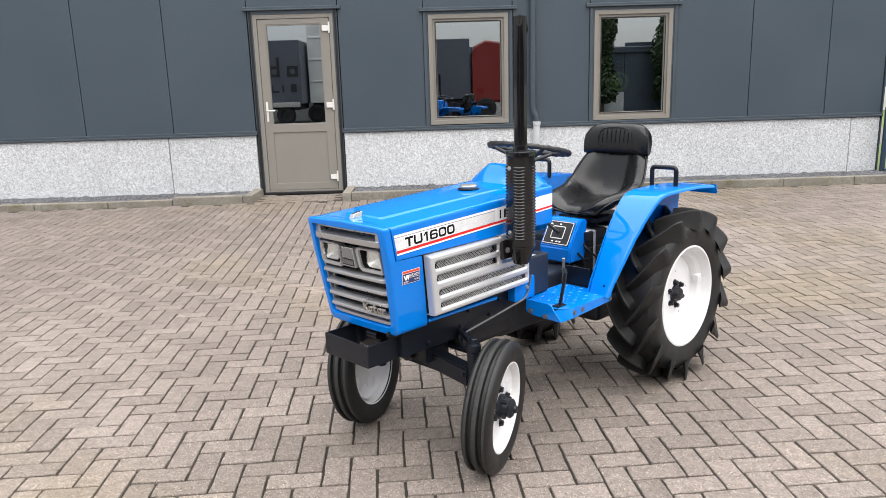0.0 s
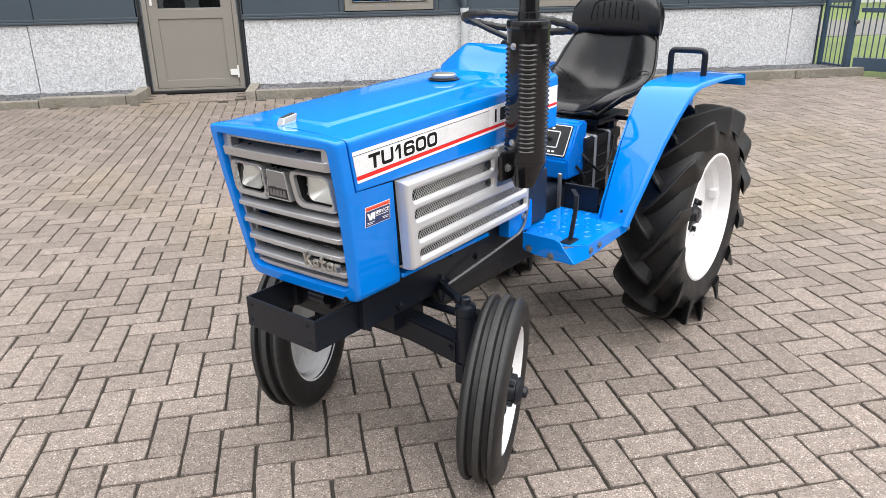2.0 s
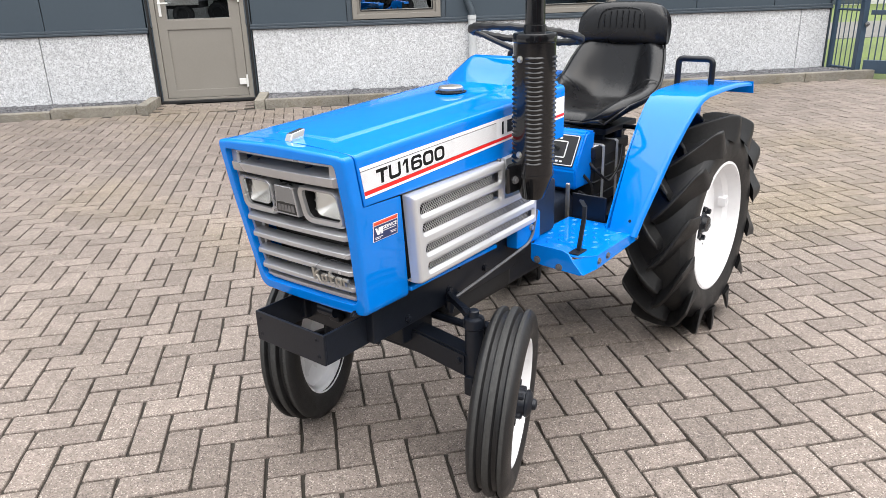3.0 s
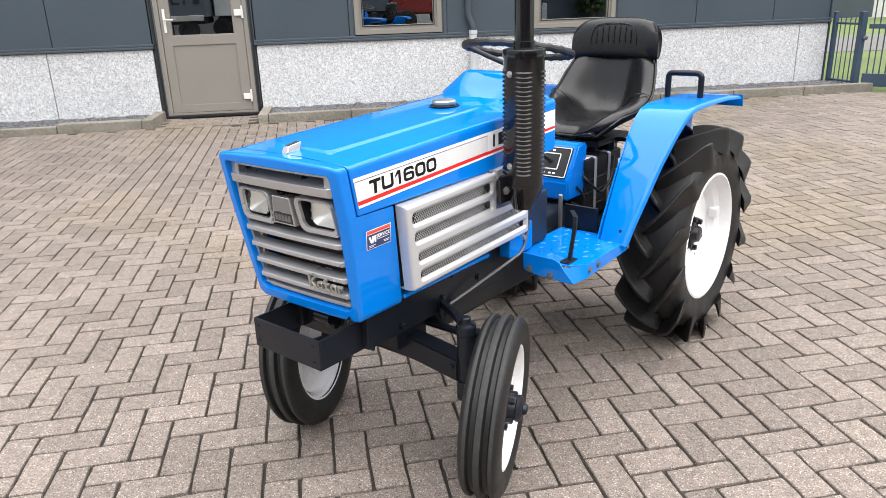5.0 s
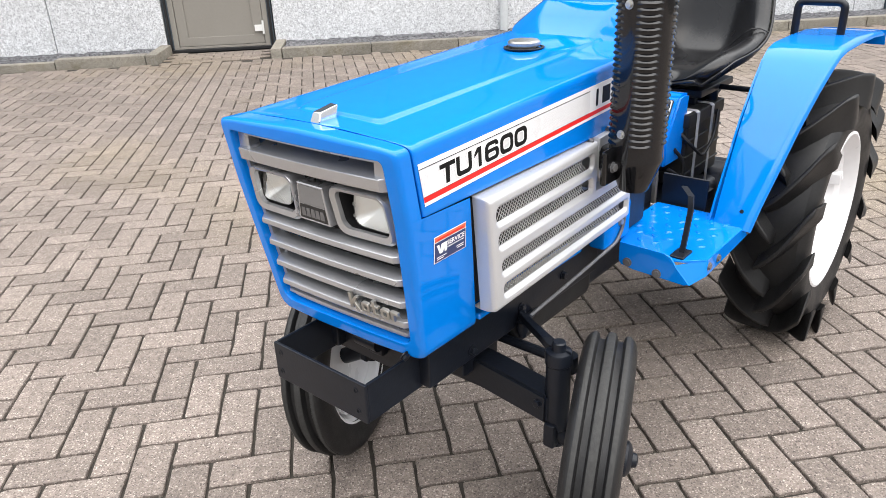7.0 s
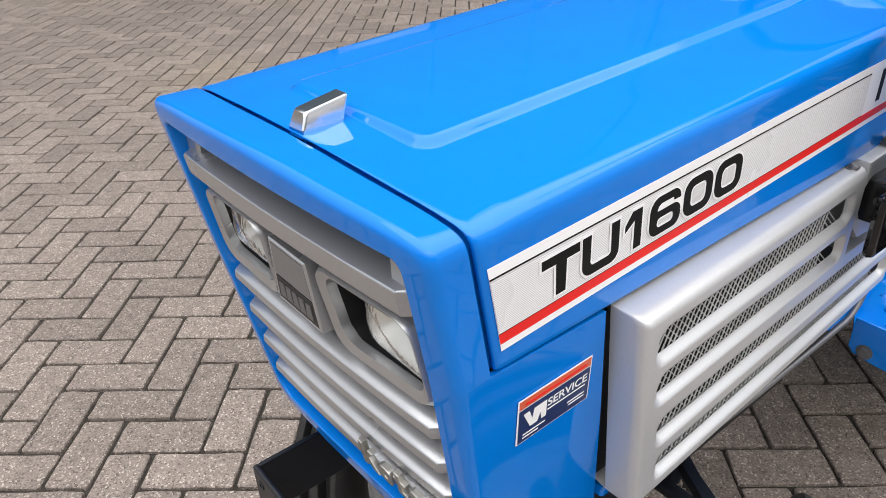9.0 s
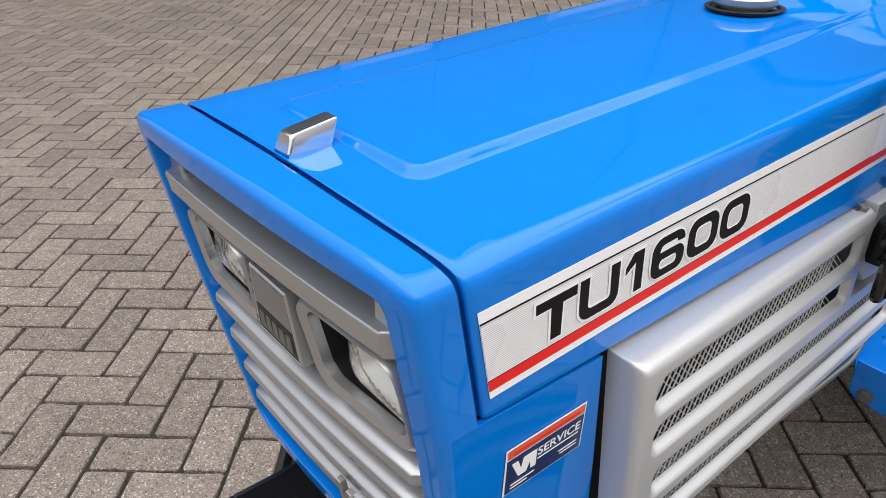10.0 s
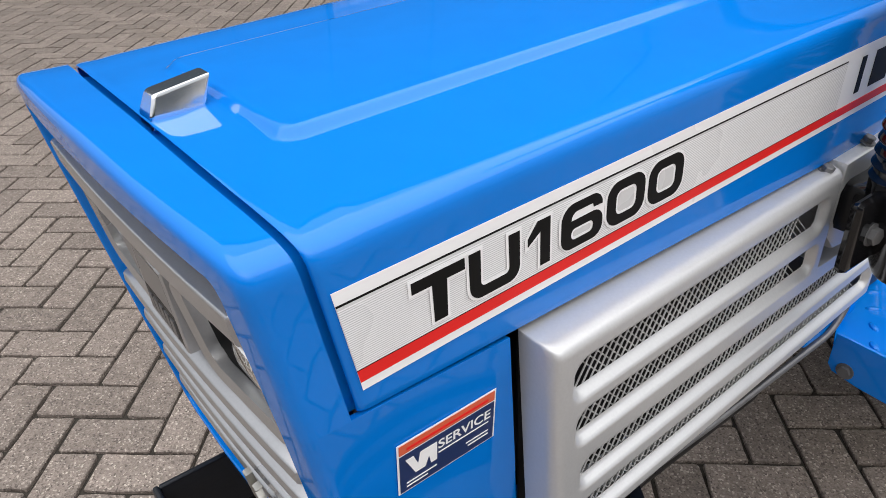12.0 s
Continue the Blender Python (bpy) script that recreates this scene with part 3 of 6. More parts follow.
def far_hall(name, x0, x1, y0, y1, h, label):
    """A hall with a pale plinth, panels, a row of doors and a roof edge."""
    b = thing(name, label, "building")
    bm = bmesh.new()
    box(bm, (x0, y0, 0.9), (x1, y1, h), 0.02, 1)
    part("wall", bm, PANEL, b)
    bm = bmesh.new()
    box(bm, (x0 - 0.03, y0 - 0.03, -0.05), (x1 + 0.03, y1 + 0.03, 0.9), 0.02, 1)
    part("plinth", bm, PALE, b, "pale plinth")
    bm = bmesh.new()
    box(bm, (x0 - 0.15, y0 - 0.15, h), (x1 + 0.15, y1 + 0.15, h + 0.3), 0.03, 1)
    part("roof", bm, FLASHING, b)
    face = y1 if y1 < 0 else y0
    out = 0.05 if y1 < 0 else -0.05
    k = 0
    while x0 + 2 + 5 * k + 3 < x1:
        bm = bmesh.new()
        xa = x0 + 2 + 5 * k
        box(bm, (xa, min(face, face + out), 0.0), (xa + 3, max(face, face + out), 3.2), 0.01, 1)
        part("sectional_door", bm, FLASHING, b)
        k += 1
    return b


far_hall("far_building", 14, 46, 19, 34, 6.0, "dark sheet-clad hall with a pale plinth beyond the grass")
far_hall("opposite_hall", -30, 32, -44, -25.2, 2.72, "long low dark hall across the yard behind the camera")


# what the glass mirrors: a red machine, a white van body and tall trees across the yard
def wheel_disc(bm, r, w, m):
    lathe(bm, [(r * 0.5, -w * 0.3), (r * 0.55, -w / 2), (r * 0.9, -w / 2), (r, -w * 0.3), (r, w * 0.3), (r * 0.9, w / 2), (r * 0.55, w / 2), (r * 0.5, w * 0.3)], 24, m)


def trailer(x0, x1, y, h, mat, label, name="box_trailer", ribs=0):
    """A box trailer: body on a chassis with side guards, lamps and a row of wheels."""
    t = thing(name, label, "trailer")
    bm = bmesh.new()
    box(bm, (x0, y - 2.5, 0.86), (x1, y, h), 0.04, 2)
    for k in range(ribs):
        z = 0.86 + (h - 0.86) * (k + 1) / (ribs + 1)
        box(bm, (x0 + 0.02, y - 0.02, z - 0.04), (x1 - 0.02, y + 0.03, z + 0.04), 0.01, 1)
    part("body", bm, mat, t)
    bm = bmesh.new()
    box(bm, (x0 + 0.1, y - 2.3, 0.62), (x1 - 0.1, y - 0.15, 0.855), 0.02, 1)
    part("chassis", bm, DARK, t)
    n = max(1, int((x1 - x0) / 1.4))
    for k in range(n):
        bm = bmesh.new()
        wheel_disc(bm, 0.40, 0.32, pose(x1 - 0.75 - 1.05 * k, y - 0.2, 0.40, 90, 0, 0))
        part("wheel", bm, RUBBER, t)
    return t


curtain = trailer(-9.5, -2.85, -21.0, 3.50, TARP, "dark grey curtain-sided trailer with black print, across the yard")
WALLWISE = Matrix(((1, 0, 0, 0), (0, 0, 1, -20.985), (0, 1, 0, 0), (0, 0, 0, 1)))
for x0, x1, z0, z1, hole in ((-4.20, -3.72, 2.00, 2.45, True), (-3.84, -3.72, 2.45, 2.82, False), (-3.42, -2.95, 2.00, 2.45, True), (-4.95, -4.45, 2.00, 2.45, True), (-3.30, -3.05, 1.36, 1.70, True), (-3.66, -3.58, 1.36, 1.68, False), (-4.12, -3.80, 1.36, 1.44, False), (-4.12, -4.04, 1.44, 1.68, False)):
    holes = [round_rect(x0 + 0.13, x1 - 0.13, z0 + 0.12, z1 - 0.12, 0.05)] if hole and x1 - x0 > 0.4 else []
    part("print_shape", plate(round_rect(x0, x1, z0, z1, 0.035), holes, 0.004, WALLWISE, 0), DARK, curtain, "plain black print on the curtain", smooth=0)
bm = bmesh.new()
box(bm, (-9.4, -21.0, 0.74), (-2.95, -20.96, 0.95), 0.01, 1)
part("side_rail", bm, STEEL, curtain, "grey steel side rail")
trailer(-2.75, -1.75, -22.5, 4.60, PALE, "tall white box trailer parked across the yard", ribs=3)
trailer(2.0, 4.30, -21.0, 3.36, TARP, "short dark grey trailer parked across the yard")
red = thing("farm_machine", "dull red farm machine parked across the yard", "machine", at=pose(5.45, -21.4, 0))
bm = bmesh.new()
rings(bm, [[(x, y, z) for y, z in round_rect(-0.9, 0.5, 0.7, h, 0.12)] for x, h in ((-1.05, 2.7), (-0.95, 3.05), (-0.5, 3.28), (0.2, 3.18), (0.9, 3.05), (1.0, 2.1), (1.9, 1.9))])
part("body", bm, RED, red)
for x, r in ((-0.5, 0.45), (1.3, 0.65)):
    for y in (-0.95, 0.45):
        bm = bmesh.new()
        wheel_disc(bm, r, 0.35, pose(x, y, r, 90, 0, 0))
        part("wheel", bm, RUBBER, red)


def tree(x, y, h, r, seed):
    """A tall tree: tapered trunk, limbs and a crown of many small leaf clumps."""
    rnd = random.Random(seed)
    t = thing("tree", "tall dark green tree across the yard", "tree", at=pose(x, y, 0), group="trees across the yard")
    bm = bmesh.new()
    tube(bm, [(0, 0, -0.1), (0.05, 0.02, h * 0.4), (0, 0, h * 0.95)], [0.22, 0.15, 0.03], 8)
    for k in range(14):
        z, a = h * (0.15 + 0.055 * k), rnd.random() * 6.28
        q = r * 0.8 * (1 - k / 18)
        tube(bm, [(0, 0, z), (math.cos(a) * q, math.sin(a) * q, z + 0.5)], [0.06, 0.015], 5)
    part("trunk", bm, BARK, t)
    verts, faces = [], []
    for k in range(9000):
        f = rnd.random()
        z = h * (0.06 + 0.94 * f)
        rr = r * (1 - f ** 2.2) ** 0.6 * math.sqrt(rnd.random()) * (0.75 + 0.4 * noise.noise((f * 5, seed, 0)))
        a = rnd.random() * 6.28
        c = Vector((math.cos(a) * rr, math.sin(a) * rr, z))
        n = Vector((rnd.uniform(-1, 1), rnd.uniform(-1, 1), rnd.uniform(-1, 1))).normalized()
        u = n.orthogonal().normalized() * rnd.uniform(0.06, 0.14)
        v = n.cross(u).normalized() * rnd.uniform(0.06, 0.14)
        i = len(verts)
        verts += [c - u, c + v * 0.6, c + u, c - v * 0.6]
        faces.append((i, i + 1, i + 2, i + 3))
    me = bpy.data.meshes.new("crown")
    me.from_pydata(verts, [], faces)
    me.materials.append(LEAF)
    ob = new("crown", me)
    ob.parent = t


for k, (x, y, h, r) in enumerate(((10.6, -24.2, 7.5, 0.95), (13.95, -24.2, 8.2, 1.15), (17.5, -24.4, 8.5, 1.2), (20.6, -24.3, 8.2, 1.1))):
    tree(x, y, h, r, k + 1)


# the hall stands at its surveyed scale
for ob in list(scene.objects):
    if ob.parent is None and ob.name.split(".")[0] in ("wall_north", "wall_inside", "roof", "window_1", "window_2", "door_1", "downpipe", "kerb", "gravel_strip", "fence", "gate"):
        ob.matrix_basis = Matrix.Scale(0.991, 4) @ ob.matrix_basis
    if ob.name == "door_1":
        ob.matrix_basis = Matrix.Diagonal((0.984, 1, 1, 1)) @ ob.matrix_basis

# ---- the tractor: x forward, y to its left, z up ----
tractor = thing("tractor", "small restored blue compact tractor with white rims on the pavers", "tractor", at=pose(2.0705, -7.909, 0, 0, 0, 223.5))
SIDE = Matrix(((-1, 0, 0, 0), (0, 0, 1, 0), (0, 1, 0, 0), (0, 0, 0, 1)))   # u to the rear, v up, w to the left
FACE = Matrix(((0, 0, 1, 0), (1, 0, 0, 0), (0, 1, 0, 0), (0, 0, 0, 1)))    # u to the left, v up, w forward
AXLE = pose(0, 0, 0, -90, 0, 0)                                            # turned things: height along y


# nose: a blue surround that leans back towards its foot
Z0, Z1, SPLIT = 0.586, 1.009, 0.882


def half_width(z):
    return min(0.2165, 0.198 + 0.0654 * (z - 0.596))


def nose_x(y, z):
    return 0.037 - 0.168 * max(0.0, Z1 - z) - 0.006 * (y / 0.2) ** 2 - 0.032 * y


def seam_x(y, z):
    """The line between nose and bonnet, nearly straight across and leaning back downwards."""
    return 0.001 - 0.168 * max(0.0, Z1 - z) - 0.005 * (y / 0.2) ** 2


# half section of the bonnet's rounded shoulder: distance from the middle, height over the edge line
SHOULDER = ((0.2165, -0.0300), (0.2165, -0.0200), (0.2164, -0.0135), (0.2156, -0.0085), (0.2138, -0.0045), (0.2108, -0.0016), (0.2064, 0.0004), (0.1985, 0.0021), (0.1830, 0.0039), (0.1650, 0.0053), (0.1420, 0.0064))


def softened(pts, k=3):
    """More points along a smooth curve through those given."""
    q = [Vector(p) for p in pts]
    out = []
    for i in range(len(q) - 1):
        a, b, c, d = q[max(i - 1, 0)], q[i], q[i + 1], q[min(i + 2, len(q) - 1)]
        for n in range(k):
            t = n / k
            out.append(tuple(0.5 * (2 * b + (c - a) * t + (2 * a - 5 * b + 4 * c - d) * t * t + (3 * b - a - 3 * c + d) * t ** 3)))
    return out + [tuple(q[-1])]


SHOULDER = softened(SHOULDER)


def nose_loop():
    """Upright outline of the nose: rounded trapezium with a break at the bonnet's lower edge."""
    out, n = [], 6
    def arc(cy, cz, a0, rr):
        return [(cy + rr * math.cos(radians(a0 + 90 * i / n)), cz + rr * math.sin(radians(a0 + 90 * i / n))) for i in range(n + 1)]
    wb, rb = half_width(Z0), 0.028
    crown = [(y, Z1 + d) for y, d in SHOULDER] + [(0.108, Z1 + 0.0076), (0.054, Z1 + 0.0098)]
    out += crown + [(0, Z1 + 0.011)] + [(-y, z) for y, z in reversed(crown)]
    for z in (SPLIT + 0.001, SPLIT - 0.001, 0.75):
        out.append((-half_width(z), z))
    out += arc(-wb + rb, Z0 + rb, 180, rb)
    out += [(-wb * 0.4, Z0 - 0.002), (wb * 0.4, Z0 - 0.002)]
    out += arc(wb - rb, Z0 + rb, 270, rb)
    for z in (0.75, SPLIT - 0.001, SPLIT + 0.001):
        out.append((half_width(z), z))
    return out


outer = nose_loop()
GZ0, GZ1 = 0.618, 0.9895


def opening(y, z):
    v = (z - Z0) / (Z1 - Z0)
    return y * 0.864, GZ0 + (GZ1 - GZ0) * min(max(v, 0), 1)


def inset(y, z, d):
    return y * (1 - d / 0.2), z + (0.8 - z) / 0.2 * d


bm = bmesh.new()
loops = [[] for _ in range(15)]
for y, z in outer:
    oy, oz = opening(y, z)
    fx = nose_x(oy, oz)
    row = [(fx - 0.045, oy * 0.985, oz), (fx - 0.004, oy, oz)]
    for d, dx in ((0.0002, 0.0035), (0.0012, 0.0052), (0.0030, 0.0060)):
        a, b = inset(oy, oz, -d)
        row.append((nose_x(a, b) + dx, a, b))
    # rolled outer edge
    for k in range(7):
        q = radians(15 * k)
        a, b = inset(y, z, 0.0085 * (1 - math.sin(q)))
        row.append((nose_x(a, b) + 0.0045 - 0.0100 * (1 - math.cos(q)), a, b))
    a, b = inset(y, z, 0.0)
    row.append((nose_x(a, b) - 0.017, a, b))
    back = -0.156 - 0.13 * (SPLIT - z) if z < SPLIT else seam_x(y, z)
    row.append((back, y, z))
    a, b = inset(y, z, 0.006)
    row.append((back - 0.001, a, b))
    for loop, p in zip(loops, row):
        loop.append(p)
rings(bm, loops, True, False)
nose = part("nose_surround", bm, BLUE, tractor, "glossy blue grille surround", smooth=40)
bm = bmesh.new()
rings(bm, [[(nose_x(0, z) - 0.074, y * 0.97, z) for y, z in (opening(*p) for p in outer)], [(nose_x(0, z) - 0.080, y * 0.97, z) for y, z in (opening(*p) for p in outer)]])
part("radiator_screen", bm, DARK, nose, "black radiator screen behind the grille")
bm = bmesh.new()
arch = [p for p in outer if p[1] > SPLIT]
arch = sorted((p for p in arch), key=lambda p: math.atan2(p[0], p[1] - 0.80))
rings(bm, [[(seam_x(*p) + dx, *inset(*p, d)) for p in arch] for dx, d in ((0.004, 0.010), (-0.045, 0.011), (-0.045, 0.018))], False, False)
part("nose_flange", bm, BLUE, nose, "blue inner flange of the nose")

# grille: silver rim and bars
bm = bmesh.new()
loops = [[], [], [], [], []]
for y, z in outer:
    oy, oz = opening(y, z)
    for k, (d, dx) in enumerate(((0.002, -0.030), (0.002, -0.012), (0.004, -0.009), (0.011, -0.011), (0.013, -0.032))):
        a, b = inset(oy, oz, d)
        loops[k].append((nose_x(a, b) + dx, a, b))
rings(bm, loops, True, False)
grille = part("grille", bm, SILVER, tractor, "silver painted grille with horizontal bars")


BAR = ((-0.034, -0.5), (-0.005, -0.5), (-0.002, -0.46), (-0.0003, -0.36), (0.0, -0.22), (-0.0004, 0.10), (-0.0016, 0.18), (-0.012, 0.42), (-0.020, 0.5), (-0.034, 0.5))
BROW = ((-0.052, -0.5), (-0.0065, -0.5), (-0.0042, -0.47), (-0.0030, -0.40), (0.0, 0.30), (-0.0006, 0.36), (-0.0020, 0.40), (-0.026, 0.50), (-0.052, 0.72))


def grille_bar(z, h, proud=0.002, section=BAR):
    """A bar with a bevelled front, bowed with the nose."""
    bm = bmesh.new()
    w = opening(half_width(z), z)[0] * 1.0
    y0, y1 = -w, w
    loops = []
    for i in range(13):
        y = y0 if i == 0 else y1 if i == 12 else y0 + 0.014 + (y1 - y0 - 0.028) * (i - 1) / 10
        e = 0.016 if i in (0, 12) else 0.0
        fx = nose_x(y, z) + proud - e
        loops.append([(fx + a, y, z + h * b) for a, b in section])
    rings(bm, loops)
    part("grille_bar", bm, SILVER, grille)


for z in (0.8055, 0.7570, 0.7085, 0.6635):
    grille_bar(z - 0.001, 0.0205, proud=0.005)
grille_bar(0.9455, 0.0270, 0.0070, BROW)
grille_bar(0.635, 0.012, proud=-0.003)
for s in (-1, 1):
    bm = bmesh.new()
    box(bm, (nose_x(s * 0.15, 0.962) - 0.035, s * 0.170 - 0.014, 0.95), (nose_x(s * 0.15, 0.962) - 0.006, s * 0.170 + 0.014, 0.990), 0.003, 1)
    part("grille_stile", bm, SILVER, grille)
    bm = bmesh.new()
    box(bm, (nose_x(s * 0.168, 0.72) - 0.040, s * 0.168 - 0.006, 0.64), (nose_x(s * 0.168, 0.72) - 0.022, s * 0.168 + 0.006, 0.80), 0.003, 1)
    part("grille_stile", bm, SILVER, grille)


# headlamps in rounded bezels
def skew(y0, y1, z0, z1, r, lean):
    return [(y + lean * (z - z0) / (z1 - z0), z) for y, z in round_rect(y0, y1, z0, z1, r)]


lamps = []
for s in (-1, 1):
    ya, yb = (0.050, 0.183) if s > 0 else (-0.180, -0.050)
    za, zb = 0.824, 0.922
    lo_ = skew(ya, yb, za, zb, 0.022, -0.006 * s)
    li_ = skew(ya + 0.014, yb - 0.010, za + 0.016, zb - 0.009, 0.016, -0.005 * s)
    bm = bmesh.new()
    lp = [[], [], [], [], []]
    for (y, z), (iy, iz) in zip(lo_, li_):
        lp[0].append((nose_x(y, z) - 0.030, y, z))
        lp[1].append((nose_x(y, z) - 0.002, y, z))
        my, mz = y + (iy - y) * 0.3, z + (iz - z) * 0.3
        lp[2].append((nose_x(my, mz) + 0.004, my, mz))
        lp[3].append((nose_x(iy, iz) + 0.001, iy, iz))
        lp[4].append((nose_x(iy, iz) - 0.009, iy, iz))
    rings(bm, lp, True, False)
    lamp = part("headlamp", bm, SILVER, tractor, "rectangular headlamp in a silver bezel")
    lamps.append(lamp)
    bm = bmesh.new()
    cy, cz = s * 0.121, (za + zb) / 2 + 0.006
    lens = round_rect(-0.040, 0.054, -0.033, 0.035, 0.018, 6) if s > 0 else round_rect(-0.050, 0.040, -0.033, 0.035, 0.018, 6)
    nx = nose_x(cy, cz) - 0.015
    bowl = lambda k, x: [(x, cy + y * max(k, 0.01), cz + z * max(k, 0.01)) for y, z in lens]
    ks = (1.0, 0.95, 0.85, 0.7, 0.5, 0.25, 0.0)
    rings(bm, [bowl(k * 0.985, nx - 0.002 + 0.010 * (1 - k * k)) for k in ks[::-1]] + [bowl(k, nx + 0.011 * (1 - k * k)) for k in ks])
    glass = part("lens", bm, LENS, lamp, "fluted clear lamp glass")
    glass.visible_shadow = False
    bm = bmesh.new()
    rings(bm, [bowl(k * 0.98, nx - 0.003 - 0.024 * (1 - k * k)) for k in ks[::-1]] + [bowl(k, nx - 0.0045 - 0.024 * (1 - k * k)) for k in ks])
    part("reflector", bm, REFLECTOR, lamp, "bright dished reflector", smooth=89)
    bm = bmesh.new()
    rings(bm, [[(nose_x(y, z) - 0.0085, y, z) for y, z in li_], [(nose_x(y, z) - 0.056, y, z) for y, z in li_]], True, False)
    part("lamp_pocket", bm, DARK, lamp, "black lamp pocket wall")
    bm = bmesh.new()
    rings(bm, [[(nose_x(y, z) - 0.056, y, z) for y, z in li_], [(nose_x(y, z) - 0.060, y, z) for y, z in li_]])
    part("lamp_back", bm, DARK, lamp, "black lamp pocket")
    bm = bmesh.new()
    for dz in (-0.022, 0.0, 0.022):
        lathe(bm, [(0.004, 0), (0.004, 0.032), (0.002, 0.034)], 8, Matrix.Translation((nose_x(cy, cz) - 0.056, s * 0.072, cz + dz)) @ pose(0, 0, 0, 0, 90, 0))
    part("adjuster_screw", bm, STEEL, lamp)

# badge plate between the lamps; its maker's mark is left as plain bars
bm = bmesh.new()
def badge_ring(x, d, z0=0.838, z1=0.912):
    """Upper edge flush with the lamps, lower edge standing out."""
    return [(nose_x(0, z) + 0.001 + 0.0075 * (z1 - z) / (z1 - z0) + x, y, z) for y, z in ((-0.034 + d, z1 - d), (0.034 - d, z1 - d), (0.041 - d, z0 + d), (-0.041 + d, z0 + d))]
rings(bm, [badge_ring(-0.03, 0), badge_ring(0, 0), badge_ring(0.0015, 0.0015), badge_ring(0.0015, 0.0032), badge_ring(0.0004, 0.0042)])
badge = part("badge", bm, SILVER, tractor, "silver wedge badge with a dark name strip", smooth=20)
bx = lambda z: nose_x(0, z) + 0.001 + 0.0075 * (0.912 - z) / 0.074
def badge_plate(y0, y1, z0, z1, x, h):
    return [[(bx(z) + dx, y, z) for y, z in ((y0, z1), (y1, z1), (y1 + 0.0945 * (z1 - z0), z0), (y0 - 0.0945 * (z1 - z0), z0))] for dx in (x, x + h)]
bm = bmesh.new()
rings(bm, badge_plate(-0.0305, 0.0305, 0.8715, 0.9075, 0.0, 0.0016))
part("badge_face", bm, BADGE_GREY, badge, "plain dark grey face", smooth=20)
bm = bmesh.new()
rings(bm, badge_plate(-0.0345, 0.0345, 0.8420, 0.8695, 0.0, 0.0014))
part("name_strip", bm, PLASTIC, badge, "dark strip of plain bars", smooth=20)
for k in range(5):
    bm = bmesh.new()
    rings(bm, badge_plate(-0.0290 + 0.0124 * k, -0.0205 + 0.0124 * k, 0.8475, 0.8640, 0.0010, 0.0016))
    part("name_bar", bm, DULL_STEEL, badge)
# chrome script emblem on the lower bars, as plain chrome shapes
em = lambda y, z: Matrix.Translation((nose_x(y, z) + 0.0065, y, z)) @ pose(0, 0, 0, 0, 9.5, 0) @ FACE
bm = plate([(0, 0), (0.008, 0), (0.008, 0.012), (0.019, 0), (0.0285, 0), (0.0145, 0.0165), (0.0255, 0.030), (0.0165, 0.030), (0.008, 0.0195), (0.008, 0.034), (0, 0.034)], [], 0.007, em(0.0415, 0.672), 0.0015)
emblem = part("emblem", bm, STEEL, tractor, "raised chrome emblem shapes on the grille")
for y, w, h in ((0.071, 0.021, 0.022), (0.118, 0.022, 0.022)):
    part("emblem_shape", plate(round_rect(0, w, 0, h, 0.006), [round_rect(0.0065, w - 0.0065, 0.0065, h - 0.0065, 0.003)], 0.007, em(y, 0.672), 0.0015), STEEL, emblem)
part("emblem_shape", plate([(0.004, 0), (0.020, 0), (0.020, 0.006), (0.012, 0.006), (0.012, 0.017), (0.020, 0.017), (0.020, 0.022), (0.012, 0.022), (0.012, 0.031), (0.004, 0.031), (0.004, 0.022), (0, 0.022), (0, 0.017), (0.004, 0.017)], [], 0.007, em(0.0945, 0.672), 0.0015), STEEL, emblem)
part("emblem_shape", plate([(0, 0), (0.007, 0), (0.007, 0.0155), (0.018, 0.0155), (0.018, 0.022), (0, 0.022)], [], 0.007, em(0.1425, 0.672), 0.0015), STEEL, emblem)


# bonnet: rises a little to the rear, rounded shoulders, raised middle field
def hood_z(x):
    return 1.008 + 0.044 * (-x)


def hood_field(x, y):
    """Height of the raised middle field, with a rounded front corner."""
    qx, qy, r = x + 0.0545 + 0.022, abs(y) - 0.1105 + 0.022, 0.022
    d = math.hypot(max(qx, 0.0), max(qy, 0.0)) + min(max(qx, qy), 0.0) - r
    k = min(max(-d / 0.0105, 0.0), 1.0)
    return 0.0064 * k * k * (3 - 2 * k)


HOOD_Y = (0.1260, 0.1180, 0.1120, 0.1095, 0.1065, 0.1035, 0.1005, 0.0980, 0.0930, 0.0830, 0.0540, 0.0)
HOOD_X = (-0.0440, -0.0520, -0.0550, -0.0580, -0.0605, -0.0635, -0.0665, -0.0695, -0.0720, -0.0760, -0.0820, -0.0900, -0.1200, -0.2, -0.35, -0.5, -0.65, -0.8, -0.955)


def hood_profile(x, field=True):
    """Half outline from the left lower edge to the middle."""
    zt, w = hood_z(x), 0.2165
    pts = [(w - 0.0015, SPLIT + 0.0015 + 0.012 * max(0.0, (-x - 0.18) / 0.8)), (w - 0.0004, SPLIT + 0.004), (w, SPLIT + 0.009), (w, SPLIT + 0.035), (w, zt - 0.072)]
    pts += [(y, zt + d) for y, d in SHOULDER]
    for y in HOOD_Y:
        pts.append((y, zt + 0.011 - 0.0046 * (y / 0.142) ** 2 + (hood_field(x, y) if field else 0)))
    return pts


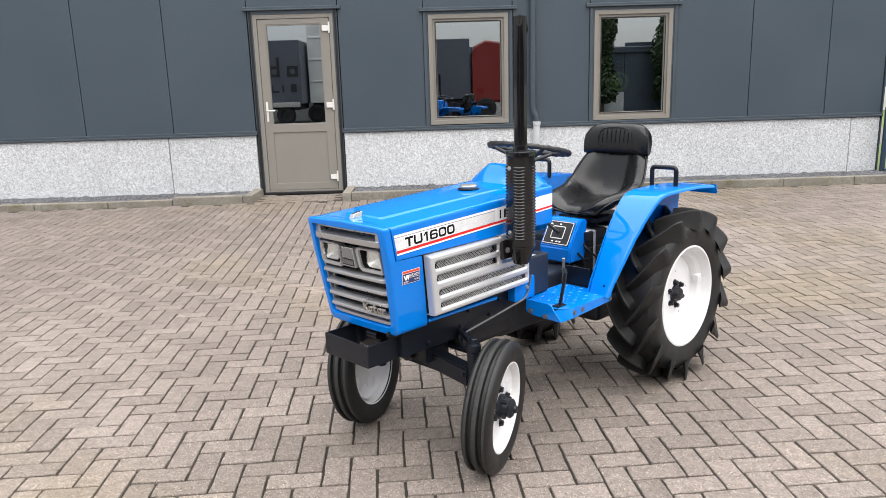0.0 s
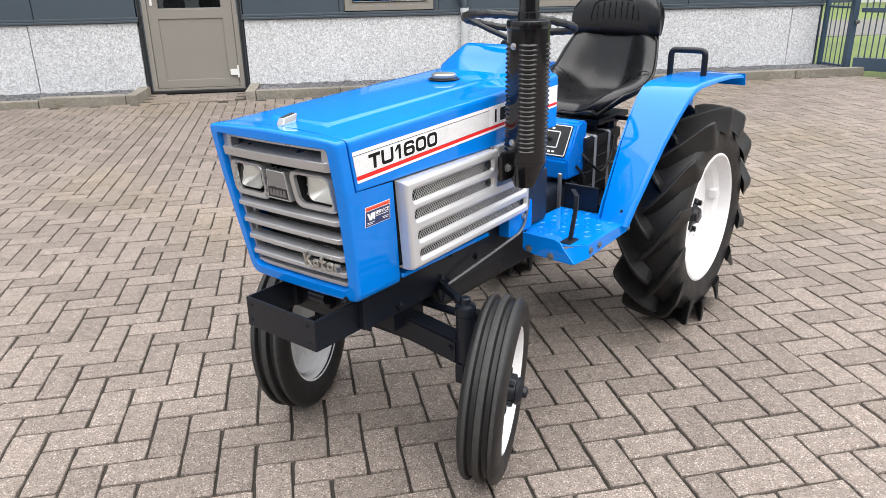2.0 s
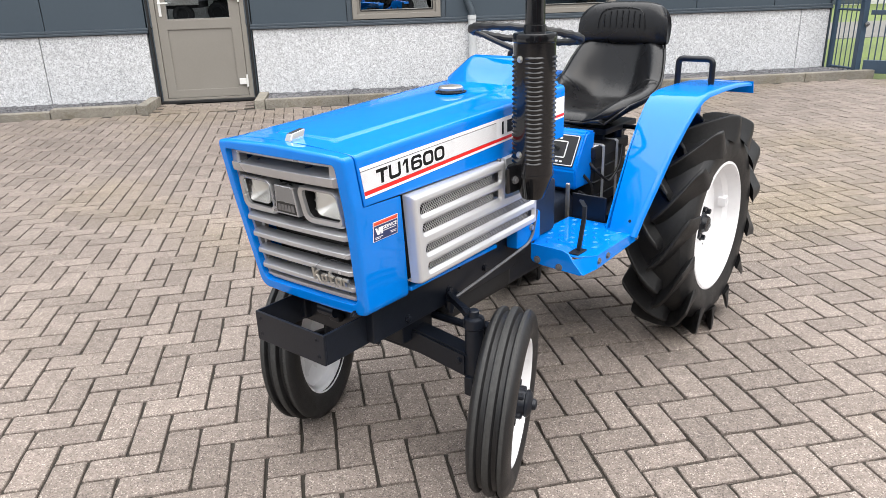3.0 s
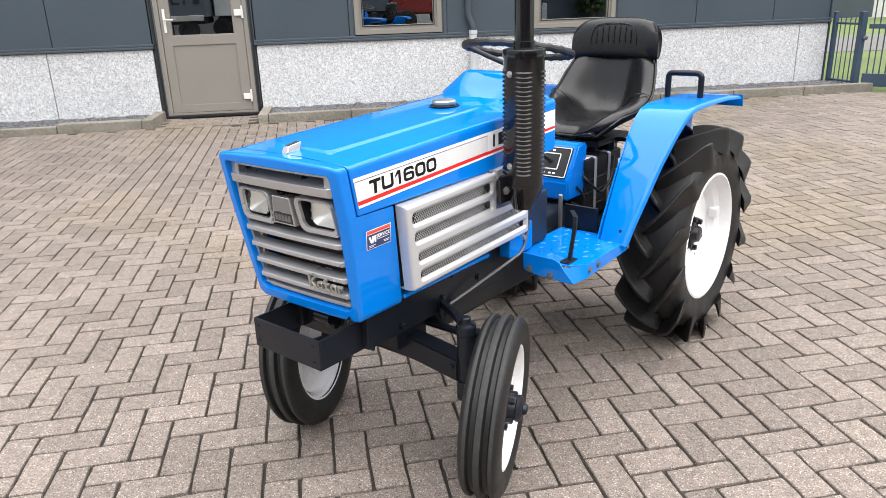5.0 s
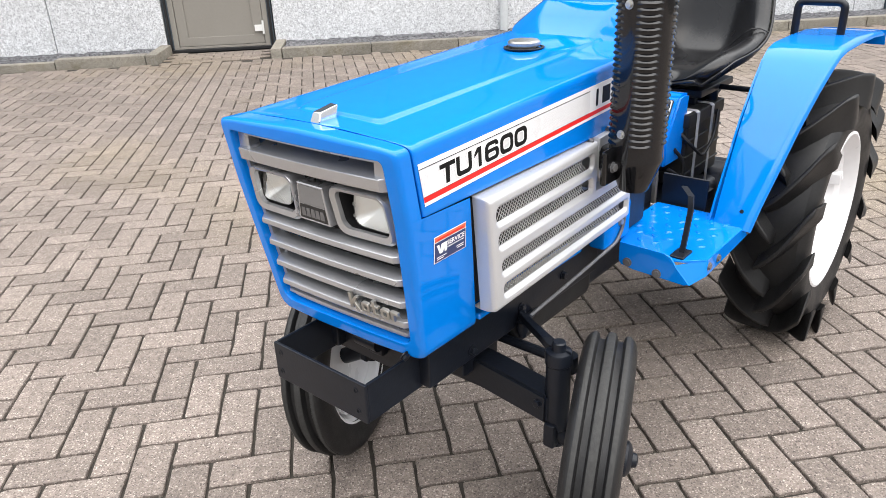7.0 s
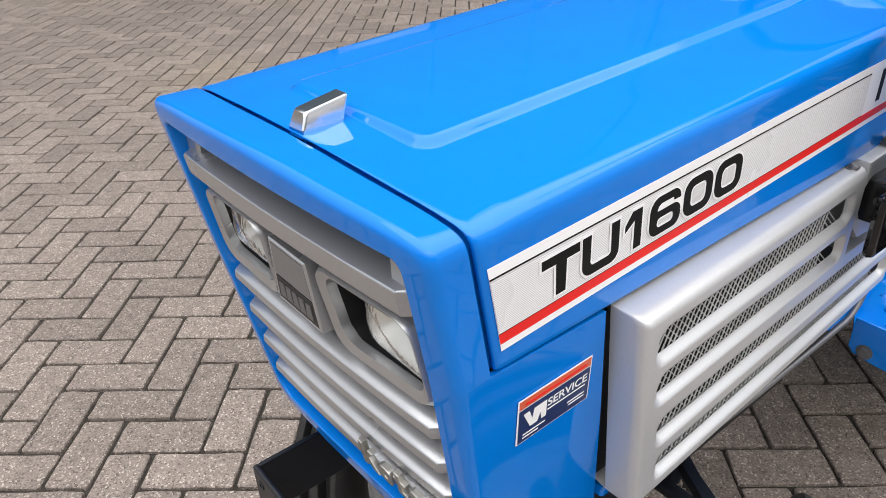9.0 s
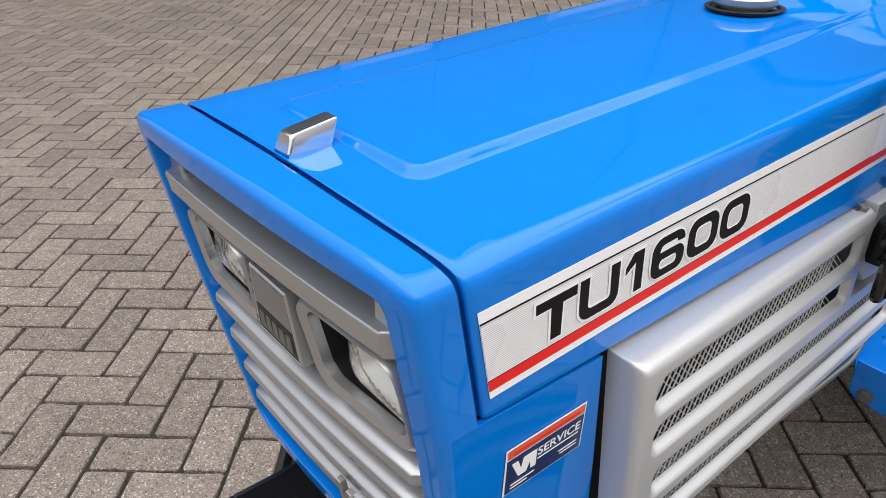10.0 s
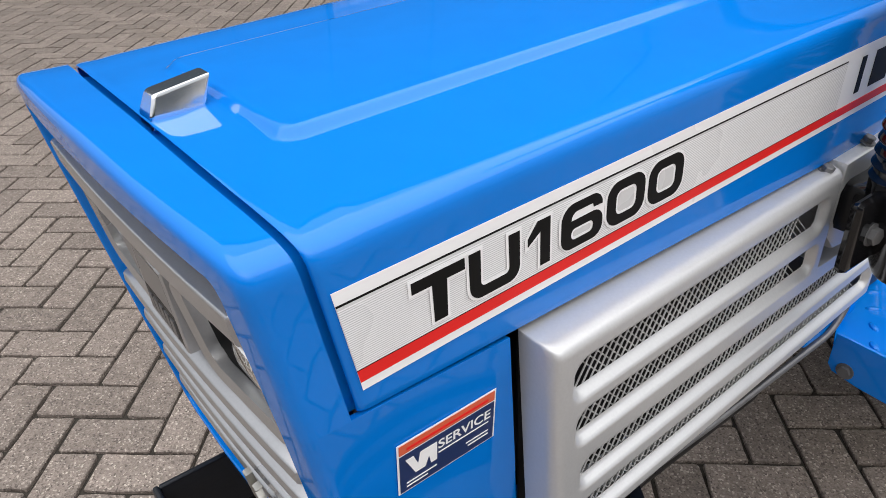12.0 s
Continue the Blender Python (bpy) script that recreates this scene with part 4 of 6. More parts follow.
bm = bmesh.new()
loops = []
for dx, k in ((-0.0075, 0.972), (-0.0068, 0.980), (-0.0068, 0.988), (-0.0082, 0.9945), (-0.0110, 0.9985), (-0.0150, 1.0), (-0.0260, 1.0)):
    half = hood_profile(-0.01)
    full = half + [(-y, z) for y, z in reversed(half[:-1])]
    loops.append([(seam_x(y, z) + dx, y * k, 0.93 + (z - 0.93) * k) for y, z in full])
for x in HOOD_X:
    half = hood_profile(x)
    full = half + [(-y, z) for y, z in reversed(half[:-1])]
    bow = 0.8 if x > -0.050 else max(0.0, (x + 0.12) / 0.08)
    loops.append([(x + bow * seam_x(y, z), y, z) for y, z in full])
rings(bm, loops, False, False)
hood = part("bonnet", bm, BLUE, tractor, "long glossy blue bonnet with a raised middle field", smooth=48)
# bonnet's inner skirt keeps the edge thick
bm = bmesh.new()
loops = []
for x in (-0.014, -0.95):
    half = [(y - 0.004, z - 0.003) for y, z in hood_profile(x, False)]
    full = half + [(-y, z) for y, z in reversed(half[:-1])]
    loops.append([(x - 0.02 - 0.168 * max(0.0, Z1 - z) if x > -0.5 else x, y, z) for y, z in full])
rings(bm, loops, False, False)
part("bonnet_lining", bm, BLUE, hood)

# nose, grille and bonnet reach further to the tractor's right than to its left
BODY = Matrix.Translation((0, 0.2165, 0)) @ Matrix.Diagonal((1, 1.02, 1, 1)) @ Matrix.Translation((0, -0.2165, 0))
for ob in (nose, grille, hood):
    ob.matrix_basis = BODY
grille.matrix_basis = Matrix.Translation((-0.002, -0.003, 0)) @ BODY
for ob in lamps + [badge]:
    ob.matrix_basis = Matrix.Translation((-0.005, -0.009, 0))

# chrome bonnet catch at the front edge
bm = bmesh.new()
def catch_ring(x, k, z1):
    sec = ((-0.0120, 1.012), (-0.0120, 1.021), (-0.0116, 1.023), (-0.0098, z1 - 0.0030), (-0.0090, z1 - 0.0008), (-0.0076, z1), (0.0076, z1), (0.0090, z1 - 0.0008), (0.0098, z1 - 0.0030), (0.0116, 1.023), (0.0120, 1.021), (0.0120, 1.012))
    return [(x - 0.40 * max(0.0, z - 1.02), 0.001 + y * k, z) for y, z in sec]


rings(bm, [catch_ring(-0.0065, 0.86, 1.0350), catch_ring(-0.0078, 0.97, 1.0362), catch_ring(-0.0098, 1.0, 1.0368), catch_ring(-0.0440, 1.0, 1.0428), catch_ring(-0.0462, 0.97, 1.0424), catch_ring(-0.0472, 0.88, 1.0408)])
part("bonnet_catch", bm, CHROME, hood, "small chrome bonnet catch")

# filler cap in its recess
bm = bmesh.new()
lathe(bm, [(0.046, 0.0), (0.048, 0.0035), (0.042, 0.004), (0.040, 0.001)], 28, Matrix.Translation((-0.645, 0, 1.0535)))
part("cap_collar", bm, DARK, tractor, "dark opening round the filler cap")
bm = bmesh.new()
lathe(bm, [(0.026, -0.01), (0.028, 0.014), (0.036, 0.016), (0.038, 0.020), (0.0375, 0.026), (0.034, 0.0295), (0.028, 0.029), (0.012, 0.0295), (0.0, 0.0295)], 28, Matrix.Translation((-0.645, 0, 1.043)))
part("filler_cap", bm, STEEL, tractor, "round bright metal filler cap")

# instrument cowl
def cowl_ring(x, w0, w1, zt, zb=0.93):
    return [(x, w0, zb), (x, w0, zt - 0.085), (x, w0 - 0.006, zt - 0.070), (x, w1, zt - 0.006), (x, w1 - 0.02, zt), (x, -w1 + 0.02, zt), (x, -w1, zt - 0.006), (x, -w0 + 0.006, zt - 0.070), (x, -w0, zt - 0.085), (x, -w0, zb)]


bm = bmesh.new()
rings(bm, [cowl_ring(-0.755, 0.15, 0.06, 1.045), cowl_ring(-0.815, 0.165, 0.085, 1.062), cowl_ring(-0.850, 0.190, 0.105, 1.100), cowl_ring(-0.885, 0.203, 0.110, 1.130), cowl_ring(-0.902, 0.206, 0.112, 1.138), cowl_ring(-0.938, 0.206, 0.112, 1.132), cowl_ring(-0.952, 0.204, 0.108, 1.122), cowl_ring(-0.957, 0.20, 0.10, 1.11)])
part("instrument_cowl", bm, BLUE, tractor, "blue raised instrument cowl", smooth=35)

# wide square letters with rounded corners, drawn stroke by stroke
def arc2(cx, cy, r, a0, a1, n=6):
    return [(cx + r * math.cos(radians(a0 + (a1 - a0) * i / n)), cy + r * math.sin(radians(a0 + (a1 - a0) * i / n))) for i in range(n + 1)]


def grown(loop, d):
    """The outline moved outwards by d."""
    n, out = len(loop), []
    for i in range(n):
        a, b, c = Vector(loop[i - 1]), Vector(loop[i]), Vector(loop[(i + 1) % n])
        t0, t1 = (b - a).normalized(), (c - b).normalized()
        nrm = Vector((t0.y + t1.y, -t0.x - t1.x)).normalized()
        k = d / max(0.45, nrm.dot(Vector((t0.y, -t0.x))))
        out.append(tuple(b + nrm * k))
    return out


LH, LW, LS = 0.0360, 0.0412, 0.0096
T_ = [(0.0150, 0), (0.0252, 0), (0.0264, LH - 0.0082), (0.0405, LH - 0.0082), (0.0405, LH), (0, LH), (0, LH - 0.0082), (0.0150, LH - 0.0082)]
U_ = [(0, LH)] + arc2(0.0100, 0.0100, 0.0100, 180, 270) + arc2(LW + 0.0014 - 0.0100, 0.0100, 0.0100, 270, 360) + [(LW + 0.0014, LH), (LW + 0.0014 - LS, LH)] + arc2(LW + 0.0014 - LS - 0.0035, 0.0122, 0.0040, 0, -90) + arc2(LS + 0.0035, 0.0122, 0.0040, 270, 180) + [(LS, LH)]
ONE_ = [(0.0115, 0), (0.0205, 0), (0.0205, LH), (0.0085, LH), (0, LH - 0.0105), (0, LH - 0.0165), (0.0115, LH - 0.0085)]
O_ = round_rect(0, LW, 0, LH, 0.0120, 6)
O_HOLE = round_rect(LS, LW - LS, 0.0080, LH - 0.0080, 0.0058, 6)
SIX_ = [(0, 0.0100), (LS, 0.0100), (LS, LH - 0.0130)] + arc2(LS + 0.0056, LH - 0.0128, 0.0056, 180, 90) + [(LW - LS - 0.0010, LH - 0.0072), (LW - LS, LH - 0.0105), (LW - 0.0006, LH - 0.0108)] + arc2(LW - 0.0110, LH - 0.0104, 0.0104, 0, 90) + arc2(0.0120, LH - 0.0120, 0.0120, 90, 180)
SIX_BOWL = round_rect(0, LW, 0, 0.0225, 0.0095, 6)
SIX_HOLE = round_rect(LS, LW - LS, 0.0068, 0.0158, 0.0040, 6)
GLYPHS = {"T": ((T_, []),), "U": ((U_, []),), "1": ((ONE_, []),), "6": ((SIX_, []), (SIX_BOWL, [SIX_HOLE])), "0": ((O_, [O_HOLE]),)}

# side decal: white and hatched band, red stripe, black lettering
for s in (1, -1):
    band = Matrix.Diagonal((1, s, 1, 1)) @ Matrix.Translation((0, 0.2171, 0)) @ SIDE
    f = lambda u, v: 0.9025 + 0.0757 * v + (0.051 - 0.009 * v) * (u - 0.030)
    def field(u0, u1, v0, v1):
        return [(u0 + 0.0135 * (1 - v0) * (u0 < 0.06), f(u0, v0)), (u1, f(u1, v0)), (u1, f(u1, v1)), (u0 + 0.0135 * (1 - v1) * (u0 < 0.06), f(u0, v1))]
    decal = part("side_decal", plate(field(0.0225, 0.953, 0, 1), [], 0.0003, band, 0), DECAL_WHITE, tractor, "white side decal with a red stripe and black lettering", smooth=0)
    part("red_stripe", plate(field(0.0226, 0.952, 0.090, 0.212), [], 0.0003, band @ Matrix.Translation((0, 0, 0.0004)), 0), DECAL_RED, decal, smooth=0)
    part("grey_field", plate(field(0.0226, 0.570, 0.222, 0.86), [], 0.0003, band @ Matrix.Translation((0, 0, 0.0004)), 0), DECAL_GREY, decal, smooth=0)
    bm = bmesh.new()
    for k in range(30):
        v = 0.232 + 0.0205 * k
        q = [bm.verts.new((*p, 0)) for p in field(0.0226, 0.569, v, v + 0.0118)]
        bm.faces.new(q)
    bmesh.ops.transform(bm, matrix=band @ Matrix.Translation((0, 0, 0.0011)), verts=bm.verts)
    tagged(part("hatching", bm, DECAL_WHITE, decal, smooth=0), kind="stuff")
    part("top_line", plate(field(0.0226, 0.570, 0.862, 0.880), [], 0.0003, band @ Matrix.Translation((0, 0, 0.0004)), 0), DECAL_BLACK, decal, smooth=0)
    part("low_line", plate(field(0.0226, 0.570, 0.213, 0.220), [], 0.0003, band @ Matrix.Translation((0, 0, 0.0004)), 0), DECAL_BLACK, decal, smooth=0)
    if s > 0:
        base = band @ Matrix.Translation((0.0750, 0.9274, 0)) @ pose(0, 0, 0, 0, 0, 2.75)
        for at, glyph in ((0.0, "T"), (0.0437, "U"), (0.0935, "1"), (0.1247, "6"), (0.1705, "0"), (0.2158, "0")):
            lm = base @ Matrix.Translation((at, 0, 0))
            rim = O_ if glyph == "6" else GLYPHS[glyph][0][0]
            part("letter_edge", plate(grown(rim, 0.0021), [], 0.0002, lm @ Matrix.Translation((0, 0, 0.0016)), 0), DECAL_WHITE, decal, smooth=0)
            for depth, (shape, hollow) in enumerate(GLYPHS[glyph]):
                part("letter", plate(shape, hollow, 0.0002, lm @ Matrix.Translation((0, 0, 0.0020 + 0.0001 * depth)), 0), DECAL_BLACK, decal, smooth=0)
                for hole in hollow:
                    part("letter_inset", plate(grown(hole, -0.0021), [], 0.0002, lm @ Matrix.Translation((0, 0, 0.0017)), 0), DECAL_GREY, decal, smooth=0)
    for k in range(5):
        a = (0.598, 0.625, 0.672, 0.716, 0.760)[k]
        part("name_bar", plate(field(a, a + (0.009 if k == 0 else 0.034), 0.33, 0.84), [], 0.0003, band @ Matrix.Translation((0, 0, 0.0004)), 0), DECAL_BLACK, decal, smooth=0)

# service sticker on the nose side
sm = Matrix.Translation((0, 0.2113, 0)) @ SIDE
rot = Matrix.Translation((0.058, 0.787, 0)) @ pose(0, 0, 0, 3.74, 0, 1.0) @ Matrix.Diagonal((0.97, 0.74, 1, 1))
sticker = part("service_sticker", plate([(0, 0), (0.091, 0), (0.091, 0.069), (0, 0.069)], [], 0.0004, sm @ rot, 0), DECAL_WHITE, tractor, "white, orange and navy service sticker", smooth=0)
E1 = sm @ rot @ Matrix.Translation((0, 0, 0.0006))
part("navy_field", plate([(0.0016, 0.0016), (0.0894, 0.0016), (0.0894, 0.0530), (0.0016, 0.0530)], [], 0.0002, E1, 0), NAVY, sticker, smooth=0)
part("orange_band", plate([(0.0016, 0.0548), (0.0894, 0.0548), (0.0894, 0.0674), (0.0016, 0.0674)], [], 0.0002, E1, 0), ORANGE, sticker, smooth=0)
part("logo_shape", plate([(0.0065, 0.0455), (0.0135, 0.0455), (0.0175, 0.0315), (0.0195, 0.0455), (0.0345, 0.0455), (0.0345, 0.0210), (0.0290, 0.0210), (0.0272, 0.0330), (0.0238, 0.0210), (0.0150, 0.0210)], [], 0.0002, E1 @ Matrix.Translation((0, 0, 0.0004)), 0), DECAL_WHITE, sticker, smooth=0)
lettering("SERVICE", 0.0125, 0.050, DECAL_WHITE, "lettering", sticker, E1 @ Matrix.Translation((0.0355, 0.034, 0)), 0.0008, 0.02)
for u0, u1, v in ((0.036, 0.084, 0.028), (0.062, 0.084, 0.016), (0.064, 0.084, 0.011), (0.007, 0.034, 0.012), (0.007, 0.026, 0.007)):
    part("print_bar", plate([(u0, v), (u1, v), (u1, v + 0.0017), (u0, v + 0.0017)], [], 0.0002, E1 @ Matrix.Translation((0, 0, 0.0004)), 0), DECAL_WHITE, sticker, smooth=0)
part("print_bar", plate([(0.008, 0.0585), (0.083, 0.0585), (0.083, 0.0615), (0.008, 0.0615)], [], 0.0002, E1 @ Matrix.Translation((0, 0, 0.0004)), 0), DECAL_RED, sticker, smooth=0)


# silver louvred side panels: one pressed sheet with rounded ribs between the slots, wire screens behind
SLOTS = ((0.1975, 0.5685, 0.8215, 0.8530, 0.016), (0.2050, 0.5690, 0.7705, 0.7990, 0.014), (0.2165, 0.7600, 0.7130, 0.7405, 0.0), (0.2230, 0.7620, 0.6635, 0.6885, 0.012))
RISE = 0.010


def ease(a, b, x):
    k = min(max((x - a) / (b - a), 0.0), 1.0)
    return k * k * (3 - 2 * k)


def panel_proud(u):
    """How far the ribs stand out: most at the front, less towards the rear."""
    return 0.0470 - 0.0338 * (u - 0.19)


def panel_ends(v):
    """Front and rear end of the panel at a height: the upper half stops short at the silencer."""
    front = 0.1690 + 0.020 * (0.885 - v) / 0.24
    k = min(max((0.7660 - v) / 0.010, 0.0), 1.0)
    return front, 0.594 + (0.781 - 0.594) * (k * k * (3 - 2 * k))


def slot_gap(u, v, slot):
    """Distance from a slot's rounded outline, negative inside."""
    u0, u1, v0, v1, _ = slot
    r = 0.30 * (v1 - v0)
    qx, qy = abs(u - (u0 + u1) / 2) - (u1 - u0) / 2 + r, abs(v - (v0 + v1) / 2) - (v1 - v0) / 2 + r
    return math.hypot(max(qx, 0.0), max(qy, 0.0)) + min(max(qx, qy), 0.0) - r


def panel_sheet():
    """The pressed sheet as a grid of (u, v, w); faces inside the slots are cut out."""
    top, foot, rows, cols = 0.8790, 0.6400, 120, 176
    vs, cut = [], []
    for j in range(rows + 1):
        v = foot + (top - foot) * j / rows
        ua, ub = panel_ends(v)
        for i in range(cols + 1):
            f = i / cols
            f = f + 0.10 * math.sin(2 * math.pi * f) / (2 * math.pi) * -1
            u = ua + (ub - ua) * f
            near = min(slot_gap(u, v, q) for q in SLOTS)
            w = panel_proud(u) - 0.0085 * (1 - ease(-0.0015, 0.0065, near))
            for e, r in ((u - ua, 0.010), (ub - u, 0.009), (top - v, 0.011), (v - foot, 0.009)):
                if e < r:
                    w -= (r - math.sqrt(max(0.0, r * r - (r - e) ** 2))) * min(1.2, w / 0.034)
            vs.append((u, v + RISE * (u - 0.25), max(w, 0.002)))
            cut.append(near < -0.0012)
    n = cols + 1
    fs = []
    for j in range(rows):
        for i in range(cols):
            q = (j * n + i, j * n + i + 1, (j + 1) * n + i + 1, (j + 1) * n + i)
            if sum(cut[k] for k in q) < 4:
                fs.append(q)
    rim = [i for i in range(n)] + [j * n + cols for j in range(1, rows + 1)] + [rows * n + i for i in range(cols - 1, -1, -1)] + [j * n for j in range(rows - 1, 0, -1)]
    first = len(vs)
    vs += [(vs[k][0], vs[k][1], 0.0095 if k % n == 0 else -0.010) for k in rim]
    for a in range(len(rim)):
        b = (a + 1) % len(rim)
        fs.append((rim[a], first + a, first + b, rim[b]))
    return vs, fs


for s in (1, -1):
    pm = Matrix.Diagonal((1, s, 1, 1)) @ Matrix.Translation((0, 0.201, 0)) @ SIDE
    vs, fs = panel_sheet()
    bm = bmesh.new()
    grid = [bm.verts.new(pm @ Vector(p)) for p in vs]
    for q in fs:
        bm.faces.new([grid[k] for k in q])
    for v in [v for v in bm.verts if not v.link_faces]:
        bm.verts.remove(v)
    panel = part("side_panel", bm, SKYLIT_SILVER, tractor, "silver louvred engine side panel with wire screens", smooth=70)
    for u0, u1, v0, v1, short in SLOTS:
        bm = bmesh.new()
        u1 -= short
        pitch, a = 0.0092, 0.022
        k, u = 0, u0 - 2 * a
        while u < u1 + 2 * a:
            for d in (1, -1):
                p0, p1 = (u, v0 - 0.004), (u + d * (v1 - v0 + 0.008) * 0.95, v1 + 0.004)
                if not (u0 - 0.006 < p0[0] < u1 + 0.006 and u0 - 0.006 < p1[0] < u1 + 0.006):
                    continue
                dx, dy = p1[0] - p0[0], p1[1] - p0[1]
                l_ = math.hypot(dx, dy)
                nx, ny = -dy / l_ * 0.00062, dx / l_ * 0.00062
                sh = lambda q: q[1] + RISE * (q[0] - 0.25)
                # the mesh lies close behind the lower lip and runs back a little under the rib above
                lip = panel_proud(u)
                z0, z1 = lip - 0.0090 + 0.0010 * (d > 0), lip - 0.0170 + 0.0010 * (d > 0)
                vs = [bm.verts.new(c) for c in ((p0[0] + nx, sh(p0) + ny, z0), (p0[0] - nx, sh(p0) - ny, z0), (p1[0] - nx, sh(p1) - ny, z1), (p1[0] + nx, sh(p1) + ny, z1))]
                vt = [bm.verts.new((c.co.x, c.co.y, c.co.z - 0.001)) for c in vs]
                bm.faces.new(vs)
                for i in range(4):
                    bm.faces.new((vs[i], vs[(i + 1) % 4], vt[(i + 1) % 4], vt[i]))
            u += pitch
        bmesh.ops.transform(bm, matrix=pm, verts=bm.verts)
        tagged(part("wire_screen", bm, SCREEN, panel, "woven grey wire screen", smooth=0), kind="stuff")
    # flat near-black sheet stands in for the shade behind the wire screens
    part("panel_backing", plate([(0.192, 0.650), (0.775, 0.65), (0.770, 0.74), (0.58, 0.76), (0.58, 0.872), (0.182, 0.868)], [], 0.002, pm @ Matrix.Translation((0, 0, -0.006)), 0), DARK, panel, "dark sheet in place of the shade behind the screens", smooth=0)
    part("rear_plate", plate([(0.597, 0.80), (0.62, 0.778), (0.76, 0.77), (0.77, 0.895), (0.597, 0.886)], [], 0.031, pm, 0.005), SKYLIT_SILVER, panel, "plain silver panel behind the silencer")
    for at in ((0.577, 0.880), (0.655, 0.890)):
        o = pm @ Vector((at[0], at[1], 0.020))
        screw("bolt", panel, o, (0, s * 0.3, 1), 0.006, 0.008, DULL_STEEL)


# black engine, frame rails and gearbox
bm = bmesh.new()
box(bm, (-0.70, -0.13, 0.52), (-0.16, 0.13, 0.90), 0.02, 2)
part("engine_block", bm, DARK, tractor, "dark engine under the bonnet")
for s in (1, -1):
    bm = bmesh.new()
    box(bm, (-0.78, min(s * 0.118, s * 0.150), 0.475), (-0.10, max(s * 0.118, s * 0.150), 0.605), 0.006, 2)
    rail = part("frame_rail", bm, BLACK, tractor, "black steel frame rail")
    for x, z in ((-0.135, 0.585), (-0.20, 0.59), (-0.235, 0.50), (-0.42, 0.52), (-0.47, 0.58), (-0.60, 0.53), (-0.66, 0.585)):
        screw("bolt", rail, (x, s * 0.150, z), (0, s, 0), 0.009, 0.010, BLACK)
    bm = bmesh.new()
    box(bm, (-0.60, min(s * 0.150, s * 0.20), 0.605), (-0.20, max(s * 0.150, s * 0.20), 0.618), 0.003, 1)
    part("panel_shelf", bm, BLUE, tractor)
    bm = bmesh.new()
    box(bm, (-0.86, min(s * 0.150, s * 0.195), 0.560), (-0.72, max(s * 0.150, s * 0.195), 0.66), 0.008, 2)
    part("side_bracket", bm, BLUE, tractor, "blue bracket below the side panel")
    screw("bracket_bolt", tractor, (-0.80, s * 0.195, 0.615), (0, s, 0), 0.008, 0.008)
    for x in (-0.03 if s > 0 else -0.06, -0.13, -0.16):
        screw("nose_bolt", tractor, (x, s * 0.152, 0.594), (0, s, -0.4), 0.008, 0.009, BLACK)
bm = bmesh.new()
box(bm, (-0.78, -0.14, 0.40), (-0.42, 0.14, 0.52), 0.03, 3)
part("oil_pan", bm, DARK, tractor, "dark cast sump")
bm = bmesh.new()
box(bm, (-1.30, -0.15, 0.36), (-0.74, 0.085, 0.60), 0.03, 3)
box(bm, (-1.85, -0.16, 0.28), (-1.28, 0.03, 0.72), 0.03, 3)
box(bm, (-1.85, -0.16, 0.28), (-1.42, 0.16, 0.50), 0.03, 3)
lathe(bm, [(0.09, -0.36), (0.10, -0.30), (0.10, 0.30), (0.09, 0.36)], 20, Matrix.Translation((-1.675, 0, 0.43)) @ AXLE)
part("gearbox", bm, CAST, tractor, "dark cast gearbox and rear axle housing")
bm = bmesh.new()
box(bm, (-0.985, 0.095, 0.555), (-0.80, 0.178, 0.738), 0.012, 2)
part("tool_box", bm, CAST, tractor, "dark blue-grey box above the step")
bm = bmesh.new()
box(bm, (-0.90, 0.135, 0.7382), (-0.85, 0.170, 0.7395), 0.0005, 1)
part("box_label", bm, DECAL_WHITE, tractor, "small white label")

# front weight bracket
bm = bmesh.new()
box(bm, (0.042, -0.142, 0.470), (0.050, 0.124, 0.556), 0.003, 2)
bracket = part("weight_bracket", bm, BLACK, tractor, "black open steel weight bracket at the nose")
for s in (1, -1):
    bm = bmesh.new()
    box(bm, (-0.125, 0.116 if s > 0 else -0.142, 0.470), (0.043, 0.124 if s > 0 else -0.134, 0.556), 0.003, 2)
    part("side_plate", bm, BLACK, bracket)
bm = bmesh.new()
box(bm, (-0.133, -0.142, 0.462), (-0.123, 0.142, 0.575), 0.003, 2)
part("back_plate", bm, BLACK, bracket)
for y, z in ((-0.122, 0.537), (-0.124, 0.492), (0.098, 0.537), (0.101, 0.492)):
    bm = bmesh.new()
    lathe(bm, [(0.0065, 0), (0.0065, 0.0015), (0.004, 0.0015), (0.004, 0.0005)], 12, Matrix.Translation((0.0495, y, z)) @ pose(0, 0, 0, 0, 90, 0))
    part("hole_rim", bm, BLACK, bracket)
bm = bmesh.new()
box(bm, (-0.123, -0.020, 0.50), (-0.098, 0.020, 0.60), 0.008, 2)
lathe(bm, [(0.017, -0.03), (0.017, 0.03)], 14, Matrix.Translation((-0.085, 0, 0.545)) @ AXLE)
part("tow_lug", bm, BLACK, bracket)

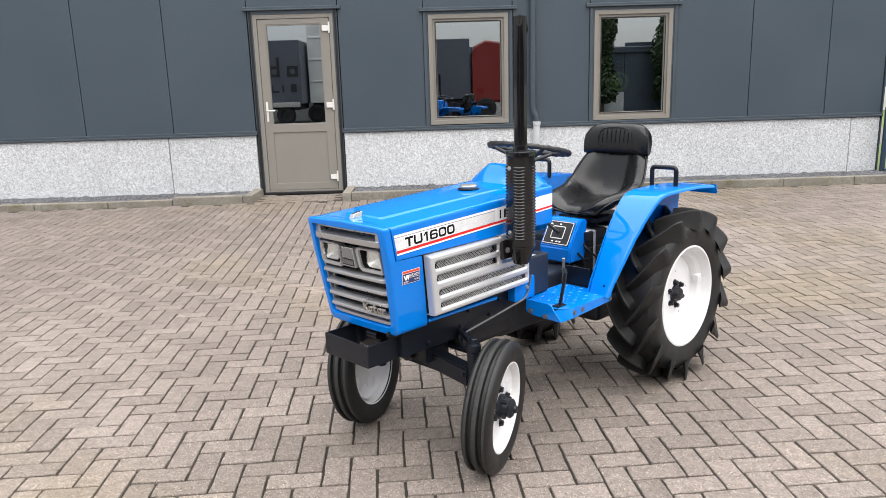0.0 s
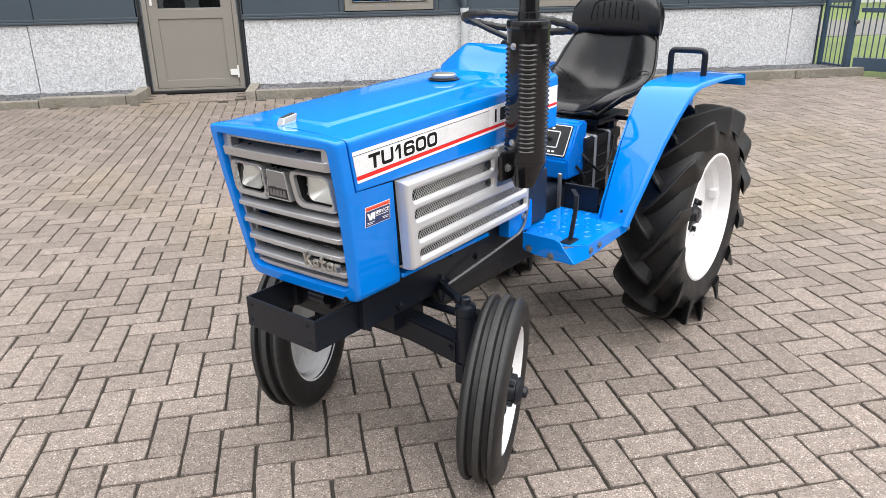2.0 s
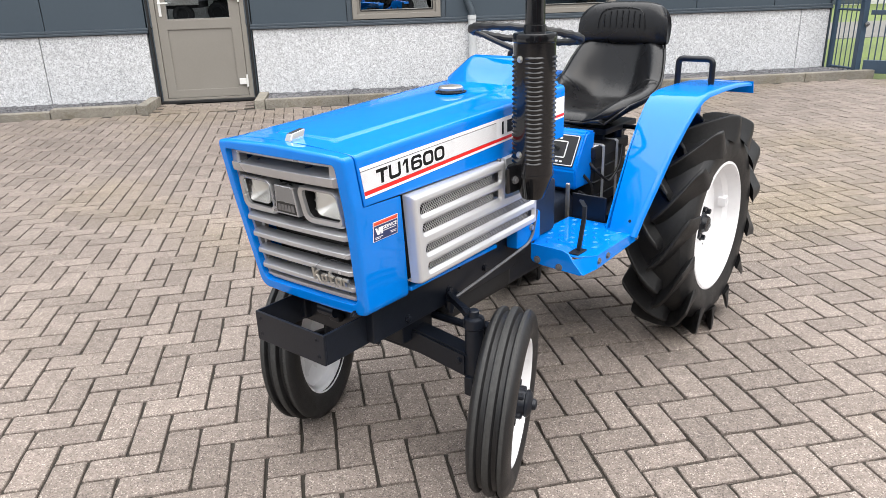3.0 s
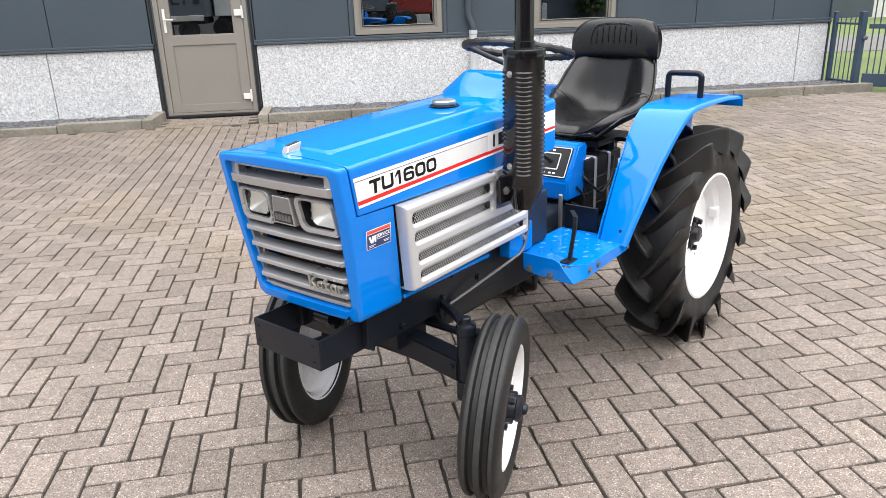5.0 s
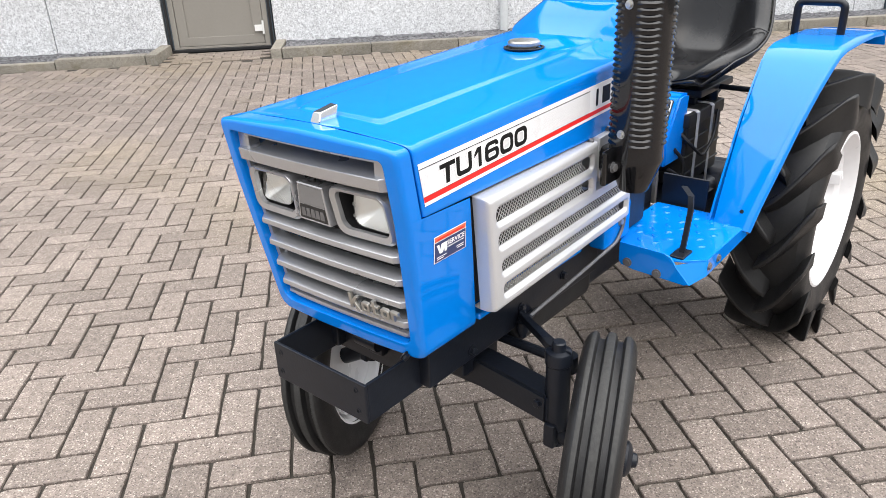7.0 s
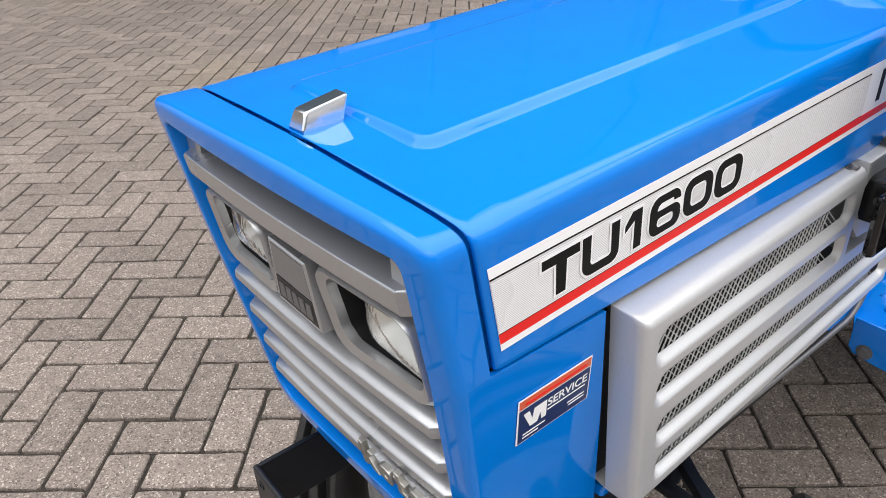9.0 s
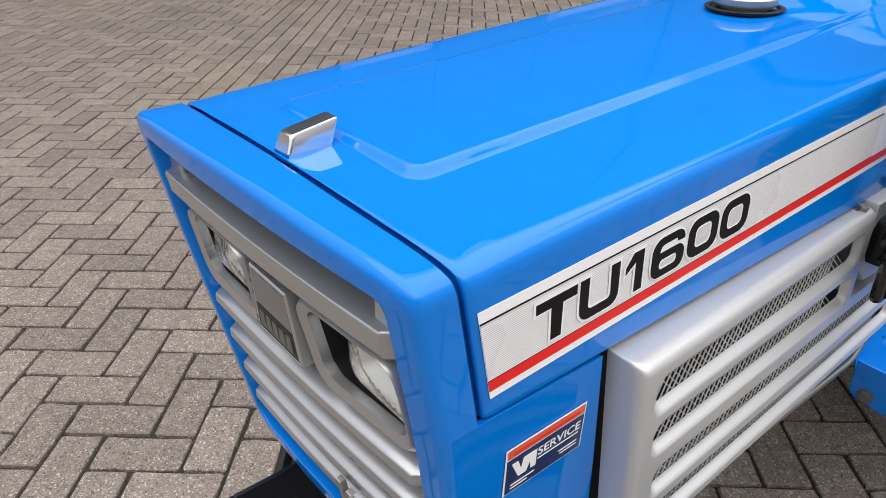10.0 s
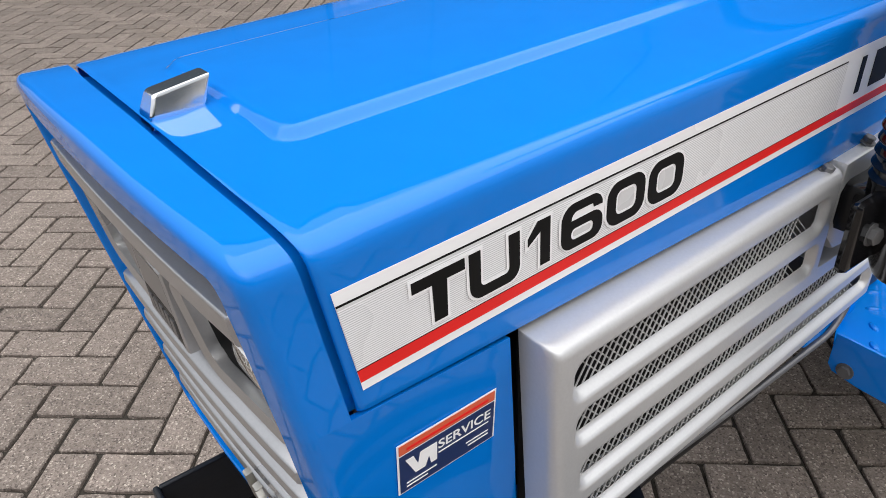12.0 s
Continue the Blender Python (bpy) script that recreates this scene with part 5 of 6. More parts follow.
# front axle, kingpins, steering
AX = -0.335
bm = bmesh.new()
rings(bm, [[(AX + a, y, z + b) for a, b in ((-0.032, -0.036), (0.032, -0.036), (0.032, 0.036), (-0.032, 0.036))] for y, z in ((-0.259, 0.366), (-0.12, 0.388), (0.12, 0.388), (0.295, 0.366))])
bmesh.ops.bevel(bm, geom=list(bm.edges), offset=0.006, segments=2, affect="EDGES")
axle = part("front_axle", bm, BLACK, tractor, "black box-section front axle beam")
bm = bmesh.new()
box(bm, (AX - 0.07, -0.10, 0.385), (AX + 0.07, 0.10, 0.50), 0.012, 2)
lathe(bm, [(0.03, -0.09), (0.03, 0.09)], 16, Matrix.Translation((AX, 0, 0.415)) @ pose(0, 0, 0, 0, 90, 0))
part("pivot_saddle", bm, BLACK, axle)
CAMBER = -3.5
for s in (1, -1):
    ky = 0.303 if s > 0 else 0.267
    bm = bmesh.new()
    lathe(bm, [(0.019, 0.270), (0.021, 0.274), (0.021, 0.312), (0.0255, 0.316), (0.0265, 0.322), (0.0265, 0.470), (0.0255, 0.474), (0.029, 0.478), (0.0295, 0.500), (0.027, 0.506), (0.016, 0.509), (0.0145, 0.516), (0.0145, 0.526), (0.012, 0.529), (0.0, 0.529)], 24, Matrix.Translation((AX, s * ky, 0)))
    tube(bm, [(AX, s * ky, 0.30), (AX - s * 0.030, s * (ky + 0.077), 0.2615)], 0.022, 12)
    box(bm, (AX - 0.03, s * ky - 0.014, 0.275), (AX + 0.035, s * ky + 0.014, 0.335), 0.006, 2)
    part("kingpin", bm, BLACK, axle, "black kingpin and stub axle")
    screw("axle_bolt", axle, (AX + 0.032, s * (ky - 0.030), 0.378), (1, 0, 0), 0.008, 0.008, BLACK)
    bm = bmesh.new()
    rings(bm, [[(x, s * y + w * a, z + 0.009 * b) for a, b in ((-1, -1), (1, -1), (1, 1), (-1, 1))] for x, y, z, w in ((AX, ky, 0.503, 0.028), (AX - 0.01, ky - 0.033, 0.512, 0.020), (AX - 0.045, 0.20, 0.514, 0.014), (AX - 0.068, 0.168, 0.512, 0.012))])
    part("steering_arm", bm, BLACK, axle)
bm = bmesh.new()
tube(bm, [(AX - 0.075, -0.29, 0.43), (AX - 0.075, 0.29, 0.43)], 0.012, 10)
lathe(bm, [(0.02, -0.02), (0.02, 0.02)], 12, Matrix.Translation((AX - 0.075, 0.285, 0.43)))
part("tie_rod", bm, BLACK, axle)
bm = bmesh.new()
tube(bm, bent([(AX - 0.085, 0.160, 0.490), (-0.55, 0.178, 0.520), (-0.775, 0.200, 0.566), (-0.804, 0.200, 0.592), (-0.826, 0.200, 0.668)], 0.02), 0.0046, 10)
link = part("drag_link", bm, DULL_STEEL, tractor, "grey steel drag link")
bm = bmesh.new()
lathe(bm, [(0.010, -0.030), (0.010, -0.020), (0.014, -0.018), (0.015, -0.008), (0.015, 0.008), (0.009, 0.012), (0.011, 0.014), (0.011, 0.026), (0.006, 0.026), (0.006, 0.034), (0.0, 0.035)], 14, Matrix.Translation((AX - 0.072, 0.164, 0.487)))
tube(bm, [(AX - 0.072, 0.162, 0.489), (AX - 0.12, 0.160, 0.493)], 0.008, 10)
lathe(bm, [(0.0095, -0.006), (0.0095, 0.006)], 6, Matrix.Translation((AX - 0.126, 0.160, 0.4935)) @ pose(0, 0, 0, 0, 90, 0))
part("ball_joint", bm, BLACK, link)


def front_wheel():
    """Ribbed tyre on a dished white rim; its axis is y, outside to plus y."""
    bm = bmesh.new()
    R = 0.250
    half = [(0.168, -0.044), (0.172, -0.054), (0.195, -0.066), (0.222, -0.065), (0.236, -0.0595), (R - 0.006, -0.0530), (R - 0.002, -0.0460), (R - 0.001, -0.0350), (R - 0.005, -0.0315), (R - 0.0130, -0.0290), (R - 0.0140, -0.0220), (R - 0.0130, -0.0150), (R - 0.005, -0.0125), (R + 0.0005, -0.0100), (R + 0.0015, -0.0040)]
    prof = half + [(r, -y) for r, y in reversed(half)]
    lathe(bm, prof, 64, AXLE, loop=True)
    bmesh.ops.scale(bm, vec=(1.045, 0.88, 1.045), verts=bm.verts)
    wheel = part("front_wheel", bm, RUBBER, tractor, "ribbed front tyre on a white dished rim")
    bm = bmesh.new()
    lathe(bm, [(0.166, -0.050), (0.174, -0.052), (0.174, -0.046), (0.160, -0.034), (0.150, 0.0), (0.160, 0.036), (0.174, 0.046), (0.175, 0.053), (0.168, 0.054), (0.160, 0.046), (0.150, 0.024), (0.130, 0.016), (0.075, 0.022), (0.045, 0.018), (0.0, 0.018)], 48, AXLE, False)
    lathe(bm, [(0.150, -0.03), (0.148, -0.010), (0.120, 0.004), (0.05, 0.006), (0.0, 0.006)], 40, AXLE, False)
    bmesh.ops.scale(bm, vec=(1.045, 0.90, 1.045), verts=bm.verts)
    part("rim", bm, WHITE, wheel, "white painted steel rim")
    for c, h, r in ((-0.0405, 0.0060, R - 0.0008), (0.0, 0.0092, R + 0.0020), (0.0405, 0.0060, R - 0.0008)):
        bm = bmesh.new()
        lathe(bm, [(r - 0.006, c - h), (r - 0.0008, c - h), (r, c - h * 0.8), (r + 0.0006, c), (r, c + h * 0.8), (r - 0.0008, c + h), (r - 0.006, c + h)], 64, AXLE, loop=True)
        bmesh.ops.scale(bm, vec=(1.045, 0.88, 1.045), verts=bm.verts)
        part("tread_rib", bm, WORN_RUBBER, wheel, "dusty worn grey rib")
    bm = bmesh.new()
    lathe(bm, [(0.050, 0.012), (0.051, 0.028), (0.046, 0.032), (0.040, 0.036), (0.036, 0.058), (0.039, 0.061), (0.039, 0.068), (0.030, 0.076), (0.017, 0.079), (0.015, 0.088), (0.010, 0.091), (0.0, 0.092)], 20, AXLE)
    part("hub", bm, BLACK, wheel, "black cast hub and cap")
    for k in range(4):
        a = radians(80 + 90 * k)
        screw("wheel_bolt", wheel, (0.079 * math.cos(a), 0.018, 0.079 * math.sin(a)), (0, 1, 0), 0.0115, 0.016, BLACK)
        a += radians(45)
        bm = bmesh.new()
        box(bm, (0.030, 0.030, -0.009), (0.049, 0.056, 0.009), 0.004, 1, pose(0, 0, 0, 0, math.degrees(a), 0))
        part("hub_lug", bm, BLACK, wheel)
    return wheel


fw = front_wheel()
STEER = 23.0
fw.matrix_basis = pose(AX - 0.030, 0.384, 0.2615, 0, 0, STEER) @ pose(0, 0, 0, CAMBER, 0, 0)
copy_thing(fw, pose(AX + 0.030, -0.348, 0.2615, 0, 0, 180 + STEER) @ pose(0, 0, 0, CAMBER, 0, 0))


def rear_wheel():
    """Lugged tractor tyre on a white disc wheel; axis y, outside to plus y."""
    bm = bmesh.new()
    prof = [(0.245, -0.075), (0.250, -0.088), (0.285, -0.102), (0.330, -0.105), (0.352, -0.098), (0.370, -0.080), (0.379, -0.045), (0.381, 0.0), (0.379, 0.045), (0.370, 0.080), (0.352, 0.098), (0.330, 0.105), (0.285, 0.102), (0.250, 0.088), (0.245, 0.075)]
    lathe(bm, prof, 72, AXLE, loop=True)
    count, lugs = 14, []
    # along a lug: across the tread, turn, top and foot radius, half width at top and foot
    LUG = softened(((-0.018, -1.5, 0.430, 0.374, 0.009, 0.022), (0.010, 2.0, 0.437, 0.374, 0.0120, 0.030), (0.045, 8.0, 0.437, 0.372, 0.0130, 0.032), (0.075, 15.0, 0.436, 0.365, 0.0140, 0.034), (0.098, 21.5, 0.437, 0.350, 0.0145, 0.034), (0.114, 25.0, 0.434, 0.338, 0.0140, 0.030), (0.119, 26.2, 0.424, 0.332, 0.012, 0.026), (0.121, 26.8, 0.385, 0.328, 0.009, 0.022)), 2)
    for side in (1, -1):
        for k in range(count):
            base = 360 / count * (k + (0.5 if side < 0 else 0))
            secs = []
            for y, da, rt, rb, wt, wb in LUG:
                a = radians(base + da)
                rad, tan = Vector((math.cos(a), 0, math.sin(a))), Vector((-math.sin(a), 0, math.cos(a)))
                h, half = rt - rb, []
                for r, w in ((0.0, wb), (0.16, wb * 0.72 + wt * 0.28), (0.42, wb * 0.30 + wt * 0.70), (0.80, wt), (0.92, wt * 0.93), (0.985, wt * 0.78), (1.0, wt * 0.55)):
                    half.append((rb + h * r, w))
                yy = Vector((0, side * y, 0))
                secs.append([yy + rad * r - tan * w for r, w in half] + [yy + rad * r + tan * w for r, w in reversed(half)])
            if k == 0:
                lug = bmesh.new()
                rings(lug, secs)
                lugs.append(mesh_of(lug, "tread_lug", RUBBER, 60))
    wheel = part("rear_wheel", bm, RUBBER, tractor, "large lugged rear tyre on a white disc wheel", smooth=30)
    for me in lugs:
        for k in range(count):
            ob = new("tread_lug", me)
            ob.parent = wheel
            ob.matrix_basis = pose(0, 0, 0, 0, 360 / count * k, 0)
    bm = bmesh.new()
    lathe(bm, [(0.246, -0.090), (0.254, -0.092), (0.254, -0.082), (0.236, -0.060), (0.226, -0.02), (0.228, 0.02), (0.238, 0.062), (0.254, 0.082), (0.256, 0.092), (0.247, 0.094), (0.240, 0.086), (0.228, 0.050), (0.205, 0.036), (0.198, 0.014), (0.190, 0.006), (0.15, 0.014), (0.10, 0.020), (0.05, 0.020), (0.0, 0.020)], 64, AXLE, False)
    lathe(bm, [(0.225, -0.06), (0.205, -0.03), (0.19, -0.006), (0.0, -0.004)], 48, AXLE, False)
    rim = part("rim", bm, WHITE, wheel, "white painted disc rim")
    # rim is uncut: thin near-black discs give the shade of its holes
    for a, r in ((62, 0.155), (100, 0.11), (180, 0.11), (250, 0.115)):
        bm = bmesh.new()
        lathe(bm, [(0.009, 0), (0.009, 0.0018), (0.0, 0.0018)], 12, Matrix.Translation((r * math.cos(radians(a)), 0.0165, r * math.sin(radians(a)))) @ pose(0, 0, 0, 0, a, 0) @ Matrix.Diagonal((1, 1, 0.55, 1)) @ AXLE)
        part("disc_hole", bm, DARK, wheel, "dark disc in place of a shaded hole in the wheel disc")
    for a in (175, 355):
        bm = bmesh.new()
        m = pose(0, 0, 0, 0, -a, 0) @ Matrix.Translation((0.205, 0.04, 0))
        box(bm, (-0.018, -0.02, -0.020), (0.016, 0.014, 0.020), 0.004, 2, m)
        box(bm, (-0.010, 0.014, -0.008), (0.008, 0.017, 0.008), 0.002, 1, m)
        part("weight_lug", bm, WHITE, wheel)
    bm = bmesh.new()
    tube(bm, [(0.14, 0.016, 0.155), (0.135, 0.035, 0.150), (0.13, 0.05, 0.144)], 0.007, 10)
    part("valve", bm, PLASTIC, wheel, "black valve stem")
    bm = bmesh.new()
    lathe(bm, [(0.048, 0.016), (0.048, 0.028), (0.036, 0.034), (0.030, 0.050), (0.0, 0.052)], 20, AXLE)
    part("hub", bm, BLACK, wheel, "black hub centre")
    for k in range(6):
        a = radians(60 * k + 30)
        screw("wheel_bolt", wheel, (0.062 * math.cos(a), 0.020, 0.062 * math.sin(a)), (0, 1, 0), 0.011, 0.020, BLACK)
    return wheel


RX, RY = -1.678, 0.425
rw = rear_wheel()
rw.matrix_basis = pose(RX, RY, 0.433, 0, 8, 0)
back = copy_thing(rw, Matrix.Translation((RX, -RY, 0.433)) @ Matrix.Diagonal((1, -1, 1, 1)) @ pose(0, 0, 0, 0, 3, 0))


# fenders: a curved blue strip over each rear wheel with a downturned outer lip
FEND = ((-1.078, 0.545, 0.335, 0.432), (-1.110, 0.610, 0.333, 0.442), (-1.165, 0.700, 0.330, 0.458), (-1.225, 0.800, 0.328, 0.475), (-1.295, 0.890, 0.326, 0.492), (-1.350, 0.945, 0.325, 0.503), (-1.395, 0.972, 0.324, 0.508), (-1.450, 0.981, 0.323, 0.510), (-1.60, 0.982, 0.323, 0.512), (-1.75, 0.978, 0.323, 0.514), (-1.88, 0.966, 0.323, 0.514), (-1.925, 0.960, 0.325, 0.510))
for s in (1, -1):
    bm = bmesh.new()
    loops = []
    for i, (x, z, yi, yo) in enumerate(FEND):
        j0, j1 = FEND[max(i - 1, 0)], FEND[min(i + 1, len(FEND) - 1)]
        t = Vector((j1[0] - j0[0], 0, j1[1] - j0[1])).normalized()
        nrm = Vector((t.z, 0, -t.x))
        if nrm.z < 0:
            nrm = -nrm
        p = Vector((x, 0, z))
        drop = 0.017 - 0.0008 * (i - 5) if i > 4 else 0.012 + 0.001 * i
        sec = [(yi, 0), (yi + 0.03, 0.002), (yo - 0.02, 0.002), (yo - 0.006, 0.0), (yo, -0.006), (yo + 0.001, -drop), (yo - 0.002, -drop), (yo - 0.003, -0.008), (yo - 0.022, -0.001), (yi + 0.03, -0.001), (yi, -0.003)]
        loops.append([p + nrm * d + Vector((0, s * y, 0)) for y, d in sec])
    rings(bm, loops)
    fender = part("fender", bm, BLUE, tractor, "curved glossy blue rear fender", smooth=40)
    bm = bmesh.new()
    rings(bm, [[(-1.94, s * 0.325, 0.962), (-1.94, s * 0.510, 0.962), (-1.95, s * 0.512, 0.915), (-1.95, s * 0.36, 0.915)], [(-1.943, s * 0.325, 0.962), (-1.943, s * 0.510, 0.962), (-1.953, s * 0.512, 0.915), (-1.953, s * 0.36, 0.915)]])
    part("end_flap", bm, BLUE, fender)
    bm = bmesh.new()
    inner = [(u, v) for u, v in [(-x, z - 0.002) for x, z, _, _ in FEND]]
    rings(bm, [[(-u, s * 0.324, v) for u, v in inner] + [(-1.90, s * 0.324, 0.80), (-1.60, s * 0.324, 0.66), (-1.30, s * 0.324, 0.56)], [(-u, s * 0.319, v) for u, v in inner] + [(-1.90, s * 0.319, 0.80), (-1.60, s * 0.319, 0.66), (-1.30, s * 0.319, 0.56)]])
    part("inner_plate", bm, BLUE, fender, smooth=0)
    bm = bmesh.new()
    tube(bm, bent([(-1.642, s * 0.316, 0.975), (-1.642, s * 0.316, 1.072), (-1.642, s * 0.444, 1.072), (-1.642, s * 0.444, 0.975)], 0.02), 0.0115, 12)
    part("grab_handle", bm, BLACK, fender, "black grab handle")
    for y, z in ((0.40, 0.590), ):
        screw("fender_bolt", fender, (-1.100, s * y, z), (0.95, 0, 0.3), 0.006, 0.003, BLACK)

# steps with raised studs and a rounded front flange
for s in (1, -1):
    top = [(0.785, 0.205), (0.785, 0.335), (0.80, 0.375), (0.835, 0.412), (1.130, 0.412), (1.140, 0.402), (1.140, 0.145), (0.93, 0.145)]
    tm = Matrix(((-1, 0, 0, 0), (0, s, 0, 0), (0, 0, 1, 0.547), (0, 0, 0, 1)))
    step = part("footstep", plate(top, [], 0.005, tm, 0.002), BLUE, tractor, "blue studded steel footstep")
    bm = bmesh.new()
    for i in range(8):
        for j in range(6):
            u, v = 0.815 + 0.043 * i, 0.162 + 0.042 * j + 0.021 * (i % 2)
            if v < 0.39 and v > 0.225 - (u - 0.785) * 0.4 and not (u < 0.88 and v > 0.30):
                lathe(bm, [(0.0085, 0.0), (0.0065, 0.0022), (0.003, 0.003), (0.0, 0.003)], 8, tm @ Matrix.Translation((u, v, 0.005)) @ pose(0, 0, 0, 0, 0, 45 if (i + j) % 2 else -45) @ Matrix.Diagonal((1.4, 0.7, 1, 1)))
    tagged(part("tread_studs", bm, BLUE, step), kind="stuff")
    fl = [(0.207, 0.022), (0.325, 0.020), (0.345, 0.012), (0.36, -0.010), (0.395, -0.046), (0.385, -0.052), (0.25, -0.046), (0.215, -0.040), (0.207, -0.030)]
    fm = Matrix(((0, 0, 1, -0.785), (s, 0, 0, 0), (0, 1, 0, 0.547), (0, 0, 0, 1)))
    flange = part("front_flange", plate(fl, [], 0.005, fm, 0.002), BLUE, step)
    bm = bmesh.new()
    rings(bm, [[(-0.782, s * 0.352, 0.540), (-0.782, s * 0.392, 0.498), (-0.782, s * 0.396, 0.498), (-0.782, s * 0.356, 0.542)], [(-0.84, s * 0.411, 0.551), (-0.84, s * 0.411, 0.506), (-0.84, s * 0.415, 0.506), (-0.84, s * 0.415, 0.551)], [(-1.138, s * 0.411, 0.551), (-1.138, s * 0.411, 0.518), (-1.138, s * 0.415, 0.518), (-1.138, s * 0.415, 0.551)]])
    part("outer_lip", bm, BLUE, step)
    for y, z in ((0.232, 0.518), (0.312, 0.508)):
        screw("step_bolt", step, (-0.780, s * y, z), (1, 0, 0), 0.009, 0.007, DULL_STEEL)
    for x in (-0.85, -0.91, -1.125):
        screw("step_bolt", step, (x, s * 0.415, 0.530), (0, s, 0), 0.008, 0.006, DULL_STEEL)
    bm = bmesh.new()
    box(bm, (-1.05, min(s * 0.12, s * 0.36), 0.50), (-1.0, max(s * 0.12, s * 0.36), 0.545), 0.005, 2)
    part("step_bracket", bm, BLACK, step)

# pedal lever through the step, upright chrome latch
bm = bmesh.new()
rings(bm, [[(x + a, y + b, z) for a, b in ((-0.004, -0.0065), (0.004, -0.0065), (0.004, 0.0065), (-0.004, 0.0065))] for x, y, z in ((-0.832, 0.350, 0.545), (-0.850, 0.349, 0.60), (-0.872, 0.346, 0.655), (-0.895, 0.335, 0.684), (-0.935, 0.300, 0.690))])
box(bm, (-0.86, 0.332, 0.552), (-0.80, 0.368, 0.557), 0.004, 2)
part("pedal_lever", bm, BLACK, tractor, "black flat pedal lever through the step")
bm = bmesh.new()
box(bm, (-0.955, 0.240, 0.60), (-0.945, 0.254, 0.735), 0.003, 1)
lathe(bm, [(0.010, -0.008), (0.010, 0.008)], 12, Matrix.Translation((-0.95, 0.25, 0.605)) @ AXLE)
latch = part("latch_strap", bm, STEEL, tractor, "zinc plated latch strap")

# gear console with a chrome framed gate
bm = bmesh.new()
rings(bm, [[(-0.995, y, 0.700), (-0.990, y, 0.765), (-1.060, y, 0.880), (-1.085, y, 0.885), (-1.125, y, 0.880), (-1.105, y, 0.700)] for y in (0.085, 0.250)])
bmesh.ops.bevel(bm, geom=list(bm.edges), offset=0.006, segments=2, affect="EDGES")
console = part("gear_console", bm, BLUE, tractor, "blue gear lever console")
cm = Matrix.Translation((-1.0245, 0.166, 0.8235)) @ Matrix(((0, -0.520, 0.854, 0), (1, 0, 0, 0), (0, 0.854, 0.520, 0), (0, 0, 0, 1)))
part("gate_plate", plate(round_rect(-0.070, 0.070, -0.056, 0.056, 0.004), [], 0.003, cm, 0.001), PLASTIC, console, "black gate plate with a chrome frame")
part("gate_frame", plate(round_rect(-0.068, 0.068, -0.054, 0.054, 0.004), [round_rect(-0.065, 0.065, -0.051, 0.051, 0.004)], 0.0015, cm @ Matrix.Translation((0, 0, 0.0034)), 0), HARDWARE, console)
part("gate_track", plate(round_rect(-0.036, 0.032, -0.028, 0.032, 0.006), [[(-0.032, -0.024), (0.028, -0.024), (0.028, 0.028), (-0.032, 0.028)]], 0.0012, cm @ Matrix.Translation((0, 0, 0.0034)), 0), HARDWARE, console)
for u, v in ((-0.048, 0.040), (0.0, 0.041), (-0.018, -0.041), (0.006, -0.041), (0.022, -0.041)):
    part("gate_mark", plate(round_rect(u - 0.005, u + 0.005, v - 0.003, v + 0.003, 0.001), [], 0.001, cm @ Matrix.Translation((0, 0, 0.003)), 0), DECAL_WHITE, console)
bm = bmesh.new()
a = cm @ Vector((-0.002, 0.002, 0.002))
tube(bm, [a, a + Vector((0.03, -0.02, 0.03)), a + Vector((0.06, -0.05, 0.075))], [0.008, 0.006, 0.006], 10)
lathe(bm, [(0.004, -0.012), (0.011, -0.006), (0.013, 0.002), (0.009, 0.012), (0.0, 0.014)], 14, Matrix.Translation(a + Vector((0.061, -0.051, 0.078))))
part("gear_lever", bm, PLASTIC, console, "short black gear lever")

# battery with straps on its tray
bm = bmesh.new()
box(bm, (-1.385, 0.115, 0.615), (-1.135, 0.262, 0.812), 0.008, 2)
box(bm, (-1.390, 0.110, 0.785), (-1.130, 0.267, 0.825), 0.006, 2)
for z in (0.65, 0.70, 0.745):
    box(bm, (-1.388, 0.113, z), (-1.132, 0.265, z + 0.006), 0.002, 1)
battery = part("battery", bm, PLASTIC, tractor, "black battery held by two straps")
for x in (-1.185, -1.29):
    bm = bmesh.new()
    rings(bm, [[(x - 0.008, *p), (x + 0.008, *p), (x + 0.008, p[0] + q[0], p[1] + q[1]), (x - 0.008, p[0] + q[0], p[1] + q[1])] for p, q in (((0.2685, 0.56), (0.002, 0)), ((0.2685, 0.821), (0.002, 0.002)), ((0.260, 0.8265), (0.002, 0.002)), ((0.12, 0.8265), (0, 0.002)))])
    part("battery_strap", bm, SCREEN, battery, "grey webbing strap")
bm = bmesh.new()
box(bm, (-1.175, 0.15, 0.825), (-1.138, 0.255, 0.8262), 0.0005, 1)
part("battery_label", bm, DECAL_WHITE, battery, "small white label")
for x in (-1.16, -1.36):
    bm = bmesh.new()
    lathe(bm, [(0.010, 0.0), (0.010, 0.016), (0.0, 0.017)], 12, Matrix.Translation((x, 0.15, 0.825)))
    tube(bm, bent([(x, 0.15, 0.838), (x, 0.14, 0.862), (x - 0.02, 0.06, 0.85), (x - 0.03, 0.02, 0.80)], 0.015), 0.005, 8)
    part("battery_lead", bm, PLASTIC, battery, "black battery lead")
bm = bmesh.new()
box(bm, (-1.45, 0.02, 0.48), (-1.10, 0.20, 0.515), 0.006, 2)
box(bm, (-1.16, 0.15, 0.535), (-1.150, 0.285, 0.640), 0.004, 2)
part("battery_tray", bm, BLACK, tractor, "black battery tray")
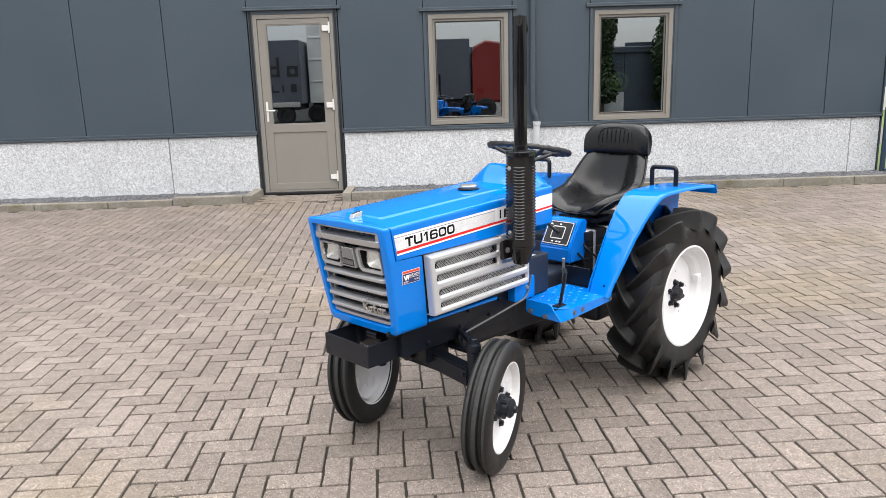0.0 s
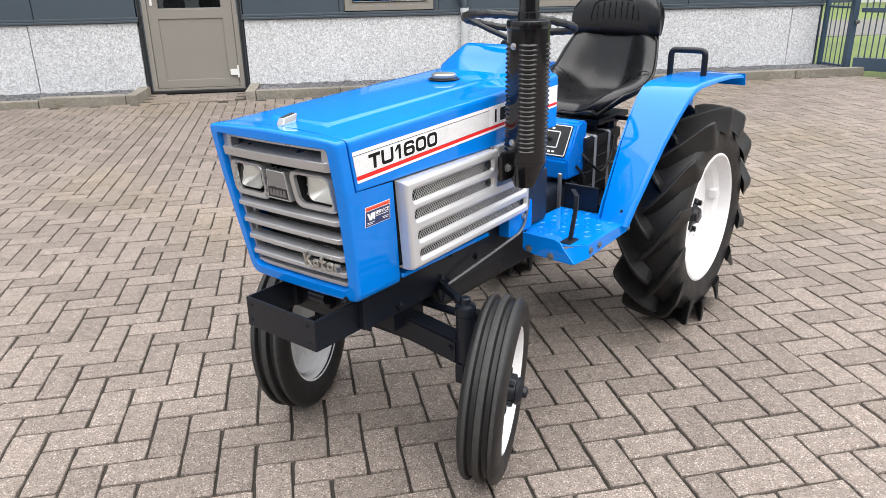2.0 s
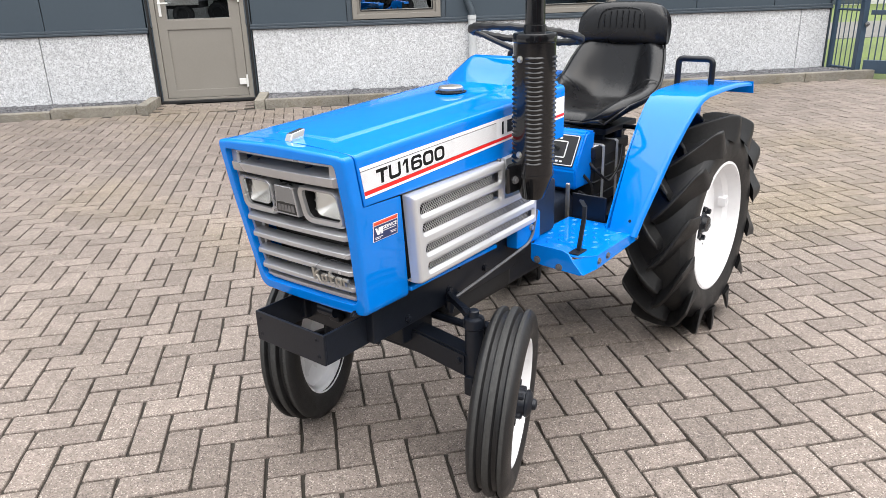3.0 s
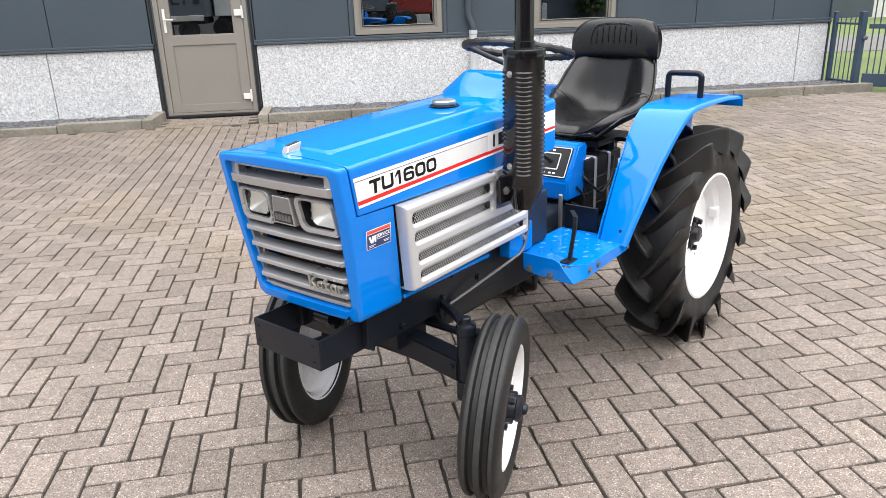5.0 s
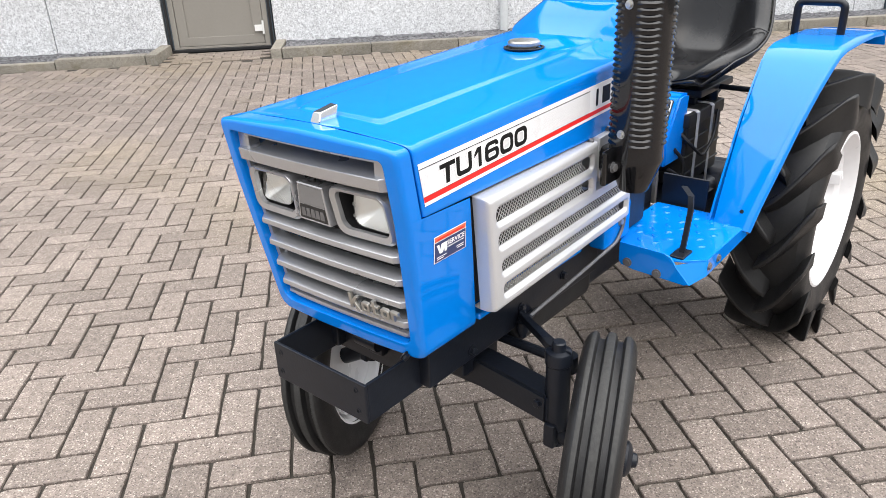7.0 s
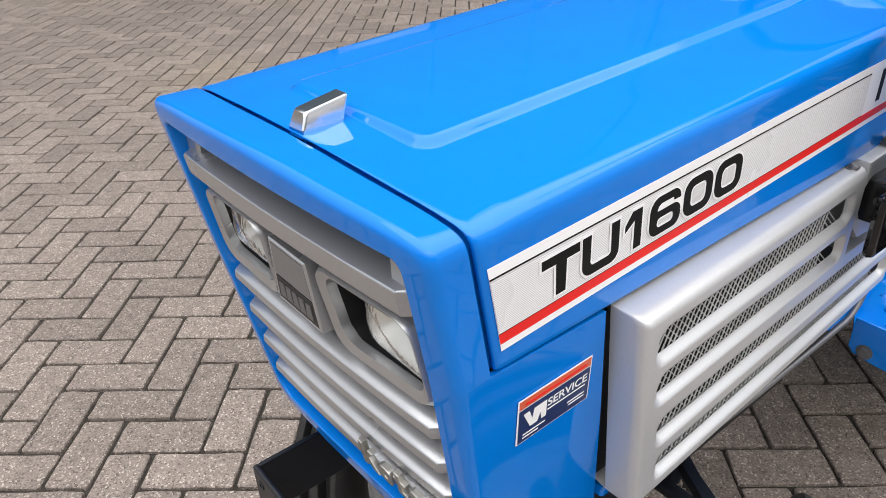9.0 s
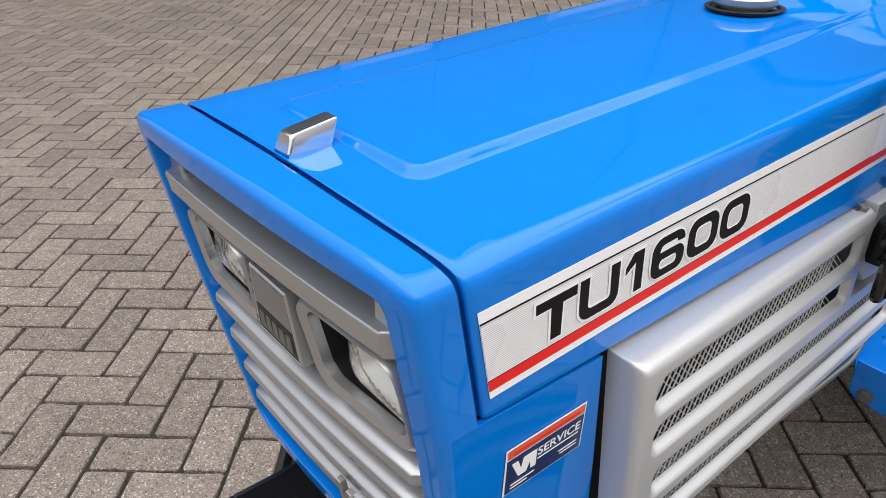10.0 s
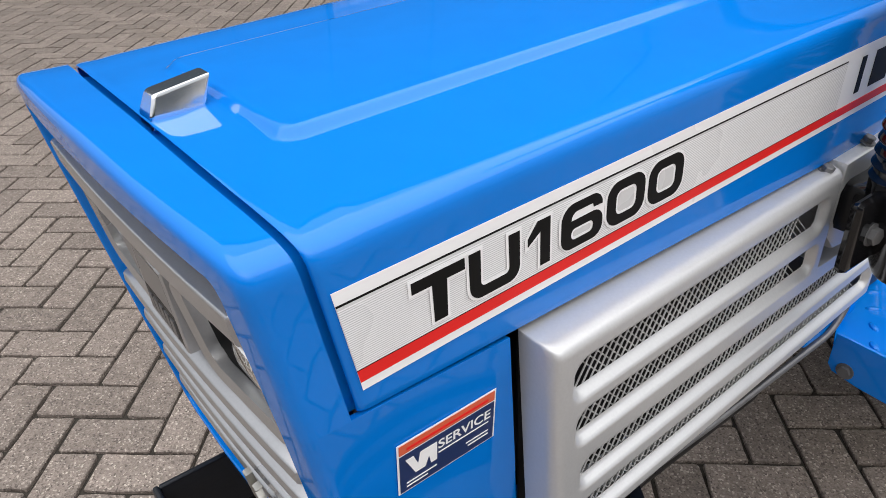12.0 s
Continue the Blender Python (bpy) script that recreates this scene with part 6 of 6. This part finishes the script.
# these sit close to the gearbox, under the front of the seat
SEATED = Matrix.Translation((-0.130, -0.164, -0.158)) @ Matrix.Scale(1.1145, 4)
console.matrix_basis = latch.matrix_basis = SEATED
battery.matrix_basis = Matrix.Translation((0.036, 0, 0)) @ SEATED
bm = bmesh.new()
for pts in ([(-1.05, 0.25, 0.74), (-1.08, 0.27, 0.70), (-1.08, 0.27, 0.62), (-1.03, 0.25, 0.58)], [(-1.09, 0.22, 0.80), (-1.10, 0.28, 0.74), (-1.18, 0.283, 0.69), (-1.26, 0.28, 0.73), (-1.30, 0.27, 0.80)], [(-1.02, 0.25, 0.69), (-1.06, 0.275, 0.66), (-1.03, 0.27, 0.61)]):
    tube(bm, bent(pts, 0.03), 0.005, 8)
part("cable", bm, PLASTIC, tractor, "loose black cables", at=SEATED)

# silencer with louvred shield and upright pipe
MX, MY = -0.631, 0.302
mm = Matrix.Translation((MX, MY, 0))
bm = bmesh.new()
lathe(bm, [(0.0, 0.774), (0.030, 0.774), (0.033, 0.778), (0.054, 0.831), (0.0575, 0.842), (0.0588, 0.846), (0.0588, 0.852), (0.0575, 0.856), (0.0575, 1.209), (0.060, 1.211), (0.060, 1.229), (0.0575, 1.233), (0.031, 1.237), (0.030, 1.253), (0.0265, 1.255), (0.0, 1.255)], 40, mm)
muffler = part("silencer", bm, GLOSS_BLACK, tractor, "black upright silencer with a louvred heat shield")
bm = bmesh.new()
lathe(bm, [(0.0268, 1.24), (0.0268, 1.740), (0.0259, 1.744), (0.0240, 1.744), (0.0240, 1.60), (0.0, 1.60)], 28, mm)
part("exhaust_pipe", bm, GLOSS_BLACK, muffler, "tall black exhaust pipe")
# pipe wall is uncut: near-black rimmed ovals give the shade of two holes
for z, a in ((1.727, 35), (1.699, 150)):
    bm = bmesh.new()
    lathe(bm, [(0.011, 0), (0.013, 0.001), (0.013, 0.0025), (0.010, 0.0025), (0.010, 0.0008), (0.0, 0.0008)], 18, mm @ pose(0, 0, z, 0, 0, a) @ Matrix.Translation((0.0258, 0, 0)) @ pose(0, 0, 0, 0, 90, 0) @ Matrix.Diagonal((1.6, 1, 1, 1)))
    part("pipe_hole", bm, DARK, muffler, "dark rimmed oval in place of a shaded hole near the pipe top")
bm = bmesh.new()
for sector in (32, -48, 112, 192, -128):
    for k in range(24):
        z = 0.884 + 0.01245 * k
        loops = []
        for i in range(9):
            a = radians(sector - 26 + 52 * i / 8)
            sw = math.sin(math.pi * i / 8) ** 0.5
            rr = 0.0570
            loops.append([Vector((MX + (rr + d) * math.cos(a), MY + (rr + d) * math.sin(a), z + h)) for d, h in ((0, 0.0048), (0.0042 * sw, 0.0012), (0.0049 * sw, -0.0004), (0.0042 * sw, -0.0014), (0.0008, 0.0015))])
        rings(bm, loops)
tagged(part("louvre", bm, GLOSS_BLACK, muffler, "rows of pressed louvres"), kind="stuff")
for z in (0.909, 1.168):
    u = Vector((math.cos(radians(-10)), math.sin(radians(-10)), 0))
    screw("shield_bolt", muffler, Vector((MX, MY, z)) + u * 0.0575, u, 0.007, 0.007)
bm = bmesh.new()
box(bm, (-0.650, 0.264, 0.798), (-0.540, 0.279, 0.876), 0.008, 2)
box(bm, (-0.690, 0.20, 0.808), (-0.60, 0.290, 0.866), 0.012, 2)
part("silencer_bracket", bm, GLOSS_BLACK, muffler, "black bracket plate")
screw("bracket_bolt", muffler, (-0.572, 0.279, 0.836), (0.2, 1, 0), 0.009, 0.009, DULL_STEEL)


# steering wheel on its column
SC, SR = Vector((-1.065, 0, 1.192)), 0.185
tilt = pose(*SC, 0, -12, 0)
bm = bmesh.new()
tube(bm, [tilt @ Vector((SR * math.cos(a), SR * math.sin(a), 0.0012 * math.cos(22 * a))) for a in [2 * math.pi * i / 88 for i in range(88)]], [0.0125 + 0.0012 * math.cos(math.pi * i) for i in range(88)], 10, True)
swheel = part("steering_wheel", bm, PLASTIC, tractor, "black three-spoke steering wheel")
for k in range(3):
    a = radians(60 + 120 * k)
    bm = bmesh.new()
    tube(bm, [tilt @ Vector((0.02 * math.cos(a), 0.02 * math.sin(a), -0.055)), tilt @ Vector((0.10 * math.cos(a), 0.10 * math.sin(a), -0.030)), tilt @ Vector((SR * math.cos(a), SR * math.sin(a), 0))], [0.010, 0.009, 0.008], 10)
    part("spoke", bm, PLASTIC, swheel)
bm = bmesh.new()
lathe(bm, [(0.030, -0.075), (0.034, -0.06), (0.032, -0.045), (0.020, -0.038), (0.0, -0.036)], 20, tilt)
lathe(bm, [(0.016, -0.25), (0.016, -0.07)], 14, tilt)
part("steering_column", bm, PLASTIC, swheel, "black steering column")


# bucket seat: dished shell, piping and a separate padded top roll
SEAT = ((-1.405, 0.842, 0.135, 0.020), (-1.430, 0.872, 0.185, 0.030), (-1.480, 0.882, 0.205, 0.040), (-1.545, 0.876, 0.218, 0.052), (-1.615, 0.868, 0.224, 0.066), (-1.680, 0.868, 0.227, 0.080), (-1.735, 0.884, 0.228, 0.088), (-1.772, 0.920, 0.226, 0.082), (-1.795, 0.970, 0.220, 0.070), (-1.812, 1.030, 0.208, 0.054), (-1.828, 1.085, 0.190, 0.035), (-1.838, 1.118, 0.175, 0.022))
cols = 21


def seat_row(i, off):
    x, z, w, dish = SEAT[i]
    a, b = SEAT[max(i - 1, 0)], SEAT[min(i + 1, len(SEAT) - 1)]
    t = Vector((b[0] - a[0], 0, b[1] - a[1])).normalized()
    nrm = Vector((t.z, 0, -t.x))
    if nrm.z < -0.01 or (abs(nrm.z) < 0.3 and nrm.x < 0):
        nrm = -nrm
    out = []
    for j in range(cols):
        v = -1 + 2 * j / (cols - 1)
        k = min(max((abs(v) - 0.25) / 0.62, 0.0), 1.0)
        lift = 1.30 * dish * k * k * (3 - 2 * k) - 0.016 * max(0.0, (abs(v) - 0.84) / 0.16) ** 2
        p = Vector((x, v * w, z)) + nrm * (lift - off)
        out.append(p)
    return out


bm = bmesh.new()
loops = []
for i in range(len(SEAT)):
    t, u = seat_row(i, 0.0), seat_row(i, 0.045)
    u = [Vector((p.x, p.y * 0.96, p.z)) for p in u]
    loops.append(t + list(reversed(u)))
rings(bm, loops)
seat = part("seat", bm, VINYL, tractor, "black vinyl bucket seat with a padded top roll", smooth=60)
seat.modifiers.clear()
m_ = seat.modifiers.new("round", "SUBSURF")
m_.levels = m_.render_levels = 1
bm = bmesh.new()
edge = [r[0] for r in (seat_row(i, 0.010) for i in range(len(SEAT)))]
edge2 = [r[-1] for r in (seat_row(i, 0.010) for i in range(len(SEAT)))]
tube(bm, edge, 0.0050, 8)
tube(bm, edge2, 0.0050, 8)
tube(bm, seat_row(0, 0.004), 0.0050, 8)
part("piping", bm, VINYL, seat, "black vinyl piping")
for sgn in (1, -1):
    bm = bmesh.new()
    row = [seat_row(i, -0.0015) for i in (5, 6, 7)]
    tube(bm, [row[1][10 + sgn * k] + Vector((0.012 * (10 - k) * (k > 3) * 0.6, 0, 0.0)) for k in range(5, 11)], 0.002, 6)
    part("seam", bm, VINYL, seat)
bm = bmesh.new()
loops = []
for i in range(17):
    v = -1 + 2 * i / 16
    k = (1 - abs(v) ** 5) ** 0.35 if abs(v) < 1 else 0.25
    k = max(k, 0.45)
    drop = -0.012 * abs(v) ** 3
    fwd = 0.022 * abs(v) ** 2
    w = lambda a: 0.198 - 0.034 * max(0.0, math.sin(a)) ** 1.5
    loops.append([(-1.845 + fwd + 0.042 * k * math.copysign(abs(math.cos(a)) ** 0.7, math.cos(a)) - 0.012 * math.sin(a), v * w(a), 1.187 + drop + 0.083 * (0.72 + 0.28 * k) * math.copysign(abs(math.sin(a)) ** 0.75, math.sin(a))) for a in [2 * math.pi * j / 24 for j in range(24)]])
rings(bm, loops)
head = part("top_roll", bm, VINYL, seat, "padded black top roll with upright pleats", smooth=60)
for i in range(7):
    y = -0.078 + 0.026 * i
    bm = bmesh.new()
    tube(bm, [(-1.845 + 0.0425 + 0.022 * (y / 0.196) ** 2 - 0.012 * (z - 1.2) / 0.083 - 0.3 * max(0, z - 1.225) ** 1.3, y, z) for z in (1.168, 1.185, 1.205, 1.22, 1.236 - 0.5 * (abs(y) / 0.078) ** 4 * 0.03)], 0.0022, 6)
    part("pleat", bm, VINYL, head)
bm = bmesh.new()
tube(bm, [(-1.845 + 0.0425 + 0.022 * (y / 0.196) ** 2 - 0.012 * (z - 1.2) / 0.083 - 0.3 * max(0, z - 1.225) ** 1.3, y, z) for y, z in [(-0.104, 1.163), (-0.101, 1.195), (-0.092, 1.225), (-0.075, 1.240), (-0.04, 1.246), (0, 1.248), (0.04, 1.246), (0.075, 1.240), (0.092, 1.225), (0.101, 1.195), (0.104, 1.163)]], 0.0020, 6)
part("seam", bm, VINYL, head)
bm = bmesh.new()
box(bm, (-1.74, -0.12, 0.79), (-1.46, 0.12, 0.815), 0.006, 2)
box(bm, (-1.70, -0.09, 0.70), (-1.66, 0.09, 0.80), 0.006, 2)
box(bm, (-1.52, -0.09, 0.70), (-1.49, 0.09, 0.80), 0.006, 2)
for y in (-0.1, 0.1):
    tube(bm, [(-1.47, y, 0.72), (-1.72, y, 0.80)], 0.010, 8)
    lathe(bm, [(0.022, 0.72), (0.022, 0.79)], 12, Matrix.Translation((-1.60, y, 0)))
tube(bm, [(-1.62, -0.32, 0.80), (-1.62, 0.32, 0.80)], 0.009, 8)
part("seat_base", bm, BLACK, tractor, "black sprung seat base")
bm = bmesh.new()
box(bm, (-1.62, -0.17, 0.70), (-1.28, 0.02, 0.74), 0.01, 2)
part("gearbox_cover", bm, BLACK, tractor)


# ---- herringbone pavers, last ----
W, GAP, TURN_P = 0.10863, 0.0098, 2.975
P0 = Vector((3.295, -7.421, 0))
LAY = Matrix.Translation(P0) @ pose(0, 0, 0, 0, 0, TURN_P)
UNLAY = LAY.inverted()


def paver_mesh(lx, ly, seed=None):
    """One paver with a worn chamfer: top, bevel and sides; with a seed its outline is chipped and uneven."""
    g, c, h = GAP / 2, 0.0025, 0.05
    x0, y0, x1, y1 = g, g, lx - g, ly - g
    ring = [(x0, y0), (x1, y0), (x1, y1), (x0, y1)]
    if seed is not None:
        r = random.Random(seed)
        fine = []
        for (ax, ay), (bx, by) in zip(ring, ring[1:] + ring[:1]):
            fine.append((ax + (bx - ax) * 0.03, ay + (by - ay) * 0.03))
            for k in (0.3, 0.65):
                fine.append((ax + (bx - ax) * k, ay + (by - ay) * k))
            fine.append((ax + (bx - ax) * 0.97, ay + (by - ay) * 0.97))
        ring = [(x + r.gauss(0, 0.0011), y + r.gauss(0, 0.0011)) for x, y in fine]
    cx, cy, n = lx / 2, ly / 2, len(ring)
    vs, fs = [], []
    for z, d in ((-h, 0), (-0.0025, 0), (0.0, c)):
        vs += [(x - math.copysign(min(d, abs(x - cx)), x - cx) * (abs(x - cx) > lx / 2 - 0.012), y - math.copysign(min(d, abs(y - cy)), y - cy) * (abs(y - cy) > ly / 2 - 0.012), z) for x, y in ring]
    for k in (0, n):
        for i in range(n):
            j = (i + 1) % n
            fs.append((k + i, k + j, k + n + j, k + n + i))
    fs.append(tuple(range(2 * n, 3 * n)))
    return vs, fs


STRIP_I, STRIP_J = range(-25, -20), range(27, 63)   # cells of the straight courses leading to the door


def layout():
    """Lower left corners and sizes of all pavers of the yard, on a grid of half pavers."""
    out = []

    def add(x, y, lx, ly):
        c = LAY @ Vector(((x + lx / 2) * W, (y + ly / 2) * W, 0))
        if -8.5 < c.x < 12.5 and -20.5 < c.y < -0.80 and not (c.x > 9.2 and c.y > -1.2):
            out.append((x * W, y * W, lx * W, ly * W, c))

    for i in range(-130, 131):
        for j in range(-70, 71):
            vx, vy = i + 2 * j, -i + 2 * j
            for x, y, lx, ly in ((vx, vy - 2, 1, 2), (vx + 1, vy - 1, 2, 1)):
                cells = [(x, y), (x + lx - 1, y + ly - 1)]
                free = [q for q in cells if not (q[0] in STRIP_I and q[1] in STRIP_J)]
                if len(free) == 2:
                    add(x, y, lx, ly)
                elif free:
                    add(*free[0], 1, 1)
    for i in STRIP_I:
        j = STRIP_J.start - (i % 2)
        while j < STRIP_J.stop:
            n = 2 if j >= STRIP_J.start else 1
            add(i, max(j, STRIP_J.start), 1, n)
            j += 2
    a0 = UNLAY @ Vector((-0.02, -0.78, 0))
    for r in range(7):
        for k in range(-1, 6):
            x, y = a0.x + k * 2 * W + (W if r % 2 else 0), a0.y + r * W
            c = LAY @ Vector((x + W, y + W / 2, 0))
            if 0.05 < c.x < 1.12 and c.y < -0.06:
                out.append((x, y, 2 * W, W, c))
    return out


bm = bmesh.new()
bmesh.ops.create_grid(bm, x_segments=60, y_segments=60, size=1)
for v in bm.verts:
    v.co = Vector((2.7 + v.co.x * 22.0, -14.0 + v.co.y * 14.02, -0.0105 + 0.001 * noise.noise(v.co * 9)))
    if v.co.y > -1.2 and v.co.x > 9.3:
        v.co.z = -0.03
pavement = tagged(part("pavement", bm, JOINT, smooth=0), "yard of pink-grey concrete pavers laid in herringbone", "pavement", kind="structure")
rnd = random.Random(7)
SIZES = ((W, 2 * W), (2 * W, W), (W, W))
plain = [paver_mesh(*q) for q in SIZES]
worn = [[paver_mesh(*q, seed=10 * i + k) for k in range(5)] for i, q in enumerate(SIZES)]
shared = []
for row in worn:
    shared.append([])
    for vs, fs in row:
        me = bpy.data.meshes.new("paver")
        me.from_pydata(vs, [], fs)
        me.materials.append(PAVER)
        shared[-1].append(me)
allv, allf, singles = [], [], 0
for x, y, lx, ly, c in layout():
    dz = rnd.gauss(0, 0.0009)
    shape = 0 if ly > lx * 1.5 else 1 if lx > ly * 1.5 else 2
    m = LAY @ Matrix.Translation((x, y, dz)) @ Matrix.Translation((lx / 2, ly / 2, 0)) @ pose(0, 0, 0, rnd.gauss(0, 0.35), rnd.gauss(0, 0.35), rnd.gauss(0, 0.45)) @ Matrix.Translation((-lx / 2, -ly / 2, 0))
    if 0.35 < c.x < 2.75 and -8.55 < c.y < -5.95 and singles < 300:
        ob = new("paver", shared[shape][rnd.randrange(5)])
        ob.parent = pavement
        ob.matrix_basis = m
        singles += 1
        continue
    vs, fs = worn[shape][rnd.randrange(5)] if -2.0 < c.x < 7.5 and -10.5 < c.y < -3.5 else plain[shape]
    k = len(allv)
    allv += [m @ Vector(v) for v in vs]
    allf += [tuple(i + k for i in f) for f in fs]
me = bpy.data.meshes.new("pavers_rest")
me.from_pydata(allv, [], allf)
me.materials.append(PAVER)
rest = new("paving", me)
rest.parent = pavement
tagged(rest, "pink-grey concrete pavers in herringbone", kind="stuff")
